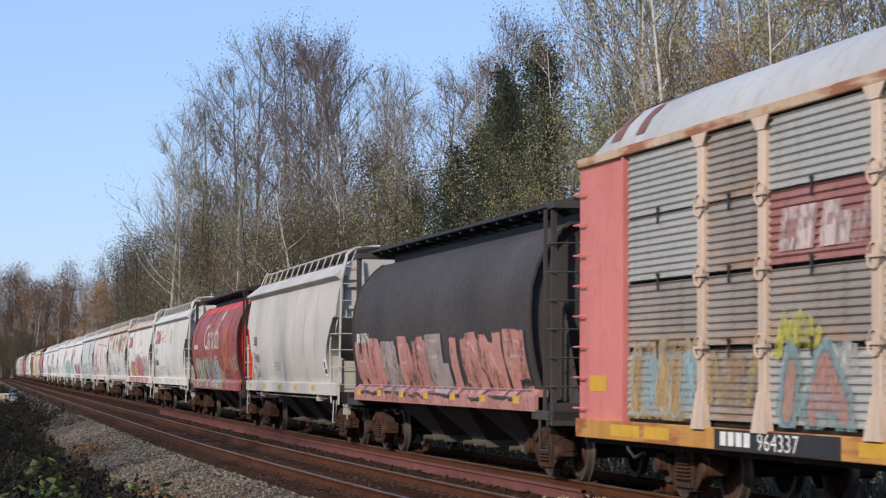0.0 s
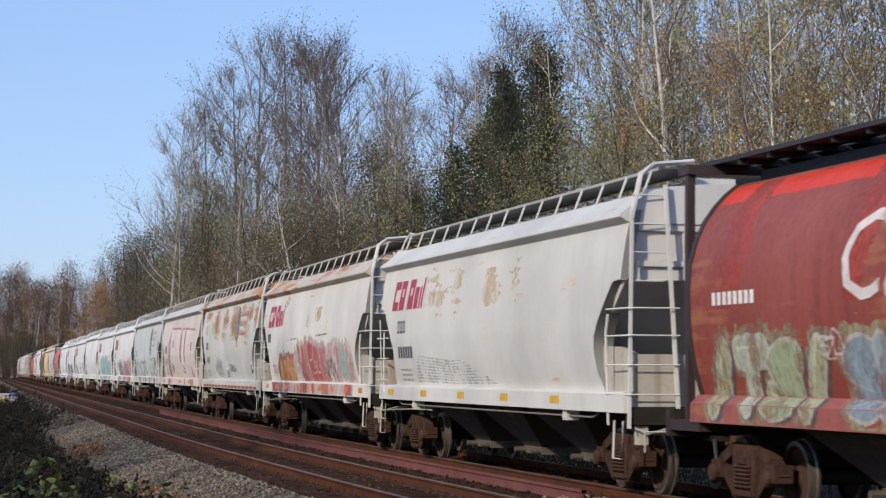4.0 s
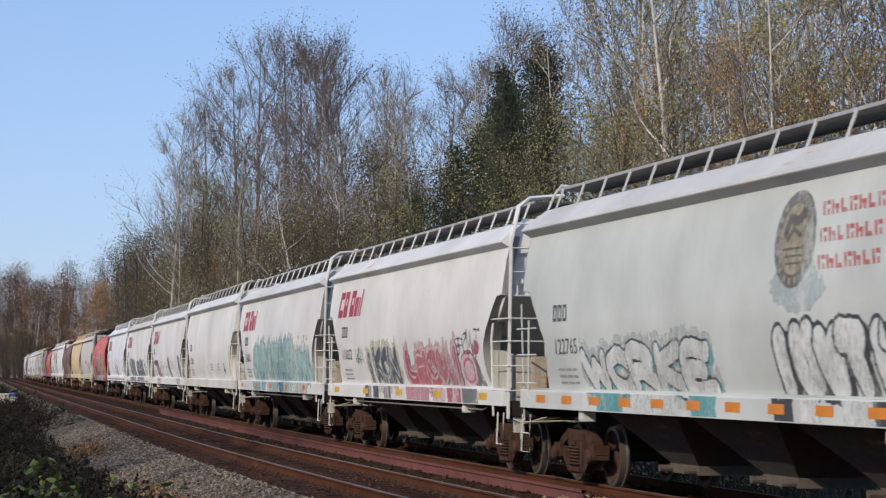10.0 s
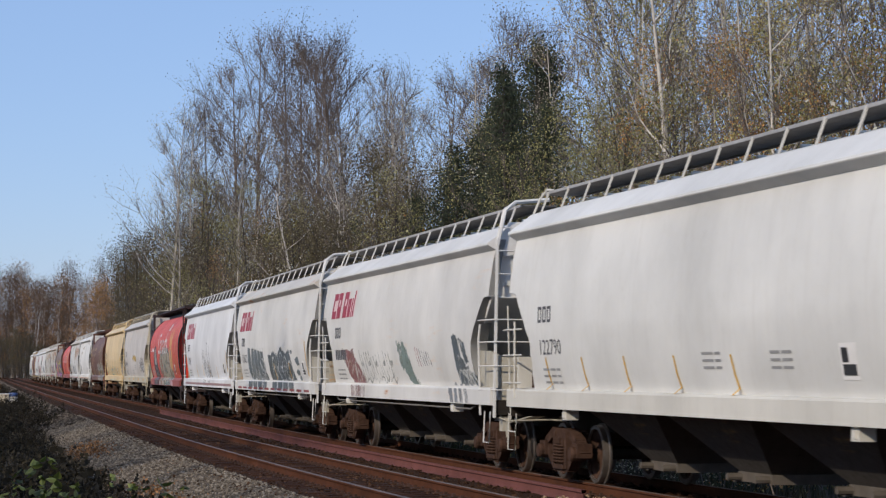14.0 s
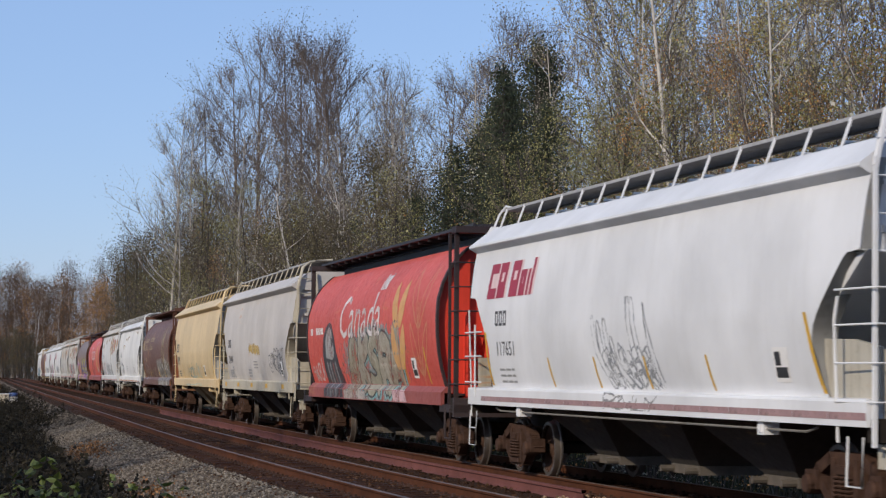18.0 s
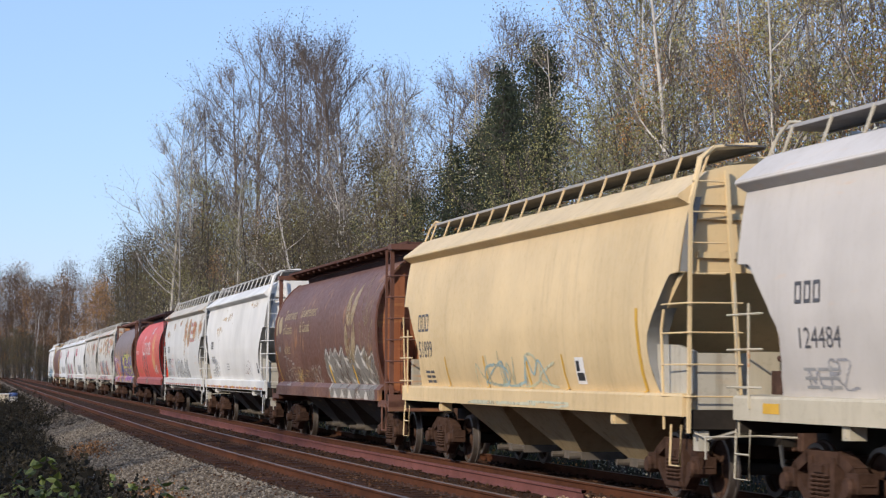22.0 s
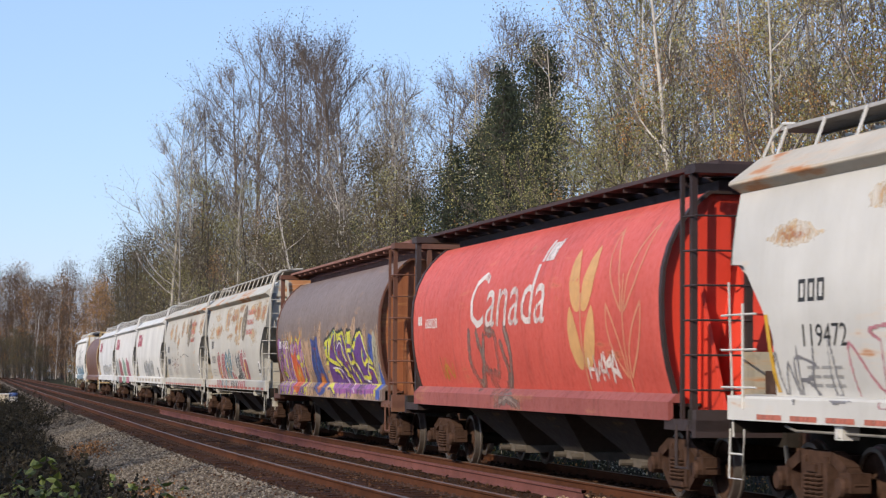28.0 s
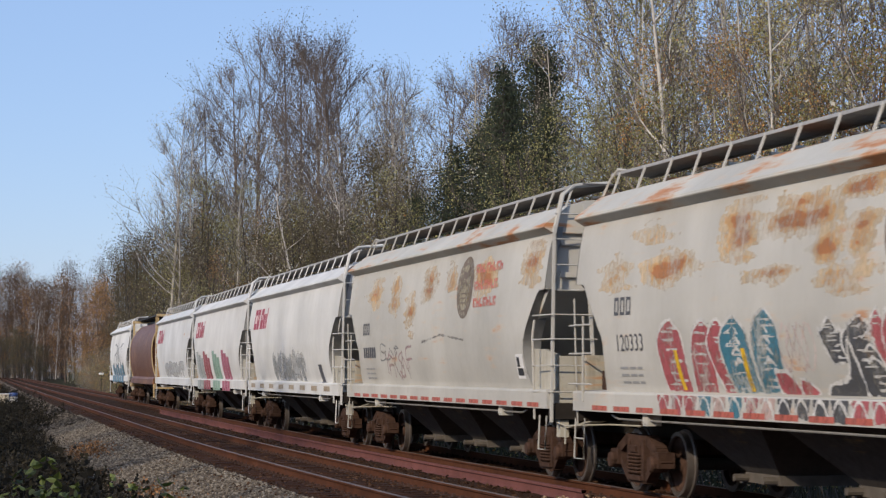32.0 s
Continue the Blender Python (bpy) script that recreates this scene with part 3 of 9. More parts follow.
# yellowed dirty cream, its tone also lowered for shade at the car's end
CREAM_END = car_paint("yellowed shade-dulled end plate paint", (0.43, 0.4, 0.335), 0.35, 0.8, 81)
# shade at the open end is put into this grey, besides some grime
FLANGE = car_paint("grimy shade-grey flange paint", (0.2, 0.2, 0.195), 0.1, 0.6, 84)


def hopper(label, body, roof_mat=None, trim=None, bay_mat=None, rod=None, low=0.0):
    """A covered grain hopper with bulging sides; its origin lies on the rail's top at the middle."""
    car = empty("covered_hopper")
    tagged(car, label, "freight car", "cars of the train")
    trim = trim or body
    down = pose(0, 0, -low)
    for m in (None, MIRROR):
        piece("side_sheet", shared("hopper_side", hopper_side, smooth=35), body, car, m)
        piece("side_sill", shared("sill", sill), trim, car, m)
        for flip in (1, -1):
            piece("end_flange", shared("hopper_flange", hopper_flange, smooth=30), FLANGE if trim is body else trim, car, (m or Matrix()) @ Matrix.Diagonal((1, flip, 1, 1)))
        piece("end_wall", shared("hopper_end_wall", hopper_end_wall), body, car, m)
        piece("slope_sheet", shared("hopper_slope", hopper_slope), body, car, m)
        piece("shear_plate", shared("hopper_shear_plate", hopper_shear_plate), trim if trim is not body else CREAM_END, car, m)
        piece("roof_walk", shared("hopper_walk", hopper_walk), GRATING, car, down @ (m or Matrix()))
        piece("walk_edge", shared("hopper_walk_edge", hopper_walk_edge), WALK_EDGE, car, down @ (m or Matrix()))
        piece("ladder", shared("hopper_ladder", hopper_ladder, smooth=50), trim, car, m)
        piece("end_bracket", shared("end_bracket", end_bracket), CREAM_END if trim is body else trim, car, m)
        for z in (1.42, 1.83, 2.24, 2.62):
            piece("rung", shared("ladder_rung", ladder_rung, smooth=50), trim, car, (m or Matrix()) @ pose(0, 0, z))
        for z in (3.0, 3.4, 3.8, 4.2):
            piece("rung", shared("end_rung", end_rung, smooth=50), trim, car, (m or Matrix()) @ pose(0, 0, z))
        piece("grab_iron", shared("corner_post", corner_post, smooth=50), trim, car, m)
        piece("step", shared("step", step, smooth=50), trim, car, m)
        piece("roof_handrail", shared("roof_grab", roof_grab, smooth=50), trim, car, down @ (m or Matrix()))
        for x in (-5.4, 5.4):
            piece("jack_pad", shared("jack_pad", jack_pad), trim, car, (m or Matrix()) @ pose(x, 0, 0))
    piece("brake_gear", shared("brake_gear", brake_gear), STEEL_TRUCK, car)
    piece("roof", shared("hopper_roof", hopper_roof), roof_mat or body, car, down)
    piece("hatch_cover", shared("hopper_hatch", hopper_hatch), roof_mat or body, car, down)
    for k in range(15):
        for m in (Matrix(), MIRROR):
            piece("walk_post", shared("hopper_walk_post", hopper_walk_post), trim, car, down @ m @ pose(-8.05 + k * 1.15, 0, 0))
    if rod:
        piece("brake_rod", shared("brake_rod", brake_rod, smooth=50), rod, car)
    under_parts(car, STEEL_DARK, bay_mat or GRIMY_SHADED_BAY, trim)
    return car


def drum(label, body, end_mat, frame_mat, top_mat, sill_mat=None):
    """A cylindrical covered hopper with dished ends and a dark roof walk on end posts."""
    car = empty("cylindrical_hopper")
    tagged(car, label, "freight car", "cars of the train")
    for m in (None, MIRROR):
        piece("side_sheet", shared("drum_side", drum_side, smooth=40), body, car, m)
        piece("end_rim", shared("drum_rim", drum_rim, smooth=30), frame_mat, car, m)
        piece("end_wall", shared("drum_end", drum_end, smooth=30), end_mat, car, m)
        piece("end_brace", shared("drum_end_brace", drum_end_brace), end_mat, car, m)
        piece("end_frame", shared("drum_frame", drum_frame), frame_mat, car, m)
        piece("side_sill", shared("drum_sill", drum_sill), sill_mat or body, car, m)
        piece("end_platform", shared("drum_platform", drum_platform), frame_mat, car, m)
    piece("roof_walk", shared("drum_top", drum_top), top_mat, car)
    under_parts(car, STEEL_DARK, GRIMY_SHADED_BAY, frame_mat)
    return car


# ------------------------------------------------------------------ lettering and spray paint on the cars' sides
def hopper_at(x, z, off):
    if z < 1.455:
        return (x, -1.56 - off, z)
    return (x, -lerp(z, HOPPER_WIDTH) - off, z)


def drum_at(x, z, off):
    if z < 1.335:
        return (x, -1.53 - off, z)
    if z < 1.45:
        return (x, -1.53 + (z - 1.33) - off, z)
    return (x, -lerp(z, DRUM_WIDTH) - off, z)


def strip(sh, at, pts, width, off, mat=0, ends=None):
    """A painted stroke of (x, z) points on a car's side."""
    dense = []
    for (x0, z0), (x1, z1) in zip(pts, pts[1:]):
        n = max(1, int(math.hypot(x1 - x0, z1 - z0) / 0.09))
        dense += [(x0 + (x1 - x0) * k / n, z0 + (z1 - z0) * k / n) for k in range(n)]
    dense.append(pts[-1])
    rows, last = [], len(dense) - 1
    for i, (x, z) in enumerate(dense):
        a, b = dense[max(0, i - 1)], dense[min(last, i + 1)]
        dx, dz = b[0] - a[0], b[1] - a[1]
        d = math.hypot(dx, dz) or 1
        w = width / 2 * (1 if ends is None else ends + (1 - ends) * math.sin(math.pi * (i + 0.5) / (last + 1)))
        k = max(1, int(width / 2 / 0.07))
        rows.append([at(x - dz / d * w * q / k, max(1.47 if at is hopper_at else 1.44 if at is drum_at else 1.06, z + dx / d * w * q / k), off) for q in range(-k, k + 1)])
    sh.grid(rows, mat)


def patch(sh, at, x0, x1, z0, z1, off, lean=0.0, mat=0):
    """A painted block; lean shifts its top along the car."""
    n = max(1, int((z1 - z0) / 0.08))
    rows = []
    for k in range(n + 1):
        z = z0 + (z1 - z0) * k / n
        s = lean * k / n
        rows.append([at(x0 + s, z, off), at(x1 + s, z, off)])
    sh.grid(rows, mat)


def lettering(name, car, at, text, x, z, size, mat, off=0.006, shear=0.0, stretch=1.0, label="", split=False):
    """Words or numbers in the built-in font, laid on the side."""
    cu = bpy.data.curves.new("text", "FONT")
    cu.body, cu.size, cu.shear, cu.resolution_u = text, size, shear, 2
    ob = new("text", cu)
    bpy.context.view_layer.update()
    me = bpy.data.meshes.new_from_object(ob.evaluated_get(bpy.context.evaluated_depsgraph_get()))
    bpy.data.objects.remove(ob)
    bm = bmesh.new()
    bm.from_mesh(me)
    lo, hi = min(v.co.y for v in bm.verts), max(v.co.y for v in bm.verts)
    step = 0.1
    for k in range(1, int((hi - lo) / step) + 1):
        bmesh.ops.bisect_plane(bm, geom=bm.verts[:] + bm.edges[:] + bm.faces[:], plane_co=(0, lo + k * step, 0), plane_no=(0, 1, 0))
    groups = [(bm.faces[:], 0)]
    if split:
        groups = by_letter(bm)
    for v in bm.verts:
        v.co = at(x + v.co.x * stretch, z + v.co.y, off)
    bpy.data.meshes.remove(me)
    for faces, _ in groups:
        verts = list({v: 0 for f in faces for v in f.verts})
        index = {v: i for i, v in enumerate(verts)}
        out = bpy.data.meshes.new(name)
        out.from_pydata([tuple(v.co) for v in verts], [], [[index[v] for v in f.verts] for f in faces])
        out.materials.append(mat)
        t = new(name, out)
        t.parent = car
        if label:
            tagged(t, label)
    bm.free()
    return t


def by_letter(bm):
    """Faces of the text, letter by letter."""
    seen, found = set(), []
    for f in bm.faces:
        if f in seen:
            continue
        stack, faces = [f], []
        seen.add(f)
        while stack:
            q = stack.pop()
            faces.append(q)
            for e in q.edges:
                for o in e.link_faces:
                    if o not in seen:
                        seen.add(o)
                        stack.append(o)
        found.append((faces, sum(q.calc_center_median().x for q in faces) / len(faces)))
    return found


SPRAY = {}


def spray(color, worn=0.0):
    """Spray paint, thin and worn through in places; more so as worn grows."""
    if (color, worn) not in SPRAY:
        m = plain("spray paint %d" % len(SPRAY), color, 0.55, 0, 0.3, 3)
        n, l = m.node_tree.nodes, m.node_tree.links
        v = coords(n, l, (1, 1, 0.45))
        wear = mix(n, l, 0.5, noise_tex(n, l, v, 2.2, 4, 0.6), noise_tex(n, l, v, 17, 4, 0.7))
        gone = ramp(n, l, wear, [(0.52 - 0.16 * worn, (0.25 * worn,) * 3), (0.64 - 0.1 * worn, (0.72 + 0.2 * worn,) * 3)])
        bare, s = n.new("ShaderNodeBsdfTransparent"), n.new("ShaderNodeMixShader")
        l.new(gone, s.inputs[0])
        l.new(n["Principled BSDF"].outputs[0], s.inputs[1])
        l.new(bare.outputs[0], s.inputs[2])
        l.new(s.outputs[0], n["Material Output"].inputs[0])
        SPRAY[color, worn] = m
    return SPRAY[color, worn]


def oval(sh, at, x, z, rx, rz, off, mat=0):
    rows = []
    for k in range(13):
        a = math.pi * k / 12
        w, zz = rx * math.sin(a) + 0.004, z - rz * math.cos(a)
        rows.append([at(x - w, zz, off), at(x, zz, off), at(x + w, zz, off)])
    sh.grid(rows, mat)


def rounded(pts, n=4):
    """A smooth line through the points."""
    out = []
    for i in range(len(pts) - 1):
        p0, p1, p2, p3 = pts[max(0, i - 1)], pts[i], pts[i + 1], pts[min(len(pts) - 1, i + 2)]
        for k in range(n):
            t = k / n
            out.append(tuple(0.5 * (2 * b + (c - a) * t + (2 * a - 5 * b + 4 * c - d) * t * t + (3 * b - a - 3 * c + d) * t ** 3) for a, b, c, d in zip(p0, p1, p2, p3)))
    return out + [pts[-1]]


def bars(car, at, x, z, rows, widths, mat, h=0.05, gap=0.09):
    """Small print that cannot be read."""
    sh = Shape()
    for r in range(rows):
        q = x
        for w in widths:
            patch(sh, at, q, q + w, z - r * gap, z - r * gap + h, 0.006)
            q += w + 0.06
    tagged(part("small_print", sh, mat, car), kind="stuff")


# letter-like spray forms, each of a few strokes in a unit box
FORMS = {
    "A": [[(0, 0), (0.4, 1), (0.62, 1), (1, 0)], [(0.2, 0.35), (0.82, 0.35)]], "B": [[(0, 0), (0.05, 1), (0.8, 0.9), (0.75, 0.6), (0.1, 0.5)], [(0.5, 0.52), (1, 0.35), (0.9, 0.02), (0, 0)]],
    "C": [[(1, 0.85), (0.6, 1), (0.12, 0.8), (0, 0.45), (0.2, 0.08), (0.65, 0), (1, 0.15)]], "D": [[(0, 0), (0.08, 1), (0.7, 0.9), (1, 0.5), (0.75, 0.08), (0, 0)]],
    "E": [[(1, 0.97), (0.08, 1), (0, 0.02), (1, 0)], [(0.05, 0.5), (0.8, 0.52)]], "F": [[(1, 0.97), (0.08, 1), (0, 0)], [(0.05, 0.5), (0.8, 0.52)]],
    "H": [[(0, 0), (0.05, 1)], [(0.95, 0), (1, 1)], [(0.05, 0.48), (0.95, 0.52)]], "I": [[(0.4, 0), (0.55, 1)]], "K": [[(0, 0), (0.05, 1)], [(1, 1), (0.1, 0.5), (1, 0)]],
    "L": [[(0.05, 1), (0, 0.03), (1, 0)]], "M": [[(0, 0), (0.12, 1), (0.5, 0.35), (0.88, 1), (1, 0)]], "N": [[(0, 0), (0.05, 1), (0.92, 0.02), (1, 1)]],
    "O": [[(0.5, 1), (0.08, 0.8), (0, 0.45), (0.2, 0.05), (0.6, 0), (0.95, 0.3), (1, 0.7), (0.75, 0.98), (0.5, 1)]], "P": [[(0, 0), (0.05, 1), (0.85, 0.95), (0.95, 0.65), (0.7, 0.42), (0.05, 0.42)]],
    "R": [[(0, 0), (0.05, 1), (0.85, 0.95), (0.95, 0.7), (0.7, 0.45), (0.1, 0.45)], [(0.45, 0.45), (1, 0)]], "S": [[(1, 0.9), (0.5, 1), (0.08, 0.78), (0.4, 0.55), (0.9, 0.38), (0.9, 0.1), (0.45, 0), (0, 0.08)]],
    "T": [[(0, 1), (1, 0.98)], [(0.5, 1), (0.5, 0)]], "U": [[(0.05, 1), (0, 0.3), (0.3, 0), (0.75, 0.02), (1, 0.35), (1, 1)]], "W": [[(0, 1), (0.2, 0), (0.5, 0.7), (0.78, 0), (1, 1)]],
    "Y": [[(0, 1), (0.45, 0.5), (1, 1)], [(0.45, 0.5), (0.4, 0)]], "Z": [[(0, 1), (1, 0.98), (0, 0.02), (1, 0)]],
}


class Mural:
    """Paint on a car's side, worked out on a fine net: what is sprayed last covers what lies below, and each run of one colour is a face."""

    def __init__(self, car, at, x0, x1, z0, z1, seed, dx=0.022, dz=0.016):
        self.car, self.at, self.x0, self.z0, self.dx, self.dz = car, at, x0, z0, dx, dz
        self.nx, self.nz = int((x1 - x0) / dx), int((z1 - z0) / dz)
        self.x = x0 + dx * (np.arange(self.nx) + 0.5)
        self.z = z0 + dz * (np.arange(self.nz) + 0.5)
        self.id = np.full((self.nz, self.nx), -1)
        self.mats, self.rng, self.seed = [], random.Random(seed), seed
        self.rough = self.field(0.16, 0.16, seed) * 0.6 + self.field(0.06, 0.06, seed + 1) * 0.4

    def field(self, sx, sz, seed):
        """Smooth noise from -1 to 1 with that grain along the car and upwards."""
        g = np.random.default_rng(seed)
        u, v = (self.x - self.x0) / sx, (self.z - self.z0) / sz
        c = g.uniform(-1, 1, (int(v[-1]) + 3, int(u[-1]) + 3))
        i, j = v.astype(int), u.astype(int)
        a, b = (v - i)[:, None], (u - j)[None, :]
        a, b = a * a * (3 - 2 * a), b * b * (3 - 2 * b)
        i, j = i[:, None], j[None, :]
        return (c[i, j] * (1 - b) + c[i, j + 1] * b) * (1 - a) + (c[i + 1, j] * (1 - b) + c[i + 1, j + 1] * b) * a

    def paint(self, color, worn=0.2):
        m = spray(color, worn) if isinstance(color, tuple) else color
        if m not in self.mats:
            self.mats.append(m)
        return self.mats.index(m)

    def stroke(self, pts, width, color, worn=0.2, ragged=0.02, square=0):
        k = self.paint(color, worn)
        pad = width / 2 + ragged
        for (xa, za), (xb, zb) in zip(pts, pts[1:]):
            i0, i1 = np.searchsorted(self.x, (min(xa, xb) - pad, max(xa, xb) + pad))
            j0, j1 = np.searchsorted(self.z, (min(za, zb) - pad, max(za, zb) + pad))
            if i0 >= i1 or j0 >= j1:
                continue
            X, Z = self.x[None, i0:i1] - xa, self.z[j0:j1, None] - za
            ex, ez = xb - xa, zb - za
            t = np.clip((X * ex + Z * ez) / max(1e-9, ex * ex + ez * ez), 0, 1)
            d = (np.maximum(abs(X - t * ex), abs(Z - t * ez)) if square else np.hypot(X - t * ex, Z - t * ez)) + ragged * self.rough[j0:j1, i0:i1]
            self.id[j0:j1, i0:i1][d < width / 2] = k

    def poly(self, pts, color, worn=0.2, ragged=0.02):
        k = self.paint(color, worn)
        X, Z = np.meshgrid(self.x, self.z)
        X, Z = X + ragged * self.rough, Z + ragged * self.rough
        inside = np.zeros(X.shape, bool)
        for (xa, za), (xb, zb) in zip(pts, pts[1:] + pts[:1]):
            if za != zb:
                inside ^= ((za > Z) != (zb > Z)) & (X < (xb - xa) * (Z - za) / (zb - za) + xa)
        self.id[inside] = k

    def blob(self, cx, cz, rx, rz, color, worn=0.2, ragged=0.15):
        k = self.paint(color, worn)
        d = ((self.x[None, :] - cx) / rx) ** 2 + ((self.z[:, None] - cz) / rz) ** 2
        self.id[d + ragged * 2 * self.rough < 1] = k

    def rust(self, patches, stain=(0.68, 0.5, 0.3), core=(0.42, 0.165, 0.05)):
        """Rust that breaks through between the ribs in level dashes, with a paler stain round it."""
        comb = 0.8 * self.field(0.75, 0.1, self.seed + 5) + 0.35 * self.field(0.16, 0.05, self.seed + 6) + 0.25 * self.field(0.06, 0.04, self.seed + 7)
        s, h, c = self.paint(stain, 0.85), self.paint((0.58, 0.34, 0.145), 0.6), self.paint(core, 0.35)
        for cx, cz, w, ht, force in patches:
            d = ((self.x[None, :] - cx) / (w / 2)) ** 2 + ((self.z[:, None] - cz) / (ht / 2)) ** 2
            f = 1.5 * np.exp(-0.75 * d) * force + 0.42 * comb
            for level, k in ((0.5, s), (0.88, h), (1.22, c)):
                m = (f > level) & (d < 3)
                self.id[m] = np.maximum(self.id[m], k)

    def word(self, forms, x0, x1, z0, z1, fills, edge, fat=0.3, rim=0.06, cloud=None, lean=-0.2, worn=0.25, shine=None, back=None, gap=0.1, square=0):
        """A row of forms: a cloud behind, then each with its back shadow, rim, body and a few bright lines."""
        rng, w = self.rng, (x1 - x0) / len(forms)
        cells = []
        for i, ch in enumerate(forms):
            lo, hi = z0 + rng.uniform(0, 0.08) * (z1 - z0), z1 - rng.uniform(0, 0.14) * (z1 - z0)
            inset = fat * 0.5
            ln = lean * rng.uniform(0.7, 1.3)
            lines = []
            for st in FORMS.get(ch, FORMS["I"]):
                pts = []
                for u, v in st:
                    u, v = u + rng.uniform(-0.07, 0.07), v + rng.uniform(-0.04, 0.04)
                    pts.append((x0 + w * i + inset + (w * (1 + gap) - fat) * u + ln * v, lo + inset * 0.8 + (hi - lo - fat * 0.8) * v))
                lines.append(rounded(pts, 5) if len(pts) > 2 and not square else pts)
            cells.append((lines, fills[i % len(fills)]))
        if cloud:
            for lines, _ in cells:
                for pts in lines:
                    self.stroke(pts, fat + rim * 2 + 0.22, cloud, 0.55, 0.12)
        for lines, color in cells:
            if back:
                for pts in lines:
                    self.stroke([(x + 0.13, z - 0.05) for x, z in pts], fat + rim, back, worn, 0.02, square)
            for pts in lines:
                self.stroke(pts, fat + 2 * rim, edge, worn, 0.02, square)
            for pts in lines:
                self.stroke(pts, fat, color, worn, 0.02, square)
            if shine:
                for pts in lines:
                    a = rng.randrange(0, max(1, len(pts) - 3))
                    self.stroke([(x - fat * 0.22, z + fat * 0.18) for x, z in pts[a:a + max(3, len(pts) // 2)]], 0.05, shine, worn)

    def scrawl(self, x0, x1, z0, z1, n, color, width=0.05, worn=0.15, steep=0.3):
        """A quick unreadable tag of thin crowded strokes, some run together."""
        rng, count = self.rng, max(2, n // 2)
        w, last = (x1 - x0) / count, None
        for i in range(count):
            lo, h = z0 + rng.uniform(0, 0.15) * (z1 - z0), (z1 - z0) * rng.uniform(0.6, 1.0)
            for st in FORMS[rng.choice("ACDEFHKLMNRSTUWYZ")]:
                pts = [(x0 + w * (i + 1.15 * u + rng.uniform(-0.16, 0.16)) - steep * v * h * 0.5, lo + h * min(1.1, max(-0.1, v + rng.uniform(-0.12, 0.12)))) for u, v in st]
                if last and rng.random() < 0.4:
                    pts = [last] + pts
                self.stroke(rounded(pts, 5) if len(pts) > 2 else pts, width * 0.8, color, worn, 0.01)
                last = pts[-1]

    def build(self, off=0.004, name="graffiti"):
        sh = Shape()
        for j in range(self.nz):
            za, zb = self.z0 + j * self.dz, self.z0 + (j + 1) * self.dz
            if self.at is hopper_at and (za < 1.165 or (zb > 1.445 and za < 1.475)) or self.at is drum_at and za < 1.11:
                continue
            row = self.id[j]
            cut = np.flatnonzero(np.diff(row)) + 1
            for a, b in zip([0, *cut], [*cut, self.nx]):
                if row[a] >= 0:
                    xa, xb = self.x0 + a * self.dx, self.x0 + b * self.dx
                    k = len(sh.v)
                    sh.v += [self.at(xa, za, off), self.at(xb, za, off), self.at(xb, zb, off), self.at(xa, zb, off)]
                    sh.face((k, k + 1, k + 2, k + 3), int(row[a]))
        return tagged(part(name, sh, self.mats, self.car), kind="stuff")


def scribble(car, at, x0, x1, z0, z1, color, n, seed, width=0.05):
    """A thin unreadable tag."""
    m = Mural(car, at, x0 - 0.3, x1 + 0.4, z0 - 0.05, z1 + 0.1, seed)
    m.scrawl(x0, x1, z0, z1, n, color, width)
    m.build(0.008, "tag_scribble")


def rail_logo(car, at, x, z, size=1.0, mat=None, pale=None, label="slanted red company mark"):
    """The company mark as plain slanted blocks with slots, and a pale shadow."""
    q = x
    for w, h, slot in ((0.42, 0.46, 0.6), (0.38, 0.46, 0.4), (0.0, 0, 0), (0.4, 0.46, 0.4), (0.28, 0.33, 0.3), (0.1, 0.33, 0), (0.1, 0.46, 0)):
        if w == 0:
            q += 0.16 * size
            continue
        for name, d, off, m in (("company_mark_shadow", 0.09, 0.004, pale or PINK_PAINT), ("company_mark", 0.0, 0.007, mat or RED_PAINT)):
            sh = Shape()
            xa, xb, lean, t = q + d * size, q + (w + d) * size, 0.32 * size * h, 0.13 * size
            if slot and d == 0:
                za, zb = z + (0.46 if slot < 0.5 else 0.3) * h * size, z + 0.72 * h * size
                patch(sh, at, xa, xb, z, za, off, lean * (za - z) / (h * size))
                s0, s1 = lean * (za - z) / (h * size), lean * (zb - za) / (h * size)
                patch(sh, at, xa + s0, xa + t + s0, za, zb, off, s1)
                if slot < 0.5:
                    patch(sh, at, xb - t + s0, xb + s0, za, zb, off, s1)
                s0 += s1
                patch(sh, at, xa + s0, xb + s0, zb, z + h * size, off, lean - s0)
            else:
                patch(sh, at, xa, xb, z, z + h * size, off, lean)
            part(name, sh, m, car, label if d == 0 else "")
        q += (w + 0.07) * size


def owner_mark(car, at, x, z, mat, n=3, w=0.19, h=0.25):
    """The owner's letters as hollow blocks."""
    for k in range(n):
        sh, q, t = Shape(), x + k * (w + 0.07), 0.045
        patch(sh, at, q, q + w, z, z + t, 0.006)
        patch(sh, at, q, q + w, z + h - t, z + h, 0.006)
        patch(sh, at, q, q + t, z + t, z + h - t, 0.006)
        patch(sh, at, q + w - t, q + w, z + t, z + h - t, 0.006)
        part("owner_mark", sh, mat, car)


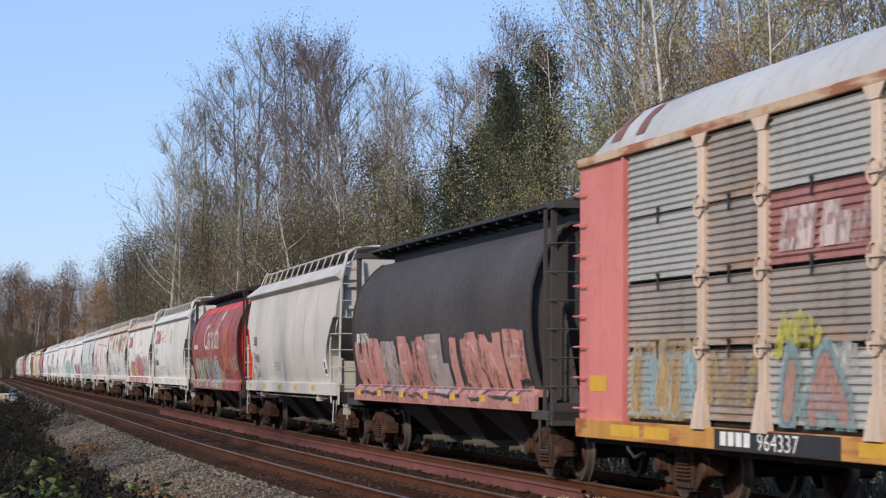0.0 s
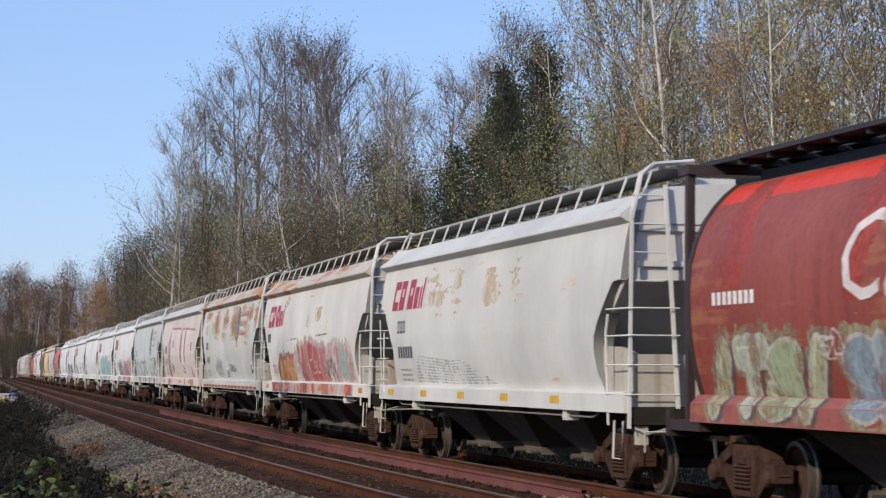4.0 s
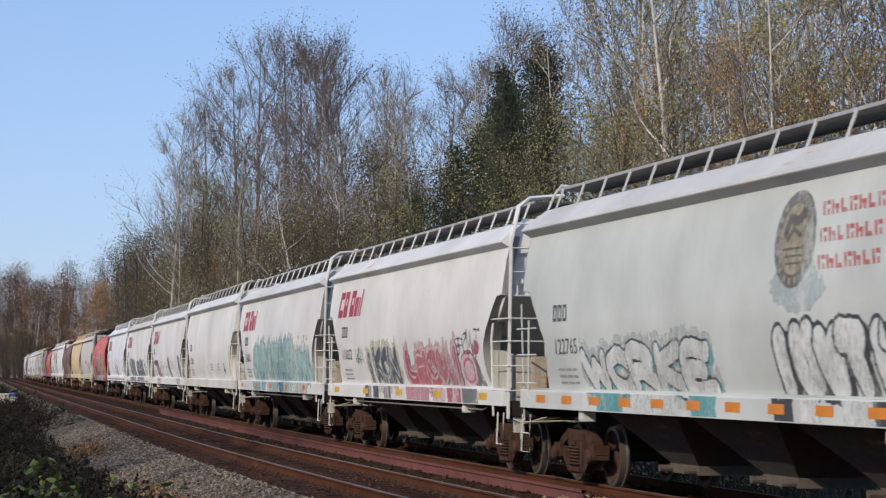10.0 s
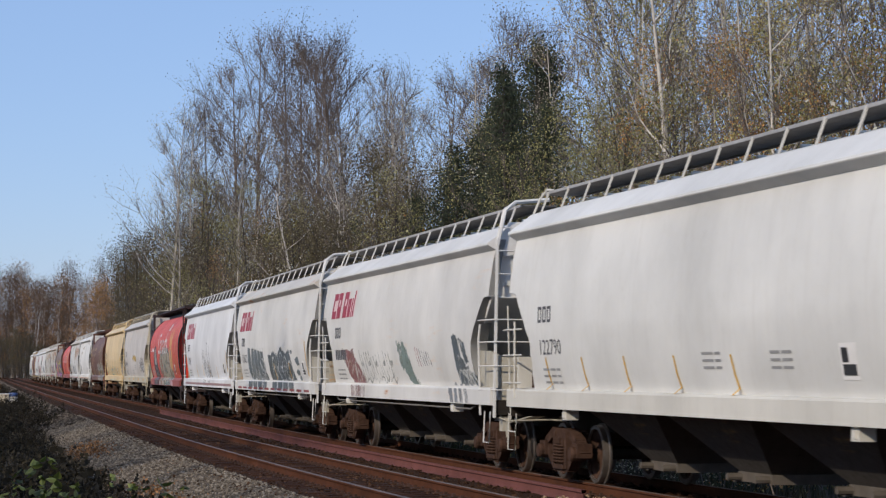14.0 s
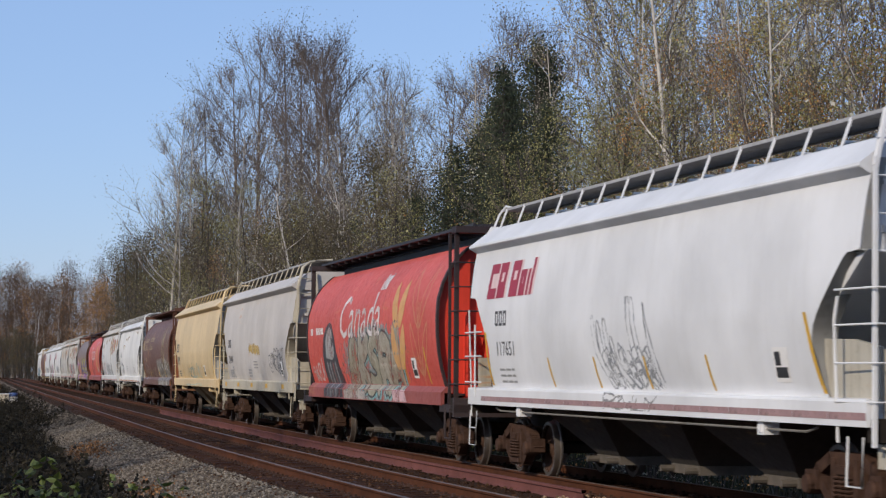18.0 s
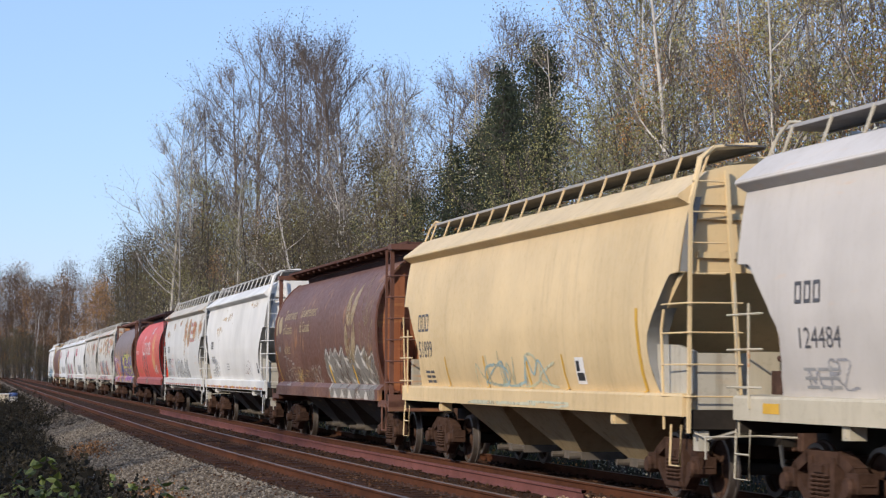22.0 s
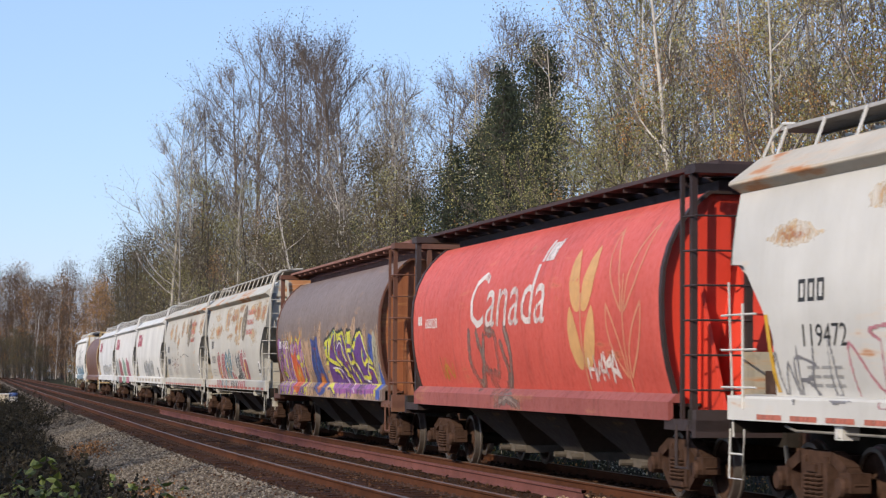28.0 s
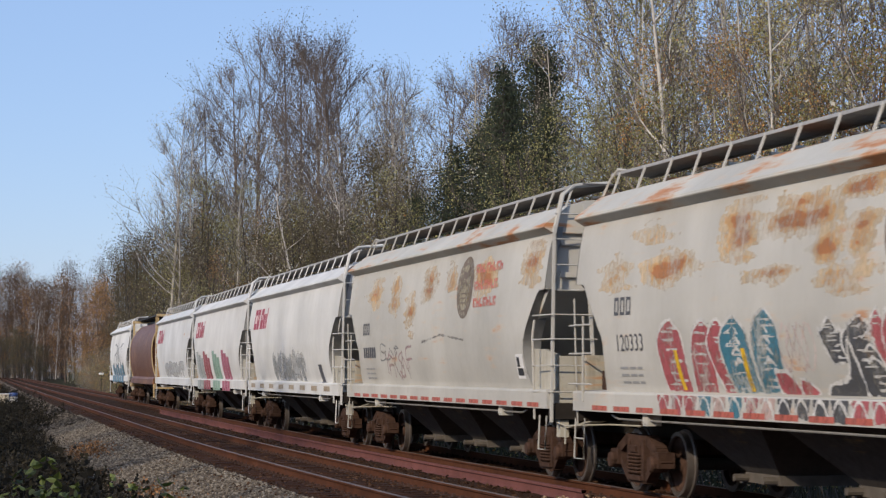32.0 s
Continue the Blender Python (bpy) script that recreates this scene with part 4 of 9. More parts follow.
def crest(car, at, x, z, mat, bar_mat):
    """The faded oval crest with three lines of print beside it, as plain shapes."""
    sh, mid, dark, ticks, lines = Shape(), Shape(), Shape(), Shape(), Shape()
    oval(sh, at, x, z, 0.6, 0.56, 0.006)
    part("crest", sh, mat, car)
    oval(mid, at, x, z, 0.43, 0.41, 0.009)
    part("crest_field", mid, spray((0.46, 0.4, 0.28), 0.5), car)
    for k in range(19):
        w = 0.33 * k + 0.3
        if k % 5:
            strip(ticks, at, [(x + r * math.cos(w), z + r * 0.94 * math.sin(w)) for r in (0.47, 0.55)], 0.07, 0.009)
    part("crest_rim_marks", ticks, spray((0.42, 0.38, 0.3), 0.4), car)
    strip(dark, at, [(x - 0.3, z + 0.05), (x - 0.16, z + 0.24), (x + 0.05, z + 0.2), (x + 0.28, z + 0.3)], 0.13, 0.012)
    strip(dark, at, [(x - 0.22, z - 0.02), (x - 0.05, z + 0.12), (x + 0.2, z + 0.02)], 0.06, 0.012)
    for k in range(3):
        patch(dark, at, x - 0.3 + 0.04 * k, x + 0.3 - 0.04 * k, z - 0.12 - 0.085 * k, z - 0.095 - 0.085 * k, 0.012)
    part("crest_charge", dark, mat, car)
    # each line of print is a row of leaning blocks with slots in them
    for r, n in ((0.3, 8), (0.0, 7), (-0.3, 7)):
        for k in range(n):
            a, q = x + 0.75 + k * 0.24, (k * 5 + int(r * 10)) % 3
            patch(lines, at, a, a + 0.06, z + r - 0.08, z + r + 0.08, 0.006, -0.05)
            patch(lines, at, a + 0.06, a + 0.17, z + r + (0.03, -0.08, -0.02)[q], z + r + (0.08, -0.03, 0.03)[q], 0.006, -0.02)
            if q != 1:
                patch(lines, at, a + 0.12, a + 0.17, z + r - 0.08, z + r - 0.01, 0.006, -0.02)
    tagged(part("crest_print", lines, bar_mat, car), kind="stuff")


def stripes(car, at, xs, z0, z1, mat, w=0.09, lean=0.0):
    for x in xs:
        sh = Shape()
        patch(sh, at, x, x + w, z0, z1, 0.006, lean)
        part("stripe", sh, mat, car)


def seams(car, xs, z0=1.4, z1=3.8):
    """Weld seams that run up the side, each a thin raised line."""
    for x in xs:
        sh = Shape()
        strip(sh, hopper_at, [(x, z0), (x, z1)], 0.022, 0.004)
        part("weld_seam", sh, SEAM, car)


SEAM = plain("grimy weld seam", (0.3, 0.29, 0.27), 0.7, 0, 0.3, 3)


def reflectors(car, at, mat, step=1.9, w=0.45, z0=1.12, z1=1.24, x0=-7.6, x1=7.8):
    """Reflective plates along the sill, each one a part."""
    z0, z1 = z0 + 0.13, z1 + 0.13
    key = "reflector %d %.2f %.2f %.2f" % (at is drum_at, w, z0, z1)
    x = x0
    while x < x1:
        sh = Shape()
        if key not in MESHES:
            patch(sh, at, 0, w, z0, z1, 0.005)
        piece("reflector", shared(key, lambda: sh), mat, car, pose(x, 0, 0))
        x += step


def petal(sh, x, z, angle, length, width, off):
    """One leaf of the emblem, curling outwards as it rises."""
    rows, cx, cz = [], x, z
    for k in range(15):
        t = k / 14
        a = radians(angle) * (2.6 - 2.4 * t)
        w = width * 1.02 * (t + 0.01) ** 0.6 * (1.005 - t) ** 0.7
        dx, dz = w * math.cos(a), -w * math.sin(a)
        rows.append([drum_at(cx - dx, cz - dz, off), drum_at(cx, cz, off), drum_at(cx + dx, cz + dz, off)])
        cx, cz = cx + length / 14 * math.sin(a), cz + length / 14 * math.cos(a)
    sh.grid(rows)


def wheat(car, x, z, leaf_mat=None, line_mat=None):
    """The painted wheat emblem: four broad petals about a stem, and a second one drawn in lines beside it."""
    leaf_mat = leaf_mat or plain("faded wheat yellow", (0.6, 0.33, 0.13), 0.6, 0, 0.2)
    for s in (-1, 1):
        for lo, ang, ln, wd in ((0.05, 17, 1.05, 0.6), (-0.8, 19, 1.05, 0.58)):
            sh = Shape()
            petal(sh, x + s * 0.07, z + lo, s * ang, ln, wd, 0.006)
            part("wheat_petal", sh, leaf_mat, car)
    li = Shape()
    for s in (-1, 1):
        for lo, ln, bow in ((-0.02, 1.2, 0.8), (-0.95, 1.05, 0.75)):
            for inner in (0.25, 1.0):
                pts = []
                for k in range(11):
                    t = k / 10
                    pts.append((x + 2.05 + s * (0.08 + bow * (t if inner > 0.5 else t ** 2) * 0.95 + (0.22 * math.sin(math.pi * t) if inner > 0.5 else 0)), z + lo + ln * t * (1 if inner < 0.5 else 0.96)))
                strip(li, drum_at, pts, 0.05, 0.006)
    strip(li, drum_at, [(x + 2.05, z - 1.15), (x + 2.05, z + 0.5)], 0.05, 0.008)
    strip(li, drum_at, [(x, z - 1.15), (x, z + 0.3)], 0.06, 0.008)
    tagged(part("wheat_outline", li, line_mat or plain("faded orange line", (0.6, 0.26, 0.15), 0.6, 0, 0.15), car), kind="stuff")


def wordmark(car, x, z, mat):
    """The country's name in large white letters with a small flag over its end."""
    lettering("wordmark_letter", car, drum_at, "Canada", x, z, 1.38, mat, 0.008, 0.22, 1.22, split=True)
    for k, (dx, w, h) in enumerate(((0, 0.13, 0.34), (0.2, 0.36, 0.3), (0.63, 0.13, 0.34))):
        flag = Shape()
        q = x + 4.42 + dx * 0.85
        patch(flag, drum_at, q, q + w, z + 0.98, z + 0.98 + h, 0.008, 0.08)
        part("flag_mark", flag, mat, car)
# ------------------------------------------------------------------ the autorack at the head of the shot
RACK_POSTS = [-11.85, -8.8, -6.75, -3.6, 0.0, 3.6, 6.75, 8.8, 11.85]
RACK_ROWS = [1.14, 2.07, 2.98, 3.86]


def corrugated(width):
    """One ribbed screen panel, 0.86 m high, ribs running along."""
    sh, rows, n, e = Shape(), [], 9, width / 2 - 0.06
    for k in range(n * 4 + 1):
        y = (0.0, 0.0, 0.03, 0.03)[k % 4]
        rows.append([(-e, y, 0.85 * k / (n * 4)), (e, y, 0.85 * k / (n * 4))])
    sh.grid(rows)
    return sh.box(-e - 0.02, e + 0.02, 0.035, 0.05, -0.01, 0.86)


def rack_hook():
    """The ring that ties two panels at a post."""
    ring = [(0.15 * math.cos(a), -1.59, 0.14 * math.sin(a)) for a in [2 * math.pi * k / 14 for k in range(15)]]
    return Shape().tube(ring, 0.014, 5).box(-0.17, 0.17, -1.6, -1.56, -0.02, 0.02)


def rack_latch():
    return Shape().box(-0.02, 0.02, -1.55, -1.53, -0.13, 0.1).box(-0.05, 0.05, -1.55, -1.53, 0.06, 0.1)


def rack_roof():
    sh = Shape()
    prof = [(-1.53, 4.86), (-1.5, 4.98), (-1.38, 5.2), (-1.15, 5.42), (-0.7, 5.62), (0, 5.7), (0.7, 5.62), (1.15, 5.42), (1.38, 5.2), (1.5, 4.98), (1.53, 4.86)]
    rows = []
    for k in range(-3, 64):
        x = 13.9 * max(-1, min(1, (k - 30) / 30))
        e = min(1.0, (13.9 - abs(x)) / 1.9 + 0.1)
        rows.append([(x, y * (0.93 + 0.07 * min(1, e * 1.5)), 4.86 + (z - 4.86) * math.sin(math.pi / 2 * e)) for y, z in prof])
    return sh.grid(rows)


def rack_end_panel():
    """The rounded red corner of the car's end."""
    rows = []
    for x, y in ((-11.95, -1.5), (-13.2, -1.5), (-14.0, -1.5), (-14.15, -1.47), (-14.19, -1.35), (-14.2, -0.95)):
        rows.append([(x, y, z) for z in (1.05, 2.3, 3.5, 4.72)])
    return Shape().grid(rows)


def rack_end_cap():
    """The flat top of the red end."""
    return Shape().grid([[(x, y, 4.72) for x, y in ((-11.95, -1.5), (-14.0, -1.5), (-14.17, -1.42), (-14.2, -0.95))], [(x, 0.0, 4.72) for x in (-11.95, -14.0, -14.17, -14.2)]])


def rack_foot():
    """The flared foot of a post on the sill."""
    return Shape().hexa([(-0.22, -1.62, 1.02), (0.22, -1.62, 1.02), (0.22, -1.5, 1.02), (-0.22, -1.5, 1.02), (-0.11, -1.58, 1.5), (0.11, -1.58, 1.5), (0.11, -1.5, 1.5), (-0.11, -1.5, 1.5)])


def autorack():
    car = empty("autorack_car")
    tagged(car, "tall grey ribbed autorack with rust-streaked panels and a red end", "freight car", "cars of the train")
    galv = car_paint("weathered galvanised panel", (0.4, 0.4, 0.39), 0.2, 0.7, 3, 0.5, (0.2, 0.13, 0.1))
    galv_brown = car_paint("brown-stained galvanised panel", (0.29, 0.26, 0.24), 0.5, 0.8, 5, 0.55, (0.17, 0.1, 0.075))
    maroon = car_paint("faded maroon panel paint", (0.33, 0.15, 0.14), 0.2, 0.8, 9)
    red = car_paint("faded red end paint", (0.6, 0.19, 0.17), 0.12, 0.3, 2)
    cream = car_paint("cream post paint", (0.58, 0.45, 0.36), 0.4, 0.5, 6, 0.6, (0.32, 0.12, 0.06))
    rust_chord = car_paint("rust-eaten cream chord paint", (0.5, 0.38, 0.28), 0.9, 0.6, 7, 0.6, (0.2, 0.07, 0.035))
    roofp = car_paint("grey rack roof", (0.46, 0.46, 0.46), 0.2, 0.4, 4, 0.5, (0.22, 0.12, 0.09))
    roof_rust = car_paint("rust-brown roof sheet", (0.2, 0.09, 0.07), 0.3, 0.5, 12, 0.6)
    yellow = car_paint("rusty yellow sill paint", (0.5, 0.25, 0.06), 1.2, 0.6, 8, 0.6, (0.24, 0.08, 0.03))
    for side in (0, 1):
        m = MIRROR if side else Matrix()
        for k, (xa, xb) in enumerate(zip(RACK_POSTS, RACK_POSTS[1:])):
            for r, z in enumerate(RACK_ROWS):
                mat = maroon if (k, r) == (2, 2) else galv_brown if k in (1, 4) or (k, r) in ((0, 1), (2, 1), (5, 2)) else galv
                piece("screen_panel", shared("rack_panel %.2f" % (xb - xa), lambda: corrugated(xb - xa)), mat, car, m @ pose((xa + xb) / 2, -1.52, z))
                if r:
                    piece("latch", shared("rack_latch", rack_latch), BLACK_PAINT, car, m @ pose(xa + (xb - xa) * 0.45, 0, z - 0.03))
        for x in RACK_POSTS[1:-1]:
            piece("screen_post", shared("rack_post", lambda: Shape().box(-0.11, 0.11, -1.57, -1.47, 1.05, 4.74), bevel=0.015), cream, car, m @ pose(x, 0, 0))
            piece("post_foot", shared("rack_foot", rack_foot), cream, car, m @ pose(x, 0, 0))
            piece("gusset", shared("rack_gusset", lambda: Shape().prism([(-0.28, 4.74), (0.28, 4.74), (0.13, 4.58), (-0.13, 4.58)], -1.585, -1.572)), cream, car, m @ pose(x, 0, 0))
            for z in RACK_ROWS[1:]:
                piece("tie_ring", shared("rack_hook", rack_hook, smooth=60), cream, car, m @ pose(x, 0, z - 0.03))
        # sheet added behind the screens; its dark colour stands for the unlit inside
        piece("dark_backing", shared("rack_interior_shade", lambda: Shape().box(-11.9, 11.9, -1.45, -1.43, 1.05, 4.74)), STEEL_DARK, car, m)
        piece("top_chord", shared("rack_chord", lambda: Shape().box(-14.0, 14.0, -1.57, -1.46, 4.74, 4.87), bevel=0.01), rust_chord, car, m)
        piece("side_sill", shared("rack_sill", lambda: Shape().box(-14.0, 14.0, -1.58, -1.46, 0.78, 1.05), bevel=0.01), yellow, car, m)
    for m in (Matrix(), MIRROR):
        for flip in (1, -1):
            piece("end_panel", shared("rack_end_panel", rack_end_panel, smooth=40), red, car, m @ Matrix.Diagonal((1, flip, 1, 1)))
            piece("end_cap", shared("rack_end_cap", rack_end_cap), red, car, m @ Matrix.Diagonal((1, flip, 1, 1)))
            piece("edge_strip", shared("rack_edge", lambda: Shape().box(-12.02, -11.93, -1.54, -1.44, 1.05, 4.74)), red, car, m @ Matrix.Diagonal((1, flip, 1, 1)))
        piece("end_door", shared("rack_end", lambda: Shape().box(14.0, 14.1, -1.0, 1.0, 1.0, 4.75).box(14.1, 14.16, -0.7, -0.62, 1.0, 4.7).box(14.1, 14.16, 0.62, 0.7, 1.0, 4.7)), red, car, m)
        for k in range(8):
            piece("rung", shared("rack_rung", lambda: Shape().tube([(-14.12, -1.48, 0), (-14.14, -1.57, 0), (-13.7, -1.59, 0), (-13.7, -1.5, 0)], 0.014, 5), smooth=50), red, car, m @ pose(0, 0, 1.2 + k * 0.45))
        for x0, x1, lean in ((-12.6, -12.15, 0.0), (-11.5, -11.15, 0.0)):
            rows = []
            for k in range(9):
                t = k / 8
                y, z = lerp(t, [(0, -1.5), (0.2, -1.38), (0.45, -1.15), (0.75, -0.7), (1, 0)]), lerp(t, [(0, 4.98), (0.2, 5.2), (0.45, 5.42), (0.75, 5.62), (1, 5.7)])
                rows.append([(x, y - 0.006, 4.86 + (z - 4.86) * math.sin(math.pi / 2 * min(1, (13.9 - abs(x)) / 1.9 + 0.1)) + 0.012) for x in (x0, x1)])
            piece("roof_stain_sheet", shared("rack_stain %.1f" % x0, lambda: Shape().grid(rows)), roof_rust, car, m)
    piece("roof", shared("rack_roof", rack_roof, smooth=40), roofp, car)
    piece("deck", shared("rack_deck", lambda: Shape().box(-14.0, 14.0, -1.4, 1.4, 0.7, 1.0).box(-14.3, 14.3, -0.35, 0.35, 0.7, 0.95)), STEEL_DARK, car)

    rail_logo(car, lambda x, z, off: (x, -1.522 - off, z), -6.35, 3.12, 1.08, spray((0.62, 0.52, 0.5), 0.6), spray((0.45, 0.28, 0.27), 0.7), "faded white company mark")

    def sill_at(x, z, off):
        return (x, -1.58 - off, z)

    plate = Shape()
    patch(plate, sill_at, -8.25, -4.45, 0.79, 1.04, 0.004)
    part("number_panel", plate, BLACK_PAINT, car)
    bars(car, sill_at, -8.05, 0.84, 1, [0.2] * 4, WHITE_PAINT, 0.17)
    lettering("car_number", car, lambda x, z, off: sill_at(x, z, off + 0.004), "964337", -6.85, 0.82, 0.29, WHITE_PAINT, 0.007, 0, 1.45)
    for x0, x1 in ((-12.35, -11.1), (-10.9, -9.9), (-4.0, -3.3)):
        sh = Shape()
        patch(sh, sill_at, x0, x1, 0.84, 1.0, 0.004)
        part("sill_plate", sh, YELLOW_PAINT, car)
    card = Shape()
    patch(card, lambda x, z, off: (x, -1.5 - off, z), -13.55, -12.75, 1.45, 1.68, 0.004)
    part("yellow_card", card, YELLOW_PAINT, car)
    g = Mural(car, lambda x, z, off: (x, -1.535 - off, z), -11.7, -3.8, 1.1, 2.6, 11)
    g.word("WHATC", -11.6, -9.1, 1.2, 2.0, [(0.46, 0.3, 0.11), (0.3, 0.44, 0.47), (0.5, 0.34, 0.15)], (0.4, 0.42, 0.4), 0.3, 0.05, (0.44, 0.32, 0.17), 0.1, 0.5)
    g.word("NEI", -8.6, -6.9, 1.35, 1.98, [(0.5, 0.36, 0.12), (0.46, 0.28, 0.12)], (0.36, 0.2, 0.12), 0.2, 0.03, None, 0.1, 0.75)
    g.poly([(-6.4, 2.0), (-6.2, 2.4), (-5.3, 2.35), (-4.9, 2.0)], (0.52, 0.5, 0.08), 0.6, 0.2)
    g.poly([(-4.9, 1.7), (-4.9, 2.05), (-4.1, 2.05), (-4.1, 1.7)], (0.5, 0.5, 0.49), 0.6, 0.05)
    g.word("GA", -6.5, -4.4, 1.15, 1.95, [(0.44, 0.26, 0.2), (0.46, 0.22, 0.18)], (0.16, 0.24, 0.26), 0.3, 0.05, (0.24, 0.34, 0.35), -0.1, 0.6)
    g.build()
    for x in (-10.6, 10.6):
        truck(car, x)
    piece("coupler", shared("rack_coupler", lambda: Shape().box(-14.95, -14.2, -0.15, 0.15, 0.74, 0.98)), STEEL_TRUCK, car)
    return car


# ------------------------------------------------------------------ the train, car by car
def white(seed, rust=0.0, dirt=0.3, tone=(0.66, 0.65, 0.63)):
    return car_paint("weathered white paint", tone, rust, dirt * 0.3, seed, 0.62)


H = hopper_at
FAINT_PRINT = plain("faint small print", (0.3, 0.3, 0.3), 0.6, 0, 0.15)
# where the joints between cars stand when run() is 0
COUPLINGS = [191.4, 172.7, 154.2, 135.4, 116.4, 98.2, 80.0, 61.7, 43.6, 25.4, 7.1, -11.1, -29.3, -47.5, -66.0, -84.7, -103.9, -122.5, -141.8, -160.1, -178.5, -197.2, -216.0, -234.8]
COUPLINGS += [-234.8 - 18.25 * k for k in range(1, 7)]
TRAIN = []


def number(car, at, digits, x=-6.6, z=2.0, size=0.34, mat=None):
    """Car number in digits; the owner's mark above and the small print below as plain bars."""
    owner_mark(car, at, x, z + 0.5, mat or GREY_PAINT)
    if digits:
        lettering("car_number", car, at, digits, x, z, size, mat or GREY_PAINT, stretch=1.2)
    else:
        bars(car, at, x, z, 1, [0.17] * 6, mat or GREY_PAINT, 0.23)
    bars(car, at, x + 0.1, z - 0.25, 3, [0.34, 0.28, 0.2], FAINT_PRINT, 0.035, 0.1)


def placard(car, at, x=6.6, z=1.62):
    sh, b = Shape(), Shape()
    patch(sh, at, x, x + 0.45, z, z + 0.4, 0.005)
    patch(b, at, x + 0.05, x + 0.4, z + 0.05, z + 0.17, 0.008)
    patch(b, at, x + 0.05, x + 0.22, z + 0.19, z + 0.35, 0.008)
    part("placard", sh, WHITE_PAINT, car)
    part("placard_block", b, BLACK_PAINT, car)


def build_train():
    red_body = car_paint("sun-faded red paint", (0.6, 0.1, 0.075), 0.12, 0.5, 15, 0.5, (0.2, 0.05, 0.03))
    # sill red: grime, plus a base darkened for shade below the drum's curve
    red_sill = car_paint("grimy shade-dulled red sill paint", (0.3, 0.085, 0.075), 0.3, 0.8, 23, 0.6, (0.12, 0.06, 0.05))
    red_end = car_paint("bright red end paint", (0.62, 0.045, 0.022), 0.0, 0.3, 16, 0.45)
    maroon = car_paint("dull maroon paint", (0.27, 0.06, 0.045), 0.3, 0.5, 17, 0.5, (0.16, 0.06, 0.04))
    brown = car_paint("weathered brown paint", (0.15, 0.07, 0.046), 0.35, 0.6, 18, 0.5, (0.22, 0.085, 0.04), (3.0, 3.0, 0.4))
    grape = car_paint("dull grey-brown paint", (0.2, 0.145, 0.125), 0.1, 0.4, 22, 0.5)
    orange_end = car_paint("orange-brown rusty end", (0.27, 0.095, 0.04), 0.3, 0.5, 19, 0.55)
    black_body = car_paint("grimy black paint", (0.052, 0.045, 0.044), 0.0, 0.4, 1, 0.7)
    dark_frame = car_paint("dark maroon-black frame", (0.035, 0.022, 0.022), 0.0, 0.3, 20)
    rust_frame = car_paint("rusty brown frame", (0.13, 0.055, 0.035), 0.3, 0.5, 21)
    dark_top = plain("dark roof walk", (0.028, 0.026, 0.03), 0.6)

    # 0 to 4
    TRAIN.append(autorack())
    c = drum("black cylindrical hopper with pink block graffiti along its lower side", black_body, black_body, black_body, dark_top, car_paint("pink-sprayed sill", (0.42, 0.2, 0.17), 0.1, 0.5, 31))
    g = Mural(c, drum_at, -7.5, 7.6, 1.1, 2.45, 5)
    rose, ash = (0.5, 0.235, 0.2), (0.36, 0.3, 0.29)
    g.poly([(-7.4, 1.1), (7.45, 1.1), (7.3, 1.5), (-7.3, 1.5)], (0.46, 0.22, 0.19), 0.3)
    g.word("HDRACEIOWF", -7.35, 7.5, 1.3, 2.46, [rose, rose, ash, rose, rose, ash, rose, rose, rose, rose], (0.05, 0.042, 0.042), 0.56, 0.04, None, -0.3, 0.1, (0.56, 0.38, 0.36), (0.025, 0.025, 0.027), 0.02, 1)
    g.stroke([(-7.3, 1.42), (7.4, 1.42)], 0.03, (0.1, 0.07, 0.07))
    g.build()
    bars(c, drum_at, -7.2, 2.36, 1, [0.13] * 2, WHITE_PAINT, 0.2)
    lettering("car_number", c, drum_at, "384796", -6.75, 2.36, 0.3, WHITE_PAINT, 0.012, 0, 1.1)
    reflectors(c, drum_at, YELLOW_PAINT, 2.3, 0.42, 1.08, 1.2, -7.4, 7.6)
    TRAIN.append(c)
    c = hopper("light grey covered hopper with grime streaks and a yellow-stained end", white(2, 0.0, 0.55, (0.5, 0.475, 0.445)), rod=GRIMY_ROD)
    seams(c, [-6.0 + 1.9 * k for k in range(7)])
    number(c, H, "124206")
    bars(c, H, -2.2, 1.95, 3, [0.5, 0.4], FAINT_PRINT, 0.035)
    placard(c, H)
    scribble(c, H, -7.0, -5.6, 1.5, 2.4, (0.12, 0.12, 0.13), 5, 3, 0.05)
    reflectors(c, H, YELLOW_PAINT, 3.1, 0.5)
    TRAIN.append(c)
    c = drum("dark red cylindrical hopper with white country wordmark and pale graffiti", maroon, red_end, dark_frame, dark_top, red_sill)
    g = Mural(c, drum_at, -7.55, 7.55, 2.5, 4.1, 8)
    g.poly([(-7.5, 3.84), (7.5, 3.84), (7.5, 4.08), (-7.5, 4.08)], red_end, 0.1, 0.03)
    for x in (-6.2, -2.5, -0.6, 2.2, 5.0, 6.6):
        g.stroke([(x, 3.9), (x + 0.1, 3.4), (x - 0.1, g.rng.uniform(2.6, 3.1))], g.rng.uniform(0.3, 0.7), (0.46, 0.07, 0.05), 0.75, 0.25)
    g.build(0.002, "faded_red_paint")
    wordmark(c, -3.1, 2.5, spray((0.7, 0.64, 0.62), 0.2))
    faint = plain("worn orange emblem", (0.42, 0.13, 0.06), 0.6, 0, 0.3)
    wheat(c, 3.9, 2.6, faint, faint)
    bars(c, drum_at, -6.8, 2.55, 1, [0.12] * 2 + [0.12] * 6, WHITE_PAINT, 0.16)
    g = Mural(c, drum_at, -7.5, 7.3, 1.1, 2.4, 7)
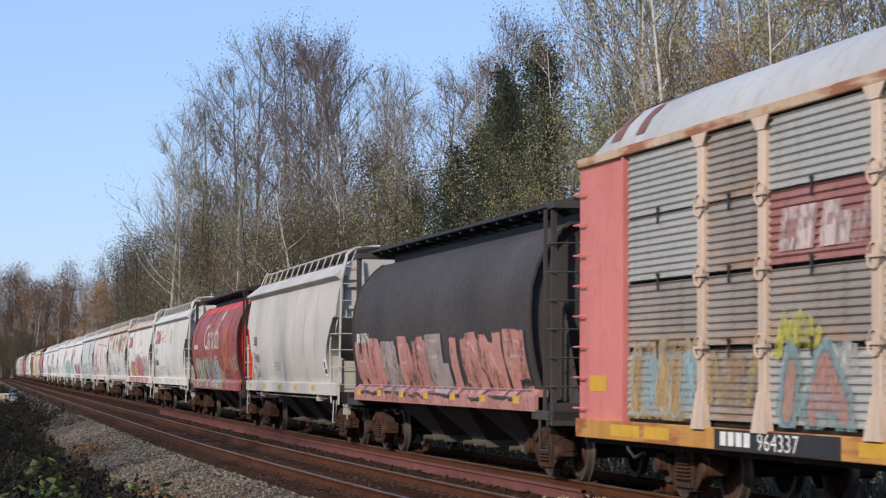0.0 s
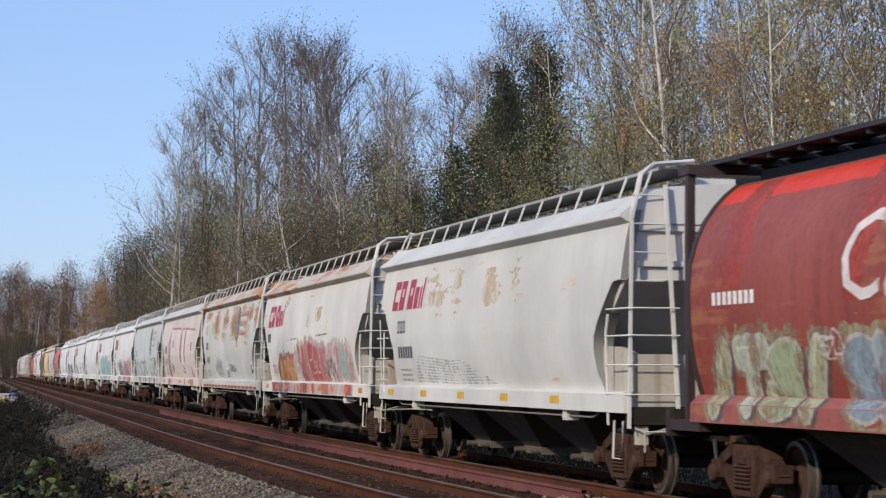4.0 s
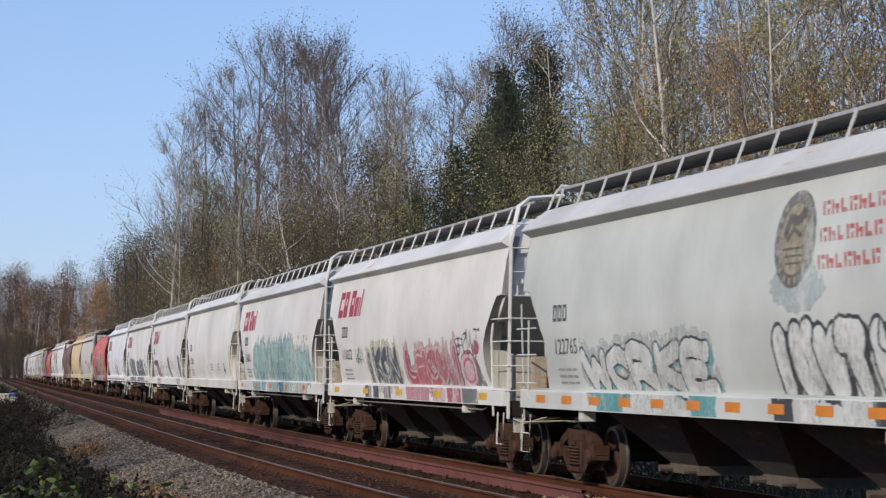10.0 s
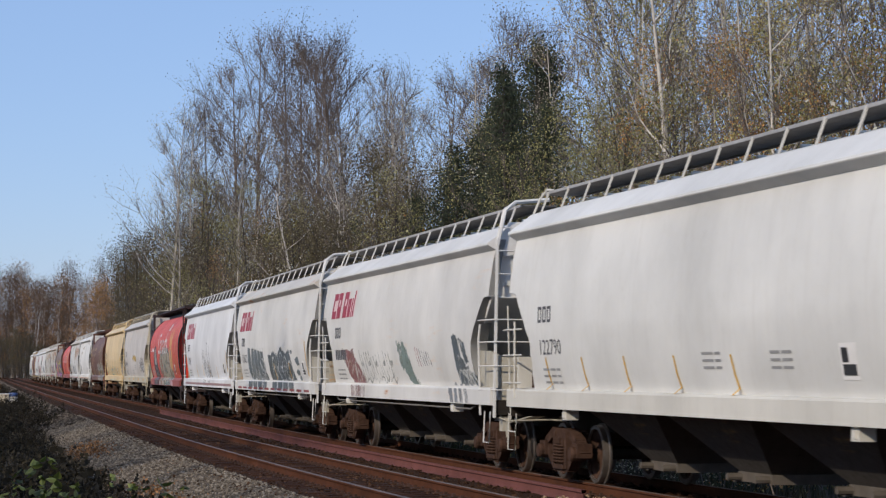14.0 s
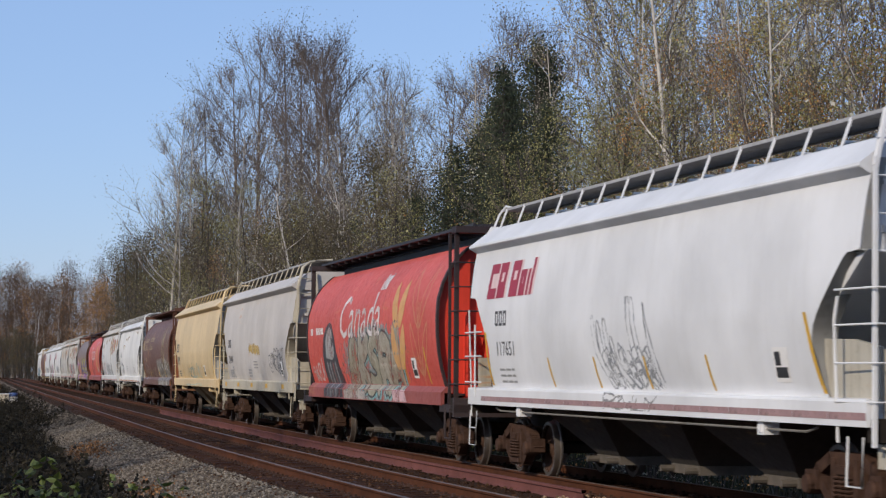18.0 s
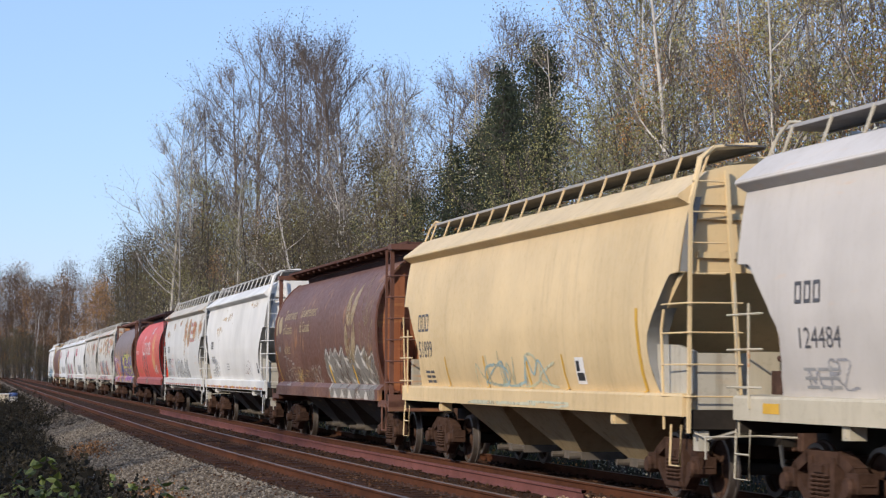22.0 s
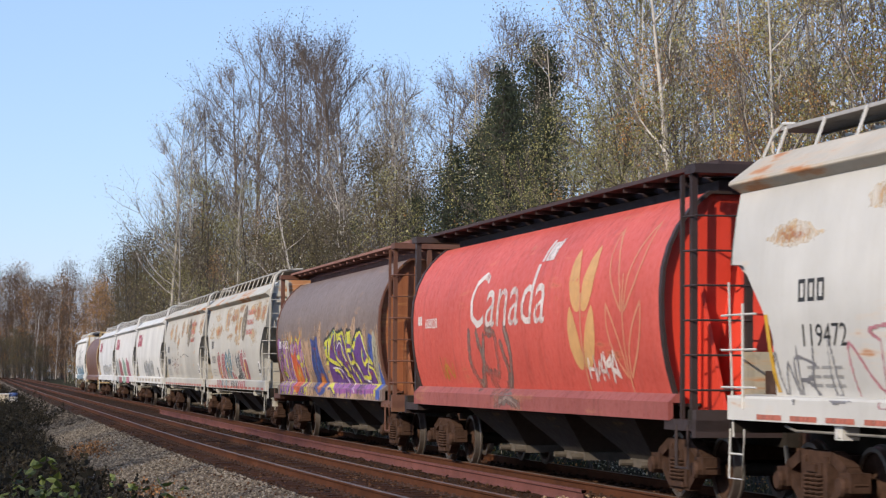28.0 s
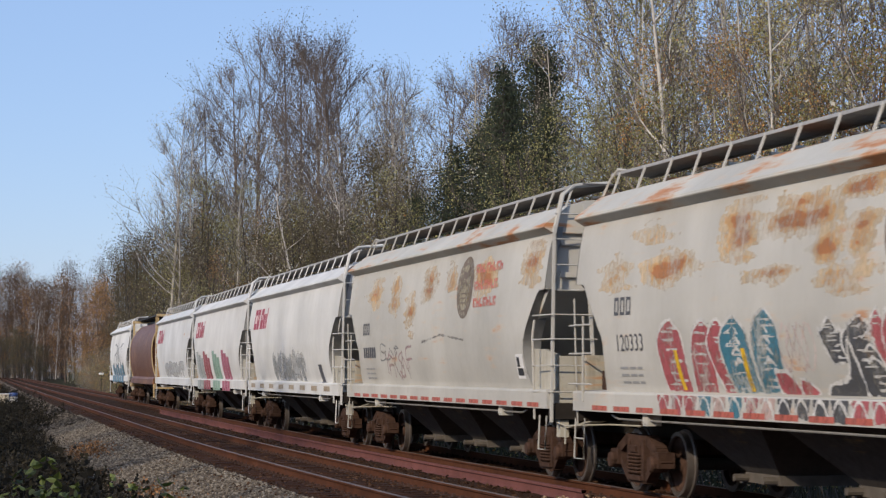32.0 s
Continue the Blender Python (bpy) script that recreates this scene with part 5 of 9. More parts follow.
    g.word("GTSX", -7.3, -3.5, 1.2, 2.12, [(0.4, 0.42, 0.26), (0.42, 0.44, 0.36), (0.36, 0.42, 0.27)], (0.5, 0.5, 0.42), 0.34, 0.05, (0.3, 0.26, 0.17), 0.2, 0.35, (0.55, 0.6, 0.45), (0.12, 0.1, 0.08))
    g.word("SHAOZ", -2.9, 1.6, 1.2, 2.14, [(0.27, 0.36, 0.42), (0.3, 0.38, 0.42), (0.4, 0.33, 0.3)], (0.5, 0.47, 0.44), 0.3, 0.05, (0.36, 0.33, 0.2), -0.2, 0.35, None, (0.3, 0.08, 0.06))
    g.poly([(1.5, 1.12), (2.8, 1.12), (2.5, 1.6), (1.9, 1.95), (1.4, 1.9)], (0.36, 0.34, 0.18), 0.4)
    pale = (0.56, 0.48, 0.46)
    for x in (3.4, 4.3, 5.1, 5.8):
        g.stroke(rounded([(x, 1.2), (x - 0.1, 1.8), (x + 0.15, 2.15), (x + 0.55, 2.0), (x + 0.5, 1.5), (x + 0.8, 1.15)]), 0.05, pale, 0.4)
    g.scrawl(6.2, 7.2, 1.75, 2.3, 9, pale, 0.05)
    g.scrawl(2.4, 3.2, 1.4, 1.9, 7, pale, 0.04)
    g.scrawl(-3.6, -3.0, 1.9, 2.2, 6, pale, 0.04)
    g.scrawl(-1.2, -0.6, 2.15, 2.35, 5, pale, 0.04)
    g.scrawl(0.4, 1.1, 2.15, 2.3, 5, pale, 0.04)
    g.build()
    TRAIN.append(c)
    c = hopper("white covered hopper with a faded red company mark", white(4, 0.1, 0.4, (0.6, 0.59, 0.56)), rod=GRIMY_ROD, low=0.09)
    rail_logo(c, H, -7.25, 2.97, 1.28)
    number(c, H, "")
    reflectors(c, H, YELLOW_PAINT, 3.1, 0.5)
    g = Mural(c, H, -6.0, 4.0, 2.5, 3.8, 4)
    g.rust([(-3.4, 3.2, 1.8, 0.9, 0.5), (-1.6, 3.25, 0.9, 0.8, 0.48), (0.9, 3.2, 1.6, 0.8, 0.5), (2.6, 3.3, 0.6, 0.7, 0.45)])
    g.build(0.003, "rust_patch")
    g = Mural(c, H, -5.4, 1.6, 1.48, 2.3, 6)
    for k in range(9):
        g.stroke([(-5.2 + 0.05 * k, 1.55 + 0.06 * k), (-2.0, 1.52 + 0.05 * k), (1.2 - 0.3 * k, 1.54 + 0.05 * k)], 0.022, (0.45, 0.47, 0.5), 0.6, 0.02)
    g.build()
    TRAIN.append(c)
    # 5 to 9
    c = hopper("white covered hopper, rust along its roof, red and orange graffiti", white(5, 0.05, 0.3, (0.64, 0.62, 0.58)), white(55, 0.95, 0.4, (0.5, 0.455, 0.39)), rod=GRIMY_ROD, low=0.09)
    rail_logo(c, H, -7.25, 2.97, 1.28)
    bars(c, H, -7.2, 2.55, 1, [0.15] * 3, GREY_PAINT, 0.24)
    g = Mural(c, H, -6.6, 7.0, 1.16, 2.7, 21)
    g.poly([(-5.6, 1.16), (-5.4, 1.9), (-4.9, 2.22), (-2.3, 2.2), (-1.8, 1.16)], (0.34, 0.11, 0.12), 0.35, 0.12)
    g.word("MTREA", -5.1, -2.1, 1.45, 2.1, [(0.6, 0.28, 0.08), (0.58, 0.24, 0.07)], (0.4, 0.13, 0.09), 0.26, 0.05, None, 0.15, 0.25, (0.62, 0.4, 0.2), (0.3, 0.09, 0.1))
    g.word("BSA", -2.0, -0.5, 1.45, 2.15, [(0.6, 0.47, 0.44)], (0.5, 0.3, 0.29), 0.24, 0.05, (0.56, 0.44, 0.42), -0.2, 0.45)
    g.word("WAEZM", -1.1, 3.1, 1.45, 2.4, [(0.48, 0.1, 0.1), (0.52, 0.17, 0.15), (0.46, 0.09, 0.09)], (0.57, 0.36, 0.33), 0.36, 0.05, (0.57, 0.38, 0.35), -0.35, 0.3, (0.6, 0.44, 0.4), (0.36, 0.07, 0.09))
    g.word("TRMA", 3.3, 6.8, 1.4, 2.35, [(0.52, 0.3, 0.3), (0.5, 0.2, 0.24), (0.36, 0.46, 0.41)], (0.56, 0.46, 0.44), 0.32, 0.05, (0.56, 0.46, 0.42), -0.2, 0.6)
    x = -6.3
    while x < 6.8:
        w = g.rng.uniform(0.4, 1.1)
        g.poly([(x, 1.16), (x + w, 1.16), (x + w - 0.1, 1.44), (x - 0.1, 1.44)], g.rng.choice([(0.34, 0.1, 0.11), (0.55, 0.42, 0.4), (0.52, 0.18, 0.13), (0.58, 0.36, 0.33), (0.46, 0.09, 0.09)]), 0.35)
        x += w + g.rng.uniform(-0.05, 0.2)
    g.scrawl(2.9, 4.2, 1.65, 2.1, 11, (0.07, 0.06, 0.07), 0.035)
    g.scrawl(-6.4, -5.7, 1.7, 1.95, 7, (0.5, 0.16, 0.3), 0.05)
    g.build()
    dash = Mural(c, H, -3.9, 3.6, 2.45, 2.75, 26)
    dash.stroke([(-3.6, 2.56), (-1.4, 2.6)], 0.025, (0.12, 0.11, 0.1), 0.6, 0.02)
    dash.stroke([(1.6, 2.62), (3.4, 2.64)], 0.035, (0.16, 0.1, 0.07), 0.5, 0.03)
    dash.build(name="scrape_mark")
    worn = Mural(c, H, -6.0, 5.0, 2.8, 3.8, 27)
    worn.rust([(-5.9, 3.3, 0.8, 0.4, 0.6), (0.2, 3.1, 0.6, 0.4, 0.62), (1.8, 3.15, 1.0, 0.35, 0.62), (-3.9, 3.55, 0.7, 0.3, 0.55)])
    worn.build(name="rust_patch")
    reflectors(c, H, ORANGE_REFLECT)
    TRAIN.append(c)
    c = hopper("rust-streaked grey covered hopper with a faded round crest", white(6, 0.1, 0.35, (0.55, 0.54, 0.51)), white(56, 0.95, 0.4, (0.5, 0.455, 0.39)), rod=GRIMY_ROD)
    crest(c, H, 2.97, 3.24, plain("faded brown crest", (0.2, 0.17, 0.14), 0.7), spray((0.5, 0.13, 0.1)))
    number(c, H, "119647")
    g = Mural(c, H, -8.0, 8.1, 2.5, 3.86, 29)
    g.rust([(-6.6, 3.72, 1.9, 0.34, 1.0), (-6.7, 3.2, 1.3, 0.3, 0.6), (-3.6, 3.38, 2.0, 0.9, 1.05), (-0.75, 3.42, 1.7, 0.6, 1.02), (-0.9, 2.85, 1.3, 0.4, 0.75), (1.85, 3.3, 1.5, 1.05, 1.0),
            (4.2, 3.72, 1.0, 0.2, 0.85), (5.6, 2.95, 1.6, 0.7, 0.66), (6.1, 3.5, 1.4, 0.5, 1.03), (7.65, 3.45, 1.0, 0.75, 1.0), (3.1, 2.7, 0.6, 0.4, 0.66)])
    g.build(0.003, "rust_patch")
    g = Mural(c, H, -6.0, 3.2, 1.48, 2.35, 30)
    for k in range(10):
        g.stroke([(-3.4 + 0.22 * k, 2.25 - 0.02 * k), (-3.5 + 0.23 * k, 1.85), (-3.1 + 0.24 * k, 1.5)], 0.035, (0.2, 0.21, 0.23), 0.3)
    g.scrawl(-3.7, -1.6, 1.6, 2.1, 13, (0.24, 0.25, 0.27), 0.05)
    for z in (1.55, 1.62, 1.69):
        g.stroke([(-0.35, z), (0.2, z + 0.03), (0.6, z)], 0.05, (0.12, 0.26, 0.42), 0.3, 0.05)
    g.scrawl(0.85, 2.5, 1.72, 1.93, 15, (0.1, 0.1, 0.11), 0.045)
    g.build()
    card = Shape()
    patch(card, H, -0.5, 0.4, 1.8, 2.04, 0.004)
    part("notice", card, WHITE_PAINT, c)
    bars(c, H, -0.42, 1.98, 3, [0.5, 0.2], FAINT_PRINT, 0.025, 0.06)
    placard(c, H)
    reflectors(c, H, spray((0.3, 0.07, 0.05)), 1.0, 0.8, 1.05, 1.14)
    reflectors(c, H, YELLOW_PAINT, 2.0, 0.3, 1.05, 1.14, -6.75)
    TRAIN.append(c)
    c = hopper("pinkish-grey covered hopper with huge faded pink outlined blocks", white(7, 0.05, 0.3, (0.6, 0.53, 0.49)), white(57, 0.1, 0.4, (0.55, 0.53, 0.5)), rod=None)
    g = Mural(c, H, -5.2, 7.2, 1.16, 3.66, 71, 0.035, 0.024)
    cream, rose, edge = car_paint("pale pink spray", (0.65, 0.57, 0.53), 0, 0.2, 71), (0.46, 0.25, 0.235), (0.47, 0.22, 0.21)
    g.poly([(-4.8, 1.16), (-4.8, 2.95), (-3.8, 3.5), (-3.7, 3.5), (-3.75, 1.16)], rose, 0.5)
    for pts in ([(-3.78, 1.16), (-3.78, 3.54), (-0.5, 3.5), (0.6, 3.46), (0.6, 1.16)], [(0.6, 1.16), (1.4, 2.1), (1.5, 3.42), (2.6, 3.42), (2.6, 1.16)], [(2.5, 1.16), (3.0, 2.1), (3.1, 3.42), (6.9, 3.32), (6.8, 1.16)]):
        g.poly(pts, cream, 0.15)
    g.poly([(0.62, 2.1), (0.6, 3.0), (1.35, 3.42), (1.45, 3.4), (1.4, 2.5), (1.42, 2.1)], rose, 0.4)
    g.poly([(2.5, 2.08), (2.45, 2.9), (2.75, 3.44), (3.1, 3.42), (2.95, 2.6), (3.0, 2.08)], rose, 0.4)
    for xa, xb, za, zb in ((-2.9, -2.3, 2.72, 3.02), (-2.75, -2.15, 1.72, 1.98), (5.35, 5.85, 2.52, 2.86)):
        g.poly([(xa, za), (xa, zb), (xb, zb), (xb, za)], rose, 0.5)
    g.poly([(5.35, 1.5), (5.45, 1.95), (6.35, 1.5)], rose, 0.4)
    for xa, xb in ((-4.8, -3.9), (2.6, 3.1), (5.2, 6.5)):
        g.poly([(xa, 1.16), (xa, 1.44), (xb, 1.44), (xb, 1.16)], rose, 0.4)
    for pts in ([(-3.78, 3.53), (-0.45, 3.49), (0.65, 3.46), (0.68, 3.2)], [(1.36, 3.42), (2.7, 3.44)], [(3.08, 3.42), (6.9, 3.32)]):
        g.stroke(pts, 0.08, edge, 0.25)
    for pts in ([(-0.5, 3.45), (-0.62, 2.6), (-0.4, 1.7), (-0.65, 1.2)], [(1.36, 2.1), (1.6, 1.8), (1.75, 1.2)], [(4.75, 3.35), (4.6, 2.75), (4.5, 2.1), (4.6, 1.2)], [(-1.4, 3.5), (-1.2, 2.2), (-1.5, 1.2)], [(-3.77, 3.4), (-3.75, 1.2)], [(6.6, 3.3), (6.45, 1.2)]):
        g.stroke(pts, 0.035, edge, 0.35, 0.01)
    g.scrawl(-3.4, -2.7, 1.62, 2.1, 9, (0.06, 0.07, 0.06), 0.045)
    g.scrawl(1.9, 2.9, 1.66, 1.95, 9, (0.05, 0.05, 0.05), 0.04)
    g.build()
    seams(c, [-6.2, -3.7, -1.3, 5.4])
    number(c, H, "124302", -6.4, 2.02)
    scribble(c, H, -7.2, -6.3, 2.0, 2.7, (0.42, 0.18, 0.18), 5, 14, 0.06)
    owner_mark(c, H, -6.3, 2.5, spray((0.42, 0.2, 0.2)), 3, 0.25, 0.34)
    stripes(c, H, (-3.72, -0.66, 1.72, 4.5), 1.5, 2.0, YELLOW_PAINT, 0.08, -0.05)
    reflectors(c, H, ORANGE_REFLECT, 4.0, 0.9)
    TRAIN.append(c)
    c = hopper("grey-green covered hopper with a faded crest and black graffiti", white(8, 0.05, 0.35, (0.52, 0.54, 0.52)), white(58, 0.45, 0.4, (0.55, 0.54, 0.52)))
    crest(c, H, 2.97, 3.24, spray((0.16, 0.15, 0.14), 0.5), spray((0.5, 0.1, 0.1), 0.6))
    number(c, H, "122765")
    g = Mural(c, H, -5.3, 8.3, 1.16, 3.4, 23)
    teal, ink, chalk = (0.13, 0.36, 0.38), (0.05, 0.055, 0.06), (0.62, 0.63, 0.62)
    g.blob(3.1, 2.72, 0.75, 0.3, (0.46, 0.53, 0.53), 0.6, 0.3)
    g.word("WORKE", -5.0, 0.2, 1.42, 2.14, [chalk], ink, 0.24, 0.035, (0.5, 0.53, 0.52), -0.2, 0.15, None, teal)
    g.word("JUWTI", 2.3, 5.8, 1.42, 2.3, [chalk], ink, 0.36, 0.05, None, -0.2, 0.1, None, ink)
    for xa, xb, col in ((-4.4, -3.2, teal), (-2.8, -1.0, chalk), (-0.4, 0.5, teal), (2.4, 3.0, ink), (3.2, 3.8, chalk), (4.4, 5.2, chalk), (5.2, 5.9, ink)):
        g.poly([(xa, 1.16), (xa - 0.1, 1.44), (xb - 0.1, 1.44), (xb, 1.16)], col, 0.25)
    g.scrawl(5.3, 6.4, 1.9, 2.35, 9, ink, 0.05)
    g.scrawl(7.0, 8.0, 2.75, 3.2, 17, (0.28, 0.28, 0.28), 0.03, 0.5)
    g.scrawl(6.9, 7.9, 2.65, 3.1, 11, (0.3, 0.3, 0.3), 0.03, 0.5)
    g.build()
    placard(c, H)
    reflectors(c, H, ORANGE_REFLECT, 1.4, 0.5)
    TRAIN.append(c)
    c = hopper("white covered hopper with red and black graffiti, yellow-marked sill", white(9, 0.1, 0.3), rod=GRIMY_ROD, low=0.09)
    rail_logo(c, H, -7.25, 2.97, 1.28)
    number(c, H, "116052")
    g = Mural(c, H, -5.3, 7.2, 1.16, 2.5, 25)
    navy, red, blush = (0.075, 0.085, 0.115), (0.42, 0.1, 0.13), (0.58, 0.42, 0.43)
    g.word("IKON", -3.6, -0.2, 1.42, 2.26, [navy, (0.1, 0.11, 0.13)], (0.5, 0.5, 0.42), 0.28, 0.05, (0.6, 0.56, 0.42), -0.3, 0.2, (0.6, 0.62, 0.62))
    g.word("LEOMI", 0.6, 5.5, 1.42, 2.2, [red, (0.46, 0.15, 0.18)], blush, 0.3, 0.05, (0.56, 0.36, 0.37), -0.25, 0.25, (0.6, 0.46, 0.46), (0.1, 0.12, 0.14))
    g.poly([(6.2, 1.48), (6.1, 1.9), (6.5, 2.0), (7.0, 1.48)], (0.12, 0.14, 0.15), 0.3)
    g.blob(5.9, 1.75, 0.55, 0.3, blush, 0.4, 0.1)
    for r in (0.5, 0.3):
        g.stroke([(5.9 + r * 1.3 * math.cos(0.4 * k), 1.75 + 0.7 * r * math.sin(0.4 * k)) for k in range(17)], 0.045, red, 0.2)
    g.blob(6.55, 2.15, 0.3, 0.12, red, 0.3)
    g.scrawl(5.0, 6.9, 2.0, 2.45, 12, (0.07, 0.08, 0.08), 0.035)
    for xa, xb, col in ((-3.7, -3.0, navy), (-2.8, -2.2, navy), (-1.6, -0.9, (0.1, 0.11, 0.13)), (0.7, 2.8, (0.5, 0.25, 0.27)), (3.2, 4.2, (0.56, 0.4, 0.41)), (4.4, 5.5, red), (5.6, 6.8, (0.15, 0.16, 0.17))):
        g.poly([(xa, 1.16), (xa - 0.1, 1.44), (xb - 0.1, 1.44), (xb, 1.16)], col, 0.4)
    g.scrawl(-4.9, -4.1, 1.9, 2.2, 7, (0.1, 0.14, 0.13), 0.035)
    g.build()
    reflectors(c, H, YELLOW_PAINT, 3.6, 0.6)
    TRAIN.append(c)
    # 10 to 14
    c = hopper("white covered hopper with big pale teal outlined graffiti", white(10, 0.05, 0.25, (0.66, 0.655, 0.64)), white(60, 0.15, 0.3, (0.62, 0.61, 0.59)), rod=GRIMY_ROD, low=0.09)
    rail_logo(c, H, -7.25, 2.97, 1.28)
    number(c, H, "116018", -6.6, 2.02)
    g = Mural(c, H, -5.2, 7.2, 1.16, 2.85, 27)
    mint, mint_b, blue = (0.34, 0.52, 0.475), (0.37, 0.55, 0.5), (0.13, 0.28, 0.4)
    for k in range(26):
        x, z = g.rng.uniform(-4.2, 6.6), g.rng.uniform(2.2, 2.75)
        g.stroke([(x, z - 0.12), (x, z + 0.1)], 0.05, (0.57, 0.42, 0.37), 0.5, 0.04)
        g.stroke([(x - 0.12, z), (x + 0.12, z)], 0.05, (0.57, 0.42, 0.37), 0.5, 0.04)
    g.word("SRATHC", -4.85, 3.5, 1.4, 2.58, [mint, mint_b], blue, 0.52, 0.035, (0.5, 0.56, 0.54), 0.25, 0.3, (0.5, 0.64, 0.6), blue)
    g.word("OPHL", 3.55, 6.9, 1.45, 2.3, [mint_b, mint], blue, 0.36, 0.04, (0.5, 0.56, 0.54), 0.1, 0.3, (0.5, 0.64, 0.6), blue)
    for xa, xb, col in ((-4.6, -2.9, mint), (-2.6, -1.7, mint_b), (-1.5, 0.9, mint), (1.2, 2.0, blue), (2.1, 3.7, mint_b), (3.9, 6.4, (0.56, 0.54, 0.5))):
        g.poly([(xa, 1.16), (xa - 0.1, 1.44), (xb - 0.1, 1.44), (xb, 1.16)], col, 0.45)
    g.build()
    reflectors(c, H, ORANGE_REFLECT, 3.3, 0.45)
    TRAIN.append(c)
    c = hopper("clean white covered hopper with yellow dashes above its sill", white(11, 0.0, 0.35, (0.655, 0.65, 0.63)), trim=white(61, 0.0, 0.4, (0.6, 0.58, 0.53)))
    number(c, H, "122790")
    stripes(c, H, (-6.2, -4.3, -2.3, -0.2, 1.9), 1.45, 1.95, YELLOW_PAINT, 0.06, -0.12)
    stripes(c, H, (6.95,), 1.4, 2.6, YELLOW_PAINT, 0.1, -0.1)
    bars(c, H, 0.8, 1.95, 3, [0.4, 0.2], FAINT_PRINT, 0.035)
    bars(c, H, 3.1, 1.95, 3, [0.3, 0.3], FAINT_PRINT, 0.035)
    placard(c, H, 5.1, 1.65)
    TRAIN.append(c)
    c = hopper("white covered hopper with scrubbed-out dark graffiti strokes", white(12, 0.05, 0.35), rod=GRIMY_ROD, low=0.09)
    rail_logo(c, H, -7.25, 2.97, 1.28)
    number(c, H, "")
    g = Mural(c, H, -7.6, 8.0, 1.16, 2.7, 31)
    g.poly([(-5.88, 2.23), (-4.43, 2.21), (-3.70, 1.80), (-3.04, 1.46), (-4.69, 1.44), (-5.31, 1.80)], (0.27, 0.115, 0.11), 0.35, 0.06)
    g.poly([(-4.5, 1.18), (-4.6, 1.44), (-2.9, 1.44), (-2.9, 1.18)], (0.34, 0.2, 0.19), 0.75, 0.08)
    for k in range(5):
        x, z = -5.3 + 0.45 * k, 1.95 - 0.1 * k
        g.stroke(rounded([(x - 0.2, z), (x, z + 0.13), (x + 0.2, z - 0.02), (x + 0.12, z - 0.16)], 5), 0.045, (0.5, 0.42, 0.4), 0.35)
    for k in range(13):
        x = -3.3 + 0.27 * k
        top, foot = 2.2 - 0.28 * g.rng.random(), 1.48 + 0.12 * g.rng.random()
        g.stroke(rounded([(x - 0.35, top), (x - 0.1, (top + foot) / 2), (x + 0.1, foot), (x + 0.35, foot + 0.1)], 5), 0.035, (0.36, 0.38, 0.35), 0.55, 0.03)
        if k % 3 == 0:
            g.blob(x, 1.9, 0.14, 0.06, (0.3, 0.32, 0.3), 0.6)
    g.poly([(0.53, 2.32), (1.45, 2.31), (1.76, 1.93), (2.45, 1.48), (1.78, 1.47), (1.08, 1.74)], (0.2, 0.26, 0.24), 0.3, 0.12)
    for k in range(7):
        x = 2.5 + 0.2 * k
        g.stroke([(x - 0.15, 2.2 - 0.02 * k), (x + 0.12, 1.85)], 0.035, (0.34, 0.34, 0.34) if k > 1 else (0.42, 0.2, 0.2), 0.3)
    g.poly([(5.65, 2.40), (6.03, 2.40), (6.37, 1.95), (7.64, 1.50), (5.97, 1.49)], (0.1, 0.12, 0.135), 0.15, 0.05)
    g.poly([(6.18, 2.31), (6.51, 2.31), (6.92, 1.91), (6.65, 1.87)], (0.1, 0.12, 0.135), 0.15, 0.05)
    for k in range(3):
        g.stroke(rounded([(5.95 + 0.3 * k, 1.5), (6.1 + 0.28 * k, 1.75), (6.45 + 0.3 * k, 1.68), (6.9 + 0.25 * k, 1.48)], 5), 0.05, (0.5, 0.51, 0.5), 0.3)
    for k in range(4):
        g.stroke([(5.5 + 0.4 * k, 1.42), (5.65 + 0.4 * k, 1.2)], 0.22, (0.2, 0.22, 0.25), 0.5, 0.05)
    g.build()
    TRAIN.append(c)
    c = hopper("white covered hopper with large slate-blue graffiti forms", white(13, 0.05, 0.3), white(63, 0.4, 0.3, (0.58, 0.55, 0.5)), rod=GRIMY_ROD, low=0.09)
    rail_logo(c, H, -7.25, 2.97, 1.28)
    number(c, H, "115632")
    g = Mural(c, H, -5.6, 7.0, 1.16, 2.6, 33)
    slate, deep, chalk = (0.15, 0.175, 0.185), (0.11, 0.13, 0.14), (0.6, 0.61, 0.6)
    for k, x in enumerate((-5.1, -4.2, -3.5, -2.8, -2.1)):
        g.poly(rounded([(x, 2.45 - 0.03 * k), (x - 0.12, 1.9), (x + 0.35, 1.46), (x + 1.25, 1.46), (x + 0.75, 1.85), (x + 0.55, 2.45 - 0.04 * k)]), slate, 0.15)
        g.stroke(rounded([(x + 0.05, 2.4), (x - 0.05, 1.95), (x + 0.25, 1.5), (x + 0.7, 1.7), (x + 0.55, 2.4)]), 0.05, chalk, 0.2)
    g.stroke(rounded([(-2.3, 2.0), (-1.5, 1.7), (-1.2, 1.9), (-1.8, 2.1)]), 0.06, chalk, 0.2)
    g.poly([(-0.45, 2.22), (0.2, 2.18), (0.5, 2.3), (1.6, 2.18), (2.2, 2.4), (3.2, 2.22), (3.9, 2.32), (4.2, 2.0), (4.75, 1.5), (-0.2, 1.46)], deep, 0.1, 0.05)
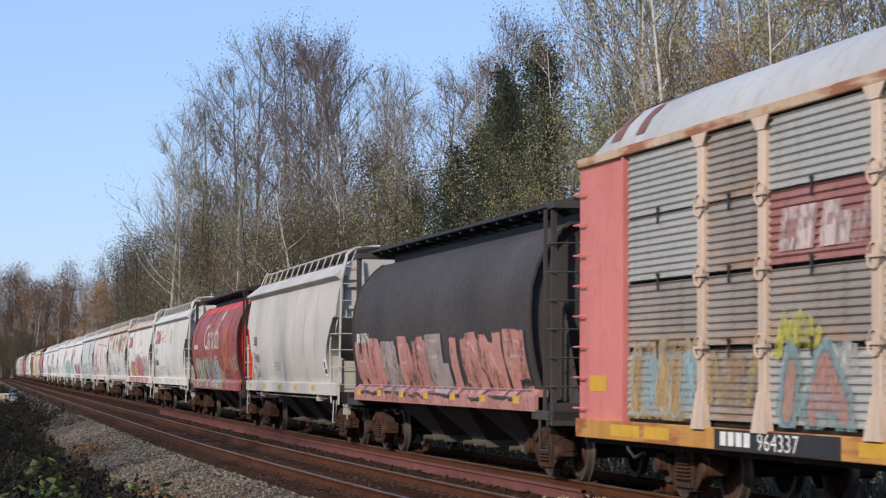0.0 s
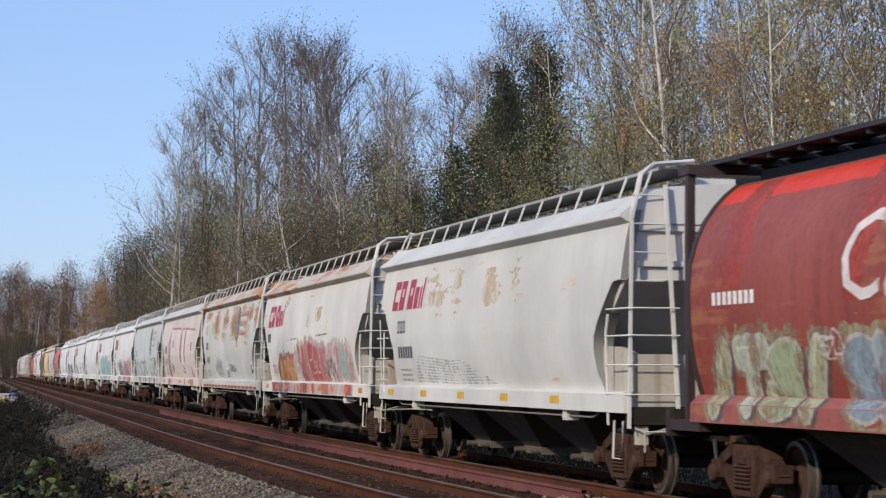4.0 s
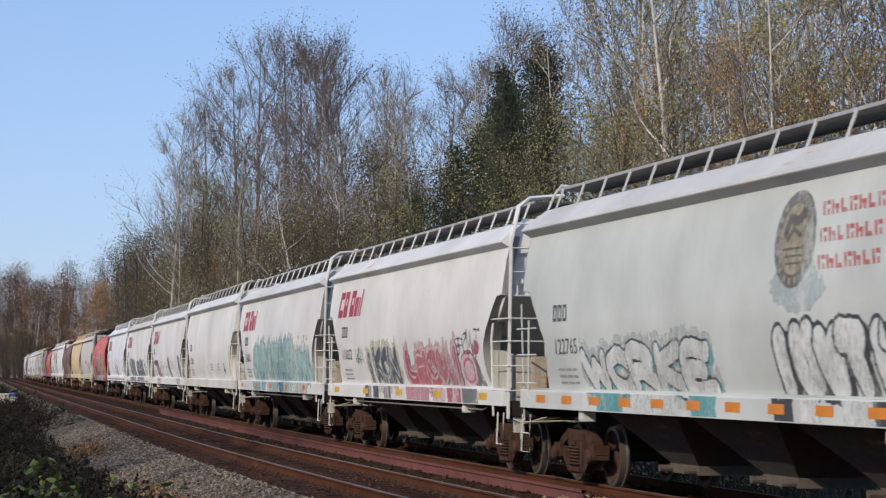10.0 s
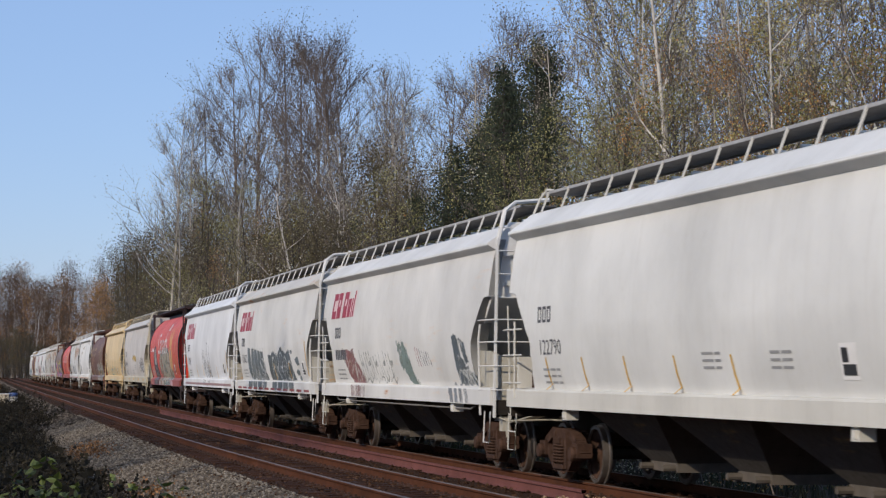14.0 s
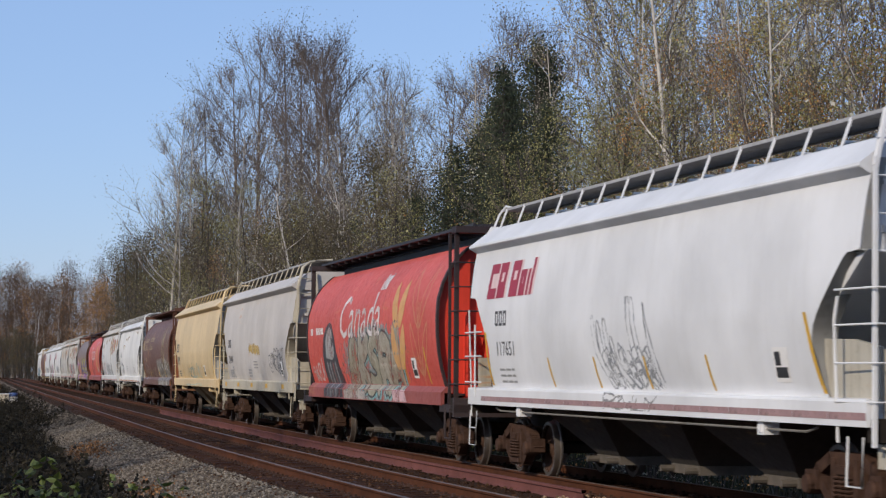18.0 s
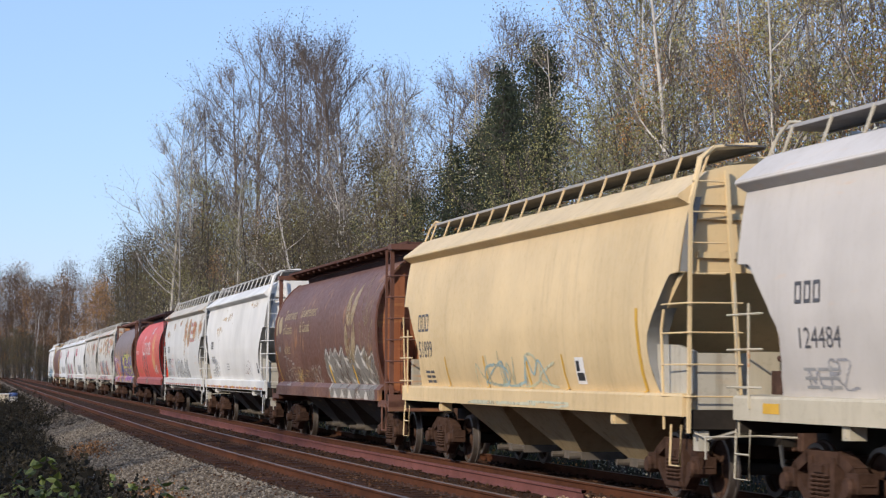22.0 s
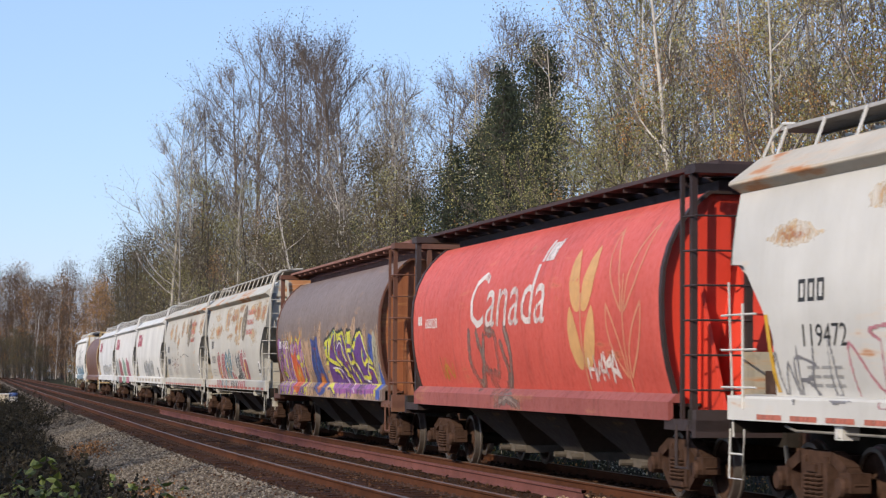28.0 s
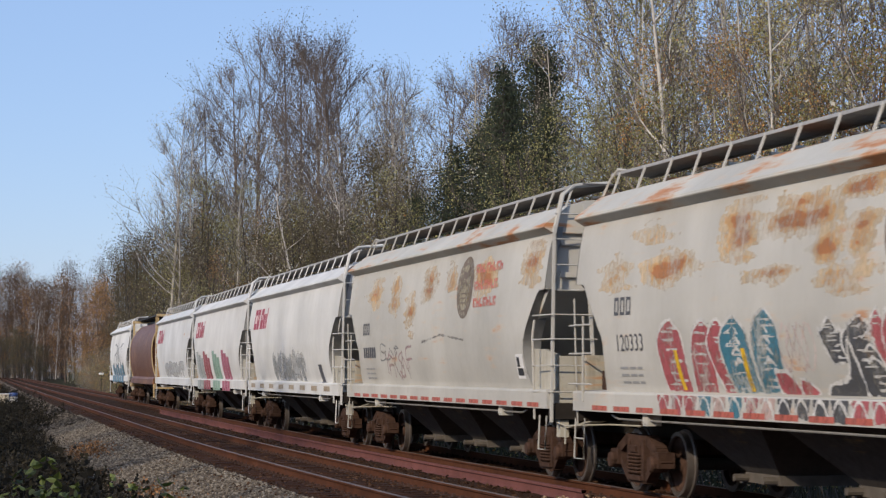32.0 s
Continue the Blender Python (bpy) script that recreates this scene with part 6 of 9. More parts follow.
    for x, h in ((0.55, 0.6), (1.3, 0.68), (2.1, 0.72), (2.9, 0.6)):
        g.stroke(rounded([(x - 0.1, 1.6), (x, 1.5 + h), (x + 0.4, 1.5 + h * 0.9), (x + 0.35, 1.85), (x + 0.1, 1.85), (x + 0.6, 1.55)]), 0.045, chalk, 0.2)
    g.stroke(rounded([(3.3, 1.55), (3.9, 1.5), (4.4, 1.8), (3.9, 2.0), (3.4, 1.8)]), 0.05, chalk, 0.2)
    for k in range(9):
        x = -4.9 + 1.1 * k
        if k != 4:
            g.poly(rounded([(x, 1.44), (x + 0.05, 1.25), (x + 0.5, 1.17), (x + 0.95, 1.25), (x + 1.0, 1.44)]), slate, 0.15)
            g.stroke(rounded([(x, 1.43), (x + 0.1, 1.25), (x + 0.5, 1.18), (x + 0.9, 1.25), (x + 1.0, 1.43)]), 0.035, chalk, 0.25)
    g.poly([(4.9, 2.05), (5.5, 2.12), (5.75, 1.9), (5.3, 1.88)], slate, 0.1)
    g.blob(5.35, 1.7, 0.3, 0.08, slate, 0.1)
    g.blob(5.6, 1.55, 0.2, 0.06, slate, 0.1)
    g.blob(4.3, 2.25, 0.2, 0.05, slate, 0.1)
    g.scrawl(3.3, 4.6, 2.62, 2.66, 6, (0.2, 0.2, 0.2), 0.04)
    g.build()
    stripes(c, H, (0.9, 3.9), 1.5, 1.95, YELLOW_PAINT, 0.09, -0.2)
    stripes(c, H, (7.1,), 1.5, 2.5, YELLOW_PAINT, 0.1, -0.3)
    placard(c, H, 6.2, 1.6)
    reflectors(c, H, spray((0.25, 0.05, 0.05)), 1.3, 0.9, 1.07, 1.13)
    TRAIN.append(c)
    c = hopper("bright white covered hopper with a thin scribbled tag", white(14, 0.0, 0.25, (0.68, 0.685, 0.7)), rod=GRIMY_ROD, low=0.09)
    rail_logo(c, H, -7.25, 2.97, 1.28)
    number(c, H, "117651", -6.6, 2.0)
    g = Mural(c, H, -1.6, 3.0, 1.2, 2.8, 35)
    for k, (x, h) in enumerate(((-1.1, 2.5), (-0.85, 2.42), (-0.55, 2.45), (-0.25, 2.2), (0.1, 2.1), (0.5, 2.75), (0.7, 2.7), (0.95, 2.05))):
        foot = x + 0.75 - 0.1 * (k % 3)
        g.stroke(rounded([(foot, 1.5), (x + 0.15, (1.5 + h) / 2), (x, h), (x + 0.13, h - 0.02), (x + 0.36, (1.5 + h) / 2), (foot + 0.28, 1.52)]), 0.028, (0.3, 0.31, 0.33), 0.45, 0.02)
        for q in range(3):
            z = 1.55 + 0.16 * q + 0.05 * (k % 2)
            m = foot - (z - 1.5) * 0.6
            g.stroke(rounded([(m - 0.1, z + 0.1), (m + 0.05, z + 0.16), (m + 0.2, z), (m + 0.08, z - 0.06)], 4), 0.03, (0.26, 0.27, 0.29), 0.5, 0.02)
    g.stroke([(1.9, 1.6), (1.25, 2.65), (1.6, 1.6)], 0.04, (0.25, 0.26, 0.28), 0.3)
    g.scrawl(-0.6, 1.8, 1.2, 1.42, 11, (0.3, 0.3, 0.3), 0.035, 0.4)
    g.build()
    stripes(c, H, (-3.4, -1.0, 1.3, 3.75), 1.5, 1.95, YELLOW_PAINT, 0.07, -0.15)
    stripes(c, H, (7.2,), 1.5, 2.4, YELLOW_PAINT, 0.09, -0.3)
    placard(c, H, 5.9, 1.62)
    stripes(c, H, (-7.2,), 1.5, 2.4, YELLOW_PAINT, 0.1, -0.1)
    reflectors(c, H, spray((0.32, 0.2, 0.2)), 1.01, 1.0, 1.1, 1.18)
    TRAIN.append(c)
    # 15 to 19
    c = drum("bright red cylindrical hopper with white wordmark, wheat emblem and grey graffiti", red_body, red_end, dark_frame, dark_top, red_sill)
    wordmark(c, -3.1, 2.5, spray((0.7, 0.64, 0.62), 0.2))
    wheat(c, 3.9, 2.6)
    bars(c, drum_at, -7.1, 2.62, 1, [0.12] * 2, WHITE_PAINT, 0.17)
    bars(c, drum_at, -6.3, 2.62, 1, [0.12] * 6, WHITE_PAINT, 0.17)
    g = Mural(c, drum_at, -7.4, 4.8, 1.1, 3.0, 36)
    g.poly(rounded([(-5.4, 1.12), (-5.45, 2.2), (-5.0, 2.7), (-4.3, 2.9), (-3.8, 2.6), (-3.5, 2.1), (-2.75, 1.12)]), (0.06, 0.062, 0.068), 0.1)
    g.poly(rounded([(-5.0, 2.05), (-4.9, 2.55), (-4.3, 2.78), (-3.95, 2.45), (-3.9, 2.1), (-4.4, 2.0)]), (0.36, 0.36, 0.35), 0.15)
    g.blob(-4.1, 2.42, 0.14, 0.11, (0.07, 0.07, 0.07), 0.1)
    for k in range(4):
        g.stroke([(-4.9 + 0.4 * k, 1.2), (-4.95 + 0.36 * k, 1.9)], 0.13, (0.3, 0.3, 0.3), 0.3)
    khaki = (0.33, 0.31, 0.235)
    g.blob(0.6, 1.9, 3.4, 0.75, (0.44, 0.25, 0.23), 0.6, 0.5)
    g.word("BKSRA", -2.2, 3.9, 1.22, 2.66, [khaki, (0.37, 0.34, 0.27)], (0.045, 0.05, 0.05), 0.42, 0.05, (0.28, 0.42, 0.42), 0.3, 0.15, (0.46, 0.43, 0.36), (0.2, 0.38, 0.38))
    g.poly([(3.2, 1.12), (4.6, 1.12), (4.3, 1.36), (3.0, 1.36)], (0.6, 0.4, 0.42), 0.3)
    g.poly([(-2.6, 1.12), (0.0, 1.12), (0.0, 1.3), (-2.7, 1.3)], (0.46, 0.42, 0.38), 0.4)
    g.scrawl(-6.9, -5.6, 1.5, 1.95, 10, (0.58, 0.46, 0.44), 0.07)
    g.scrawl(-7.2, -6.8, 1.6, 1.85, 5, (0.58, 0.46, 0.44), 0.06)
    g.build()
    stripes(c, drum_at, (4.3, 6.4), 1.5, 2.2, YELLOW_PAINT, 0.08, -0.12)
    placard(c, drum_at, 5.0, 1.6)
    TRAIN.append(c)
    c = hopper("grey-beige covered hopper, lightly streaked, with yellow-stained end", white(16, 0.05, 0.5, (0.53, 0.495, 0.465)), trim=car_paint("yellow-stained beige paint", (0.5, 0.45, 0.35), 0.25, 0.5, 83), rod=None)
    number(c, H, "124484")
    bars(c, H, 0.0, 2.0, 3, [0.6, 0.3], FAINT_PRINT, 0.035)
    bars(c, H, -1.5, 1.75, 3, [0.4, 0.3], FAINT_PRINT, 0.035)
    g = Mural(c, H, -7.0, 8.0, 1.5, 2.75, 39)
    ink = (0.13, 0.13, 0.14)
    g.scrawl(3.7, 6.7, 1.75, 2.25, 23, ink, 0.03, 0.2, 0.1)
    g.scrawl(3.9, 6.6, 1.7, 2.3, 17, ink, 0.03, 0.2, 0.3)
    g.scrawl(-6.4, -5.2, 1.55, 1.85, 9, (0.3, 0.3, 0.32), 0.04)
    g.stroke([(-0.9, 2.42), (0.0, 2.4), (1.5, 2.33)], 0.26, (0.62, 0.42, 0.1), 0.45, 0.08)
    g.build()
    placard(c, H, 5.9, 1.6)
    reflectors(c, H, YELLOW_PAINT, 3.5, 0.5)
    TRAIN.append(c)
    cream = car_paint("pale yellow paint", (0.66, 0.5, 0.28), 0.0, 0.3, 40, 0.5)
    c = hopper("pale yellow covered hopper with faint blue graffiti", cream, cream, cream, car_paint("grimy yellow funnels", (0.4, 0.3, 0.17), 0.2, 0.7, 41))
    owner_mark(c, H, -7.0, 2.5, GREY_PAINT, 3, 0.24, 0.33)
    lettering("car_number", c, H, "51899", -7.0, 2.0, 0.46, GREY_PAINT)
    bars(c, H, -6.6, 1.7, 3, [0.35, 0.3], GREY_PAINT)
    scribble(c, H, -2.5, 2.3, 1.45, 2.0, (0.5, 0.5, 0.36), 12, 42, 0.06)
    scribble(c, H, -1.9, 1.8, 1.5, 1.9, (0.32, 0.46, 0.48), 7, 45, 0.06)
    scribble(c, H, -3.0, 3.0, 1.1, 1.24, (0.52, 0.52, 0.4), 7, 43, 0.05)
    stripes(c, H, (-4.8, -1.9, 0.9, 3.0), 1.4, 2.0, YELLOW_PAINT, 0.08, -0.12)
    stripes(c, H, (6.75,), 1.4, 2.6, YELLOW_PAINT, 0.12, -0.1)
    placard(c, H, 3.6, 1.55)
    TRAIN.append(c)
    c = drum("brown cylindrical hopper with faded cream lettering and silver-white graffiti", brown, orange_end, rust_frame, plain("rusty roof walk", (0.1, 0.05, 0.04), 0.8))
    tan = plain("faded cream lettering", (0.42, 0.33, 0.2), 0.7, 0, 0.3)
    for text, x, z in (("Government", -6.0, 3.1), ("of Canada", -6.15, 2.72), ("Gouvernement", -3.15, 3.12), ("du Canada", -3.25, 2.74)):
        lettering("wordmark_letter", c, drum_at, text, x, z, 0.4, tan, 0.007, 0, 1.0, split=True)
    leaf = Shape()
    patch(leaf, drum_at, -7.4, -7.15, 2.72, 3.24, 0.007)
    oval(leaf, drum_at, -6.65, 2.98, 0.3, 0.24, 0.007)
    part("leaf_mark", leaf, tan, c)
    wheat(c, 4.4, 2.75, spray((0.36, 0.27, 0.155), 0.5), spray((0.36, 0.27, 0.155), 0.5))
    bars(c, drum_at, -6.9, 2.25, 1, [0.12] * 2, FAINT_PRINT, 0.15)
    lettering("car_number", c, drum_at, "603422", -5.9, 2.2, 0.27, tan, 0.007, 0, 1.3)
    stripes(c, drum_at, (-7.25,), 1.4, 2.3, YELLOW_PAINT, 0.07, -0.25)
    scribble(c, drum_at, -6.0, -4.4, 1.35, 2.05, (0.4, 0.36, 0.32), 9, 68, 0.035)
    scribble(c, drum_at, -3.9, -3.3, 1.4, 1.85, (0.55, 0.36, 0.1), 4, 69, 0.05)
    g = Mural(c, drum_at, -6.2, 7.5, 1.1, 2.45, 44)
    chalk, steel, shade = (0.54, 0.5, 0.45), (0.205, 0.185, 0.16), (0.12, 0.11, 0.1)
    top = [(0.75, 1.7), (0.7, 2.05), (1.0, 2.26), (1.35, 2.02), (1.65, 2.28), (1.95, 2.1), (2.3, 2.26), (2.8, 2.08), (3.2, 2.3), (3.5, 2.02), (4.0, 2.0), (4.5, 2.2), (4.9, 2.06), (5.3, 2.3), (5.7, 2.1), (6.2, 2.26), (6.5, 2.0), (7.1, 2.12)]
    g.poly(top + [(7.3, 1.12), (1.5, 1.12), (1.2, 1.45)], steel, 0.1)
    for x, z in ((1.0, 1.9), (2.2, 1.95), (3.3, 2.0), (4.6, 1.95), (5.6, 1.95), (6.3, 1.8)):
        g.poly([(x, z + 0.12), (x + 0.35, z - 0.12), (x + 0.75, z - 0.2), (x + 0.5, z - 0.05)], chalk, 0.2)
        g.poly([(x - 0.1, z - 0.15), (x + 0.25, z - 0.3), (x + 0.6, z - 0.65), (x + 0.3, z - 0.45)], shade, 0.1)
    for x in (1.9, 2.9, 3.9, 5.0, 6.0):
        g.poly([(x, 1.6), (x + 0.5, 1.42), (x + 0.9, 1.46), (x + 0.4, 1.54)], chalk, 0.25)
        g.poly([(x, 1.12), (x + 0.15, 1.32), (x + 0.6, 1.12)], chalk, 0.25)
    g.stroke([(1.5, 1.3), (1.0, 1.5)] + top + [(7.3, 1.6)], 0.05, chalk, 0.1)
    g.stroke([(x, z + 0.06) for x, z in top], 0.03, shade, 0.1)
    g.scrawl(-1.6, -0.2, 1.45, 1.85, 9, (0.4, 0.36, 0.32), 0.05)
    g.scrawl(-4.5, -2.2, 1.5, 1.75, 11, (0.36, 0.24, 0.12), 0.05)
    g.build()
    stripes(c, drum_at, (1.35, 4.6), 1.45, 1.88, spray((0.7, 0.42, 0.02)), 0.14, -0.2)
    scribble(c, drum_at, -6.5, -0.5, 1.45, 1.8, (0.28, 0.2, 0.15), 9, 63, 0.05)
    TRAIN.append(c)
    c = hopper("plain white covered hopper with an even clean side", white(19, 0.0, 0.3, (0.67, 0.66, 0.64)), rod=GRIMY_ROD)
    number(c, H, "118628", -6.3, 2.0)
    bars(c, H, -1.5, 1.95, 3, [0.4, 0.3], FAINT_PRINT, 0.035)
    placard(c, H)
    g = Mural(c, H, -6.0, 7.0, 1.48, 3.86, 46)
    g.rust([(-1.5, 3.5, 3.0, 0.35, 0.42), (-3.9, 3.1, 1.5, 0.5, 0.42), (5.5, 3.75, 2.0, 0.2, 0.5)])
    g.blob(-4.7, 1.85, 0.7, 0.3, (0.46, 0.465, 0.47), 0.85, 0.6)
    g.scrawl(3.4, 4.9, 1.6, 2.0, 8, (0.55, 0.42, 0.36), 0.04, 0.6)
    g.build()
    reflectors(c, H, YELLOW_PAINT, 2.0, 0.35, 1.05, 1.13, -7.75)
    reflectors(c, H, spray((0.36, 0.14, 0.08)), 1.0, 0.8, 1.05, 1.11)
    TRAIN.append(c)
    # 20 to 24
    c = hopper("grey covered hopper with rust on its roof and black tags", white(20, 0.1, 0.35, (0.57, 0.565, 0.55)), white(70, 0.4, 0.4, (0.5, 0.455, 0.39)), rod=GRIMY_ROD)
    number(c, H, "119472", -6.3, 2.02, 0.36, BLACK_PAINT)
    scribble(c, H, -7.0, -5.0, 1.4, 2.1, (0.2, 0.2, 0.22), 9, 47, 0.05)
    scribble(c, H, -5.0, -3.5, 1.4, 2.3, (0.5, 0.2, 0.24), 5, 48, 0.05)
    g = Mural(c, H, -7.4, 8.0, 1.48, 3.86, 49)
    g.rust([(-6.6, 3.3, 1.4, 0.25, 0.85), (-1.3, 3.7, 1.0, 0.2, 0.9), (1.45, 3.3, 1.0, 1.0, 0.98), (1.5, 2.4, 0.5, 0.9, 0.5), (5.2, 3.3, 1.6, 0.7, 0.98), (7.3, 3.45, 1.1, 0.75, 0.95), (-4.0, 3.6, 1.0, 0.3, 0.7)])
    g.word("MEALK", -2.6, 2.8, 1.5, 2.1, [(0.52, 0.525, 0.515)], (0.22, 0.23, 0.25), 0.14, 0.03, (0.47, 0.475, 0.47), -0.2, 0.45)
    g.build(0.003)
    crest(c, H, 2.97, 3.24, spray((0.5, 0.25, 0.1)), spray((0.45, 0.12, 0.08)))
    stripes(c, H, (-7.2,), 1.5, 2.4, YELLOW_PAINT, 0.1, -0.1)
    reflectors(c, H, spray((0.4, 0.12, 0.08)), 1.0, 0.75, 1.05, 1.11)
    TRAIN.append(c)
    c = drum("red cylindrical hopper with white country wordmark and wheat emblem", red_body, red_end, dark_frame, plain("dark rusty roof walk", (0.05, 0.03, 0.03), 0.75), red_sill)
    wordmark(c, -3.1, 2.5, spray((0.7, 0.64, 0.62), 0.2))
    wheat(c, 3.9, 2.6)
    bars(c, drum_at, -7.1, 2.62, 1, [0.12] * 2, WHITE_PAINT, 0.17)
    lettering("car_number", c, drum_at, "608028", -6.5, 2.55, 0.27, WHITE_PAINT, 0.007, 0, 1.25)
    g = Mural(c, drum_at, -3.6, 1.6, 1.1, 2.7, 50)
    murk = (0.17, 0.13, 0.115)
    for pts in ([(-3.0, 2.4), (-3.1, 1.9), (-2.6, 1.5), (-2.2, 1.9), (-2.5, 2.4)], [(-2.0, 2.3), (-2.1, 1.8), (-1.3, 1.7), (-1.2, 2.3), (-1.8, 2.45)], [(-1.9, 1.6), (-1.2, 1.3), (-0.6, 1.7), (-0.9, 2.2)], [(-1.3, 1.15), (-0.6, 1.3), (0.2, 1.15)], [(-0.6, 2.5), (-0.3, 2.0), (-0.7, 1.5)]):
        g.stroke(rounded(pts, 6), 0.2, murk, 0.55, 0.06)
        g.stroke(rounded(pts, 6), 0.05, (0.3, 0.22, 0.19), 0.4, 0.02)
    g.build()
    scribble(c, drum_at, -5.4, -4.6, 1.6, 2.0, (0.5, 0.22, 0.04), 3, 67, 0.07)
    scribble(c, drum_at, 4.1, 5.5, 1.6, 2.0, (0.66, 0.58, 0.55), 10, 51, 0.07)
    TRAIN.append(c)
    c = drum("grey-brown cylindrical hopper with purple and yellow graffiti", grape, orange_end, rust_frame, plain("brown roof walk", (0.26, 0.14, 0.12), 0.8))
    g = Mural(c, drum_at, -7.5, 7.55, 1.1, 3.1, 52, 0.02, 0.015)
    tan_mist, purple, violet, lemon, orange, blue, ink_violet = (0.52, 0.34, 0.22), (0.29, 0.115, 0.33), (0.13, 0.05, 0.23), (0.6, 0.58, 0.06), (0.58, 0.2, 0.03), (0.045, 0.07, 0.26), (0.06, 0.025, 0.09)
    for k in range(10):
        g.blob(-7.2 + 1.6 * k, 1.75, 1.4, 0.8 + 0.18 * math.sin(k * 2.1), tan_mist, 0.45, 0.4)
    for x, top in ((-6.6, 2.75), (-5.2, 2.8), (-3.3, 2.85), (-0.3, 2.95), (1.0, 2.75), (2.3, 2.85), (3.5, 2.85), (4.5, 2.95), (5.9, 2.8)):
        g.poly(rounded([(x - 0.35, 1.9), (x - 0.22, top - 0.2), (x, top), (x + 0.2, top - 0.15), (x + 0.3, 1.9)]), tan_mist, 0.4, 0.06)
    # spiky piece
    spikes = [(-7.45, 1.12), (-7.45, 2.3), (-7.0, 2.5), (-6.7, 2.3), (-6.4, 2.62), (-6.0, 2.35), (-5.7, 2.66), (-5.3, 2.35), (-4.9, 2.7), (-4.5, 2.4), (-4.2, 2.68), (-3.8, 2.5), (-3.45, 2.78), (-3.0, 2.1), (-2.6, 1.5), (-2.4, 1.12)]
    g.poly(spikes, orange, 0.15)
    g.poly([(x + 0.02, z - 0.05) for x, z in spikes[1:-1]] + [(-2.5, 1.12), (-7.4, 1.12)], lemon, 0.1)
    g.poly([(x + 0.06, z - 0.13) for x, z in spikes[1:-1]] + [(-2.7, 1.12), (-7.35, 1.12)], purple, 0.1)
    g.word("EMAHAC", -7.3, -2.8, 1.15, 2.5, [purple, (0.4, 0.19, 0.44)], (0.06, 0.03, 0.08), 0.27, 0.03, None, -0.25, 0.1, (0.5, 0.32, 0.52), lemon)
    for k in range(30):
        x, z = -7.3 + 0.155 * k, 1.75 + 0.35 * math.sin(k * 1.7)
        g.stroke([(x, z - 0.35), (x - 0.1, z + 0.1), (x + 0.04, z + 0.45)], 0.05, (lemon, ink_violet, orange)[k % 3], 0.1, 0.02)
    for k in range(22):
        g.blob(g.rng.uniform(-7.2, -2.8), g.rng.uniform(1.2, 2.2), 0.12, 0.07, lemon, 0.1)
    g.poly(rounded([(-4.9, 1.3), (-5.0, 1.9), (-5.2, 2.2), (-4.7, 2.15), (-4.3, 2.4), (-4.3, 2.05), (-3.75, 1.8), (-3.7, 1.3), (-4.3, 1.15)]), (0.56, 0.1, 0.03), 0.1)
    g.blob(-4.25, 1.65, 0.4, 0.22, orange, 0.1)
    g.blob(-4.2, 1.68, 0.16, 0.1, (0.62, 0.4, 0.1), 0.1)
    # plain blue shape between the pieces
    g.poly(rounded([(-1.5, 1.3), (-1.75, 1.9), (-1.6, 2.25), (-1.7, 2.55), (-1.2, 2.5), (-0.75, 2.62), (-0.55, 2.3), (-0.2, 1.9), (0.35, 1.3), (-0.5, 1.12)]), blue, 0.1)
    for k in range(5):
        g.stroke(rounded([(-1.25 + 0.2 * k, 2.15), (-1.3 + 0.24 * k, 1.8), (-1.15 + 0.26 * k, 1.45)], 5), 0.06, ((0.05, 0.16, 0.4), (0.09, 0.05, 0.26))[k % 2], 0.2, 0.04)
    g.blob(-0.55, 1.45, 0.45, 0.24, (0.3, 0.12, 0.12), 0.3)
    g.blob(-0.55, 1.45, 0.3, 0.16, orange, 0.2)
    g.stroke([(-1.3, 2.3), (-0.9, 2.28)], 0.06, (0.3, 0.08, 0.2), 0.1)
    # broad piece
    ink, pinkish, white_dot, aqua = (0.03, 0.03, 0.035), (0.32, 0.11, 0.32), (0.62, 0.58, 0.64), (0.06, 0.2, 0.26)
    broad = [(0.41, 1.90), (0.94, 2.06), (0.50, 2.09), (0.45, 2.43), (1.05, 2.52), (1.57, 2.64), (1.93, 2.72), (2.20, 2.61), (2.62, 2.63), (3.05, 2.65), (3.42, 2.43), (3.65, 2.64), (4.15, 2.65), (4.39, 2.31), (4.86, 2.59), (5.34, 2.64), (5.74, 2.48), (6.00, 2.18), (6.63, 1.93), (6.66, 1.75), (7.05, 1.47), (6.94, 1.19)]
    g.poly([(x - 0.06, z + 0.07) for x, z in broad], ink, 0.1, 0.05)
    g.poly(broad, lemon, 0.1)
    g.poly([(0.78, 1.88), (1.05, 2.05), (1.21, 2.26), (1.67, 2.55), (1.98, 2.63), (2.13, 2.44), (2.33, 2.54), (2.96, 2.58), (3.47, 2.25), (3.69, 2.37), (4.05, 2.34), (4.49, 2.20), (4.94, 2.50), (5.34, 2.57), (5.66, 2.42), (5.93, 2.15), (6.26, 2.00), (6.00, 1.83), (6.52, 1.76), (6.73, 1.47), (0.83, 1.47)], violet, 0.1)
    g.poly([(1.05, 1.45), (6.77, 1.45), (6.84, 1.23), (1.57, 1.22)], pinkish, 0.2, 0.04)
    for x, z in [(1.15, 1.64), (1.57, 1.58), (1.88, 1.30), (2.38, 1.34), (3.33, 1.33), (3.87, 1.33), (4.73, 1.37), (5.22, 1.35), (5.69, 1.37), (6.22, 1.55)]:
        g.stroke([(x, z + 0.12), (x + 0.06, z - 0.12)], 0.13, violet, 0.2, 0.04)
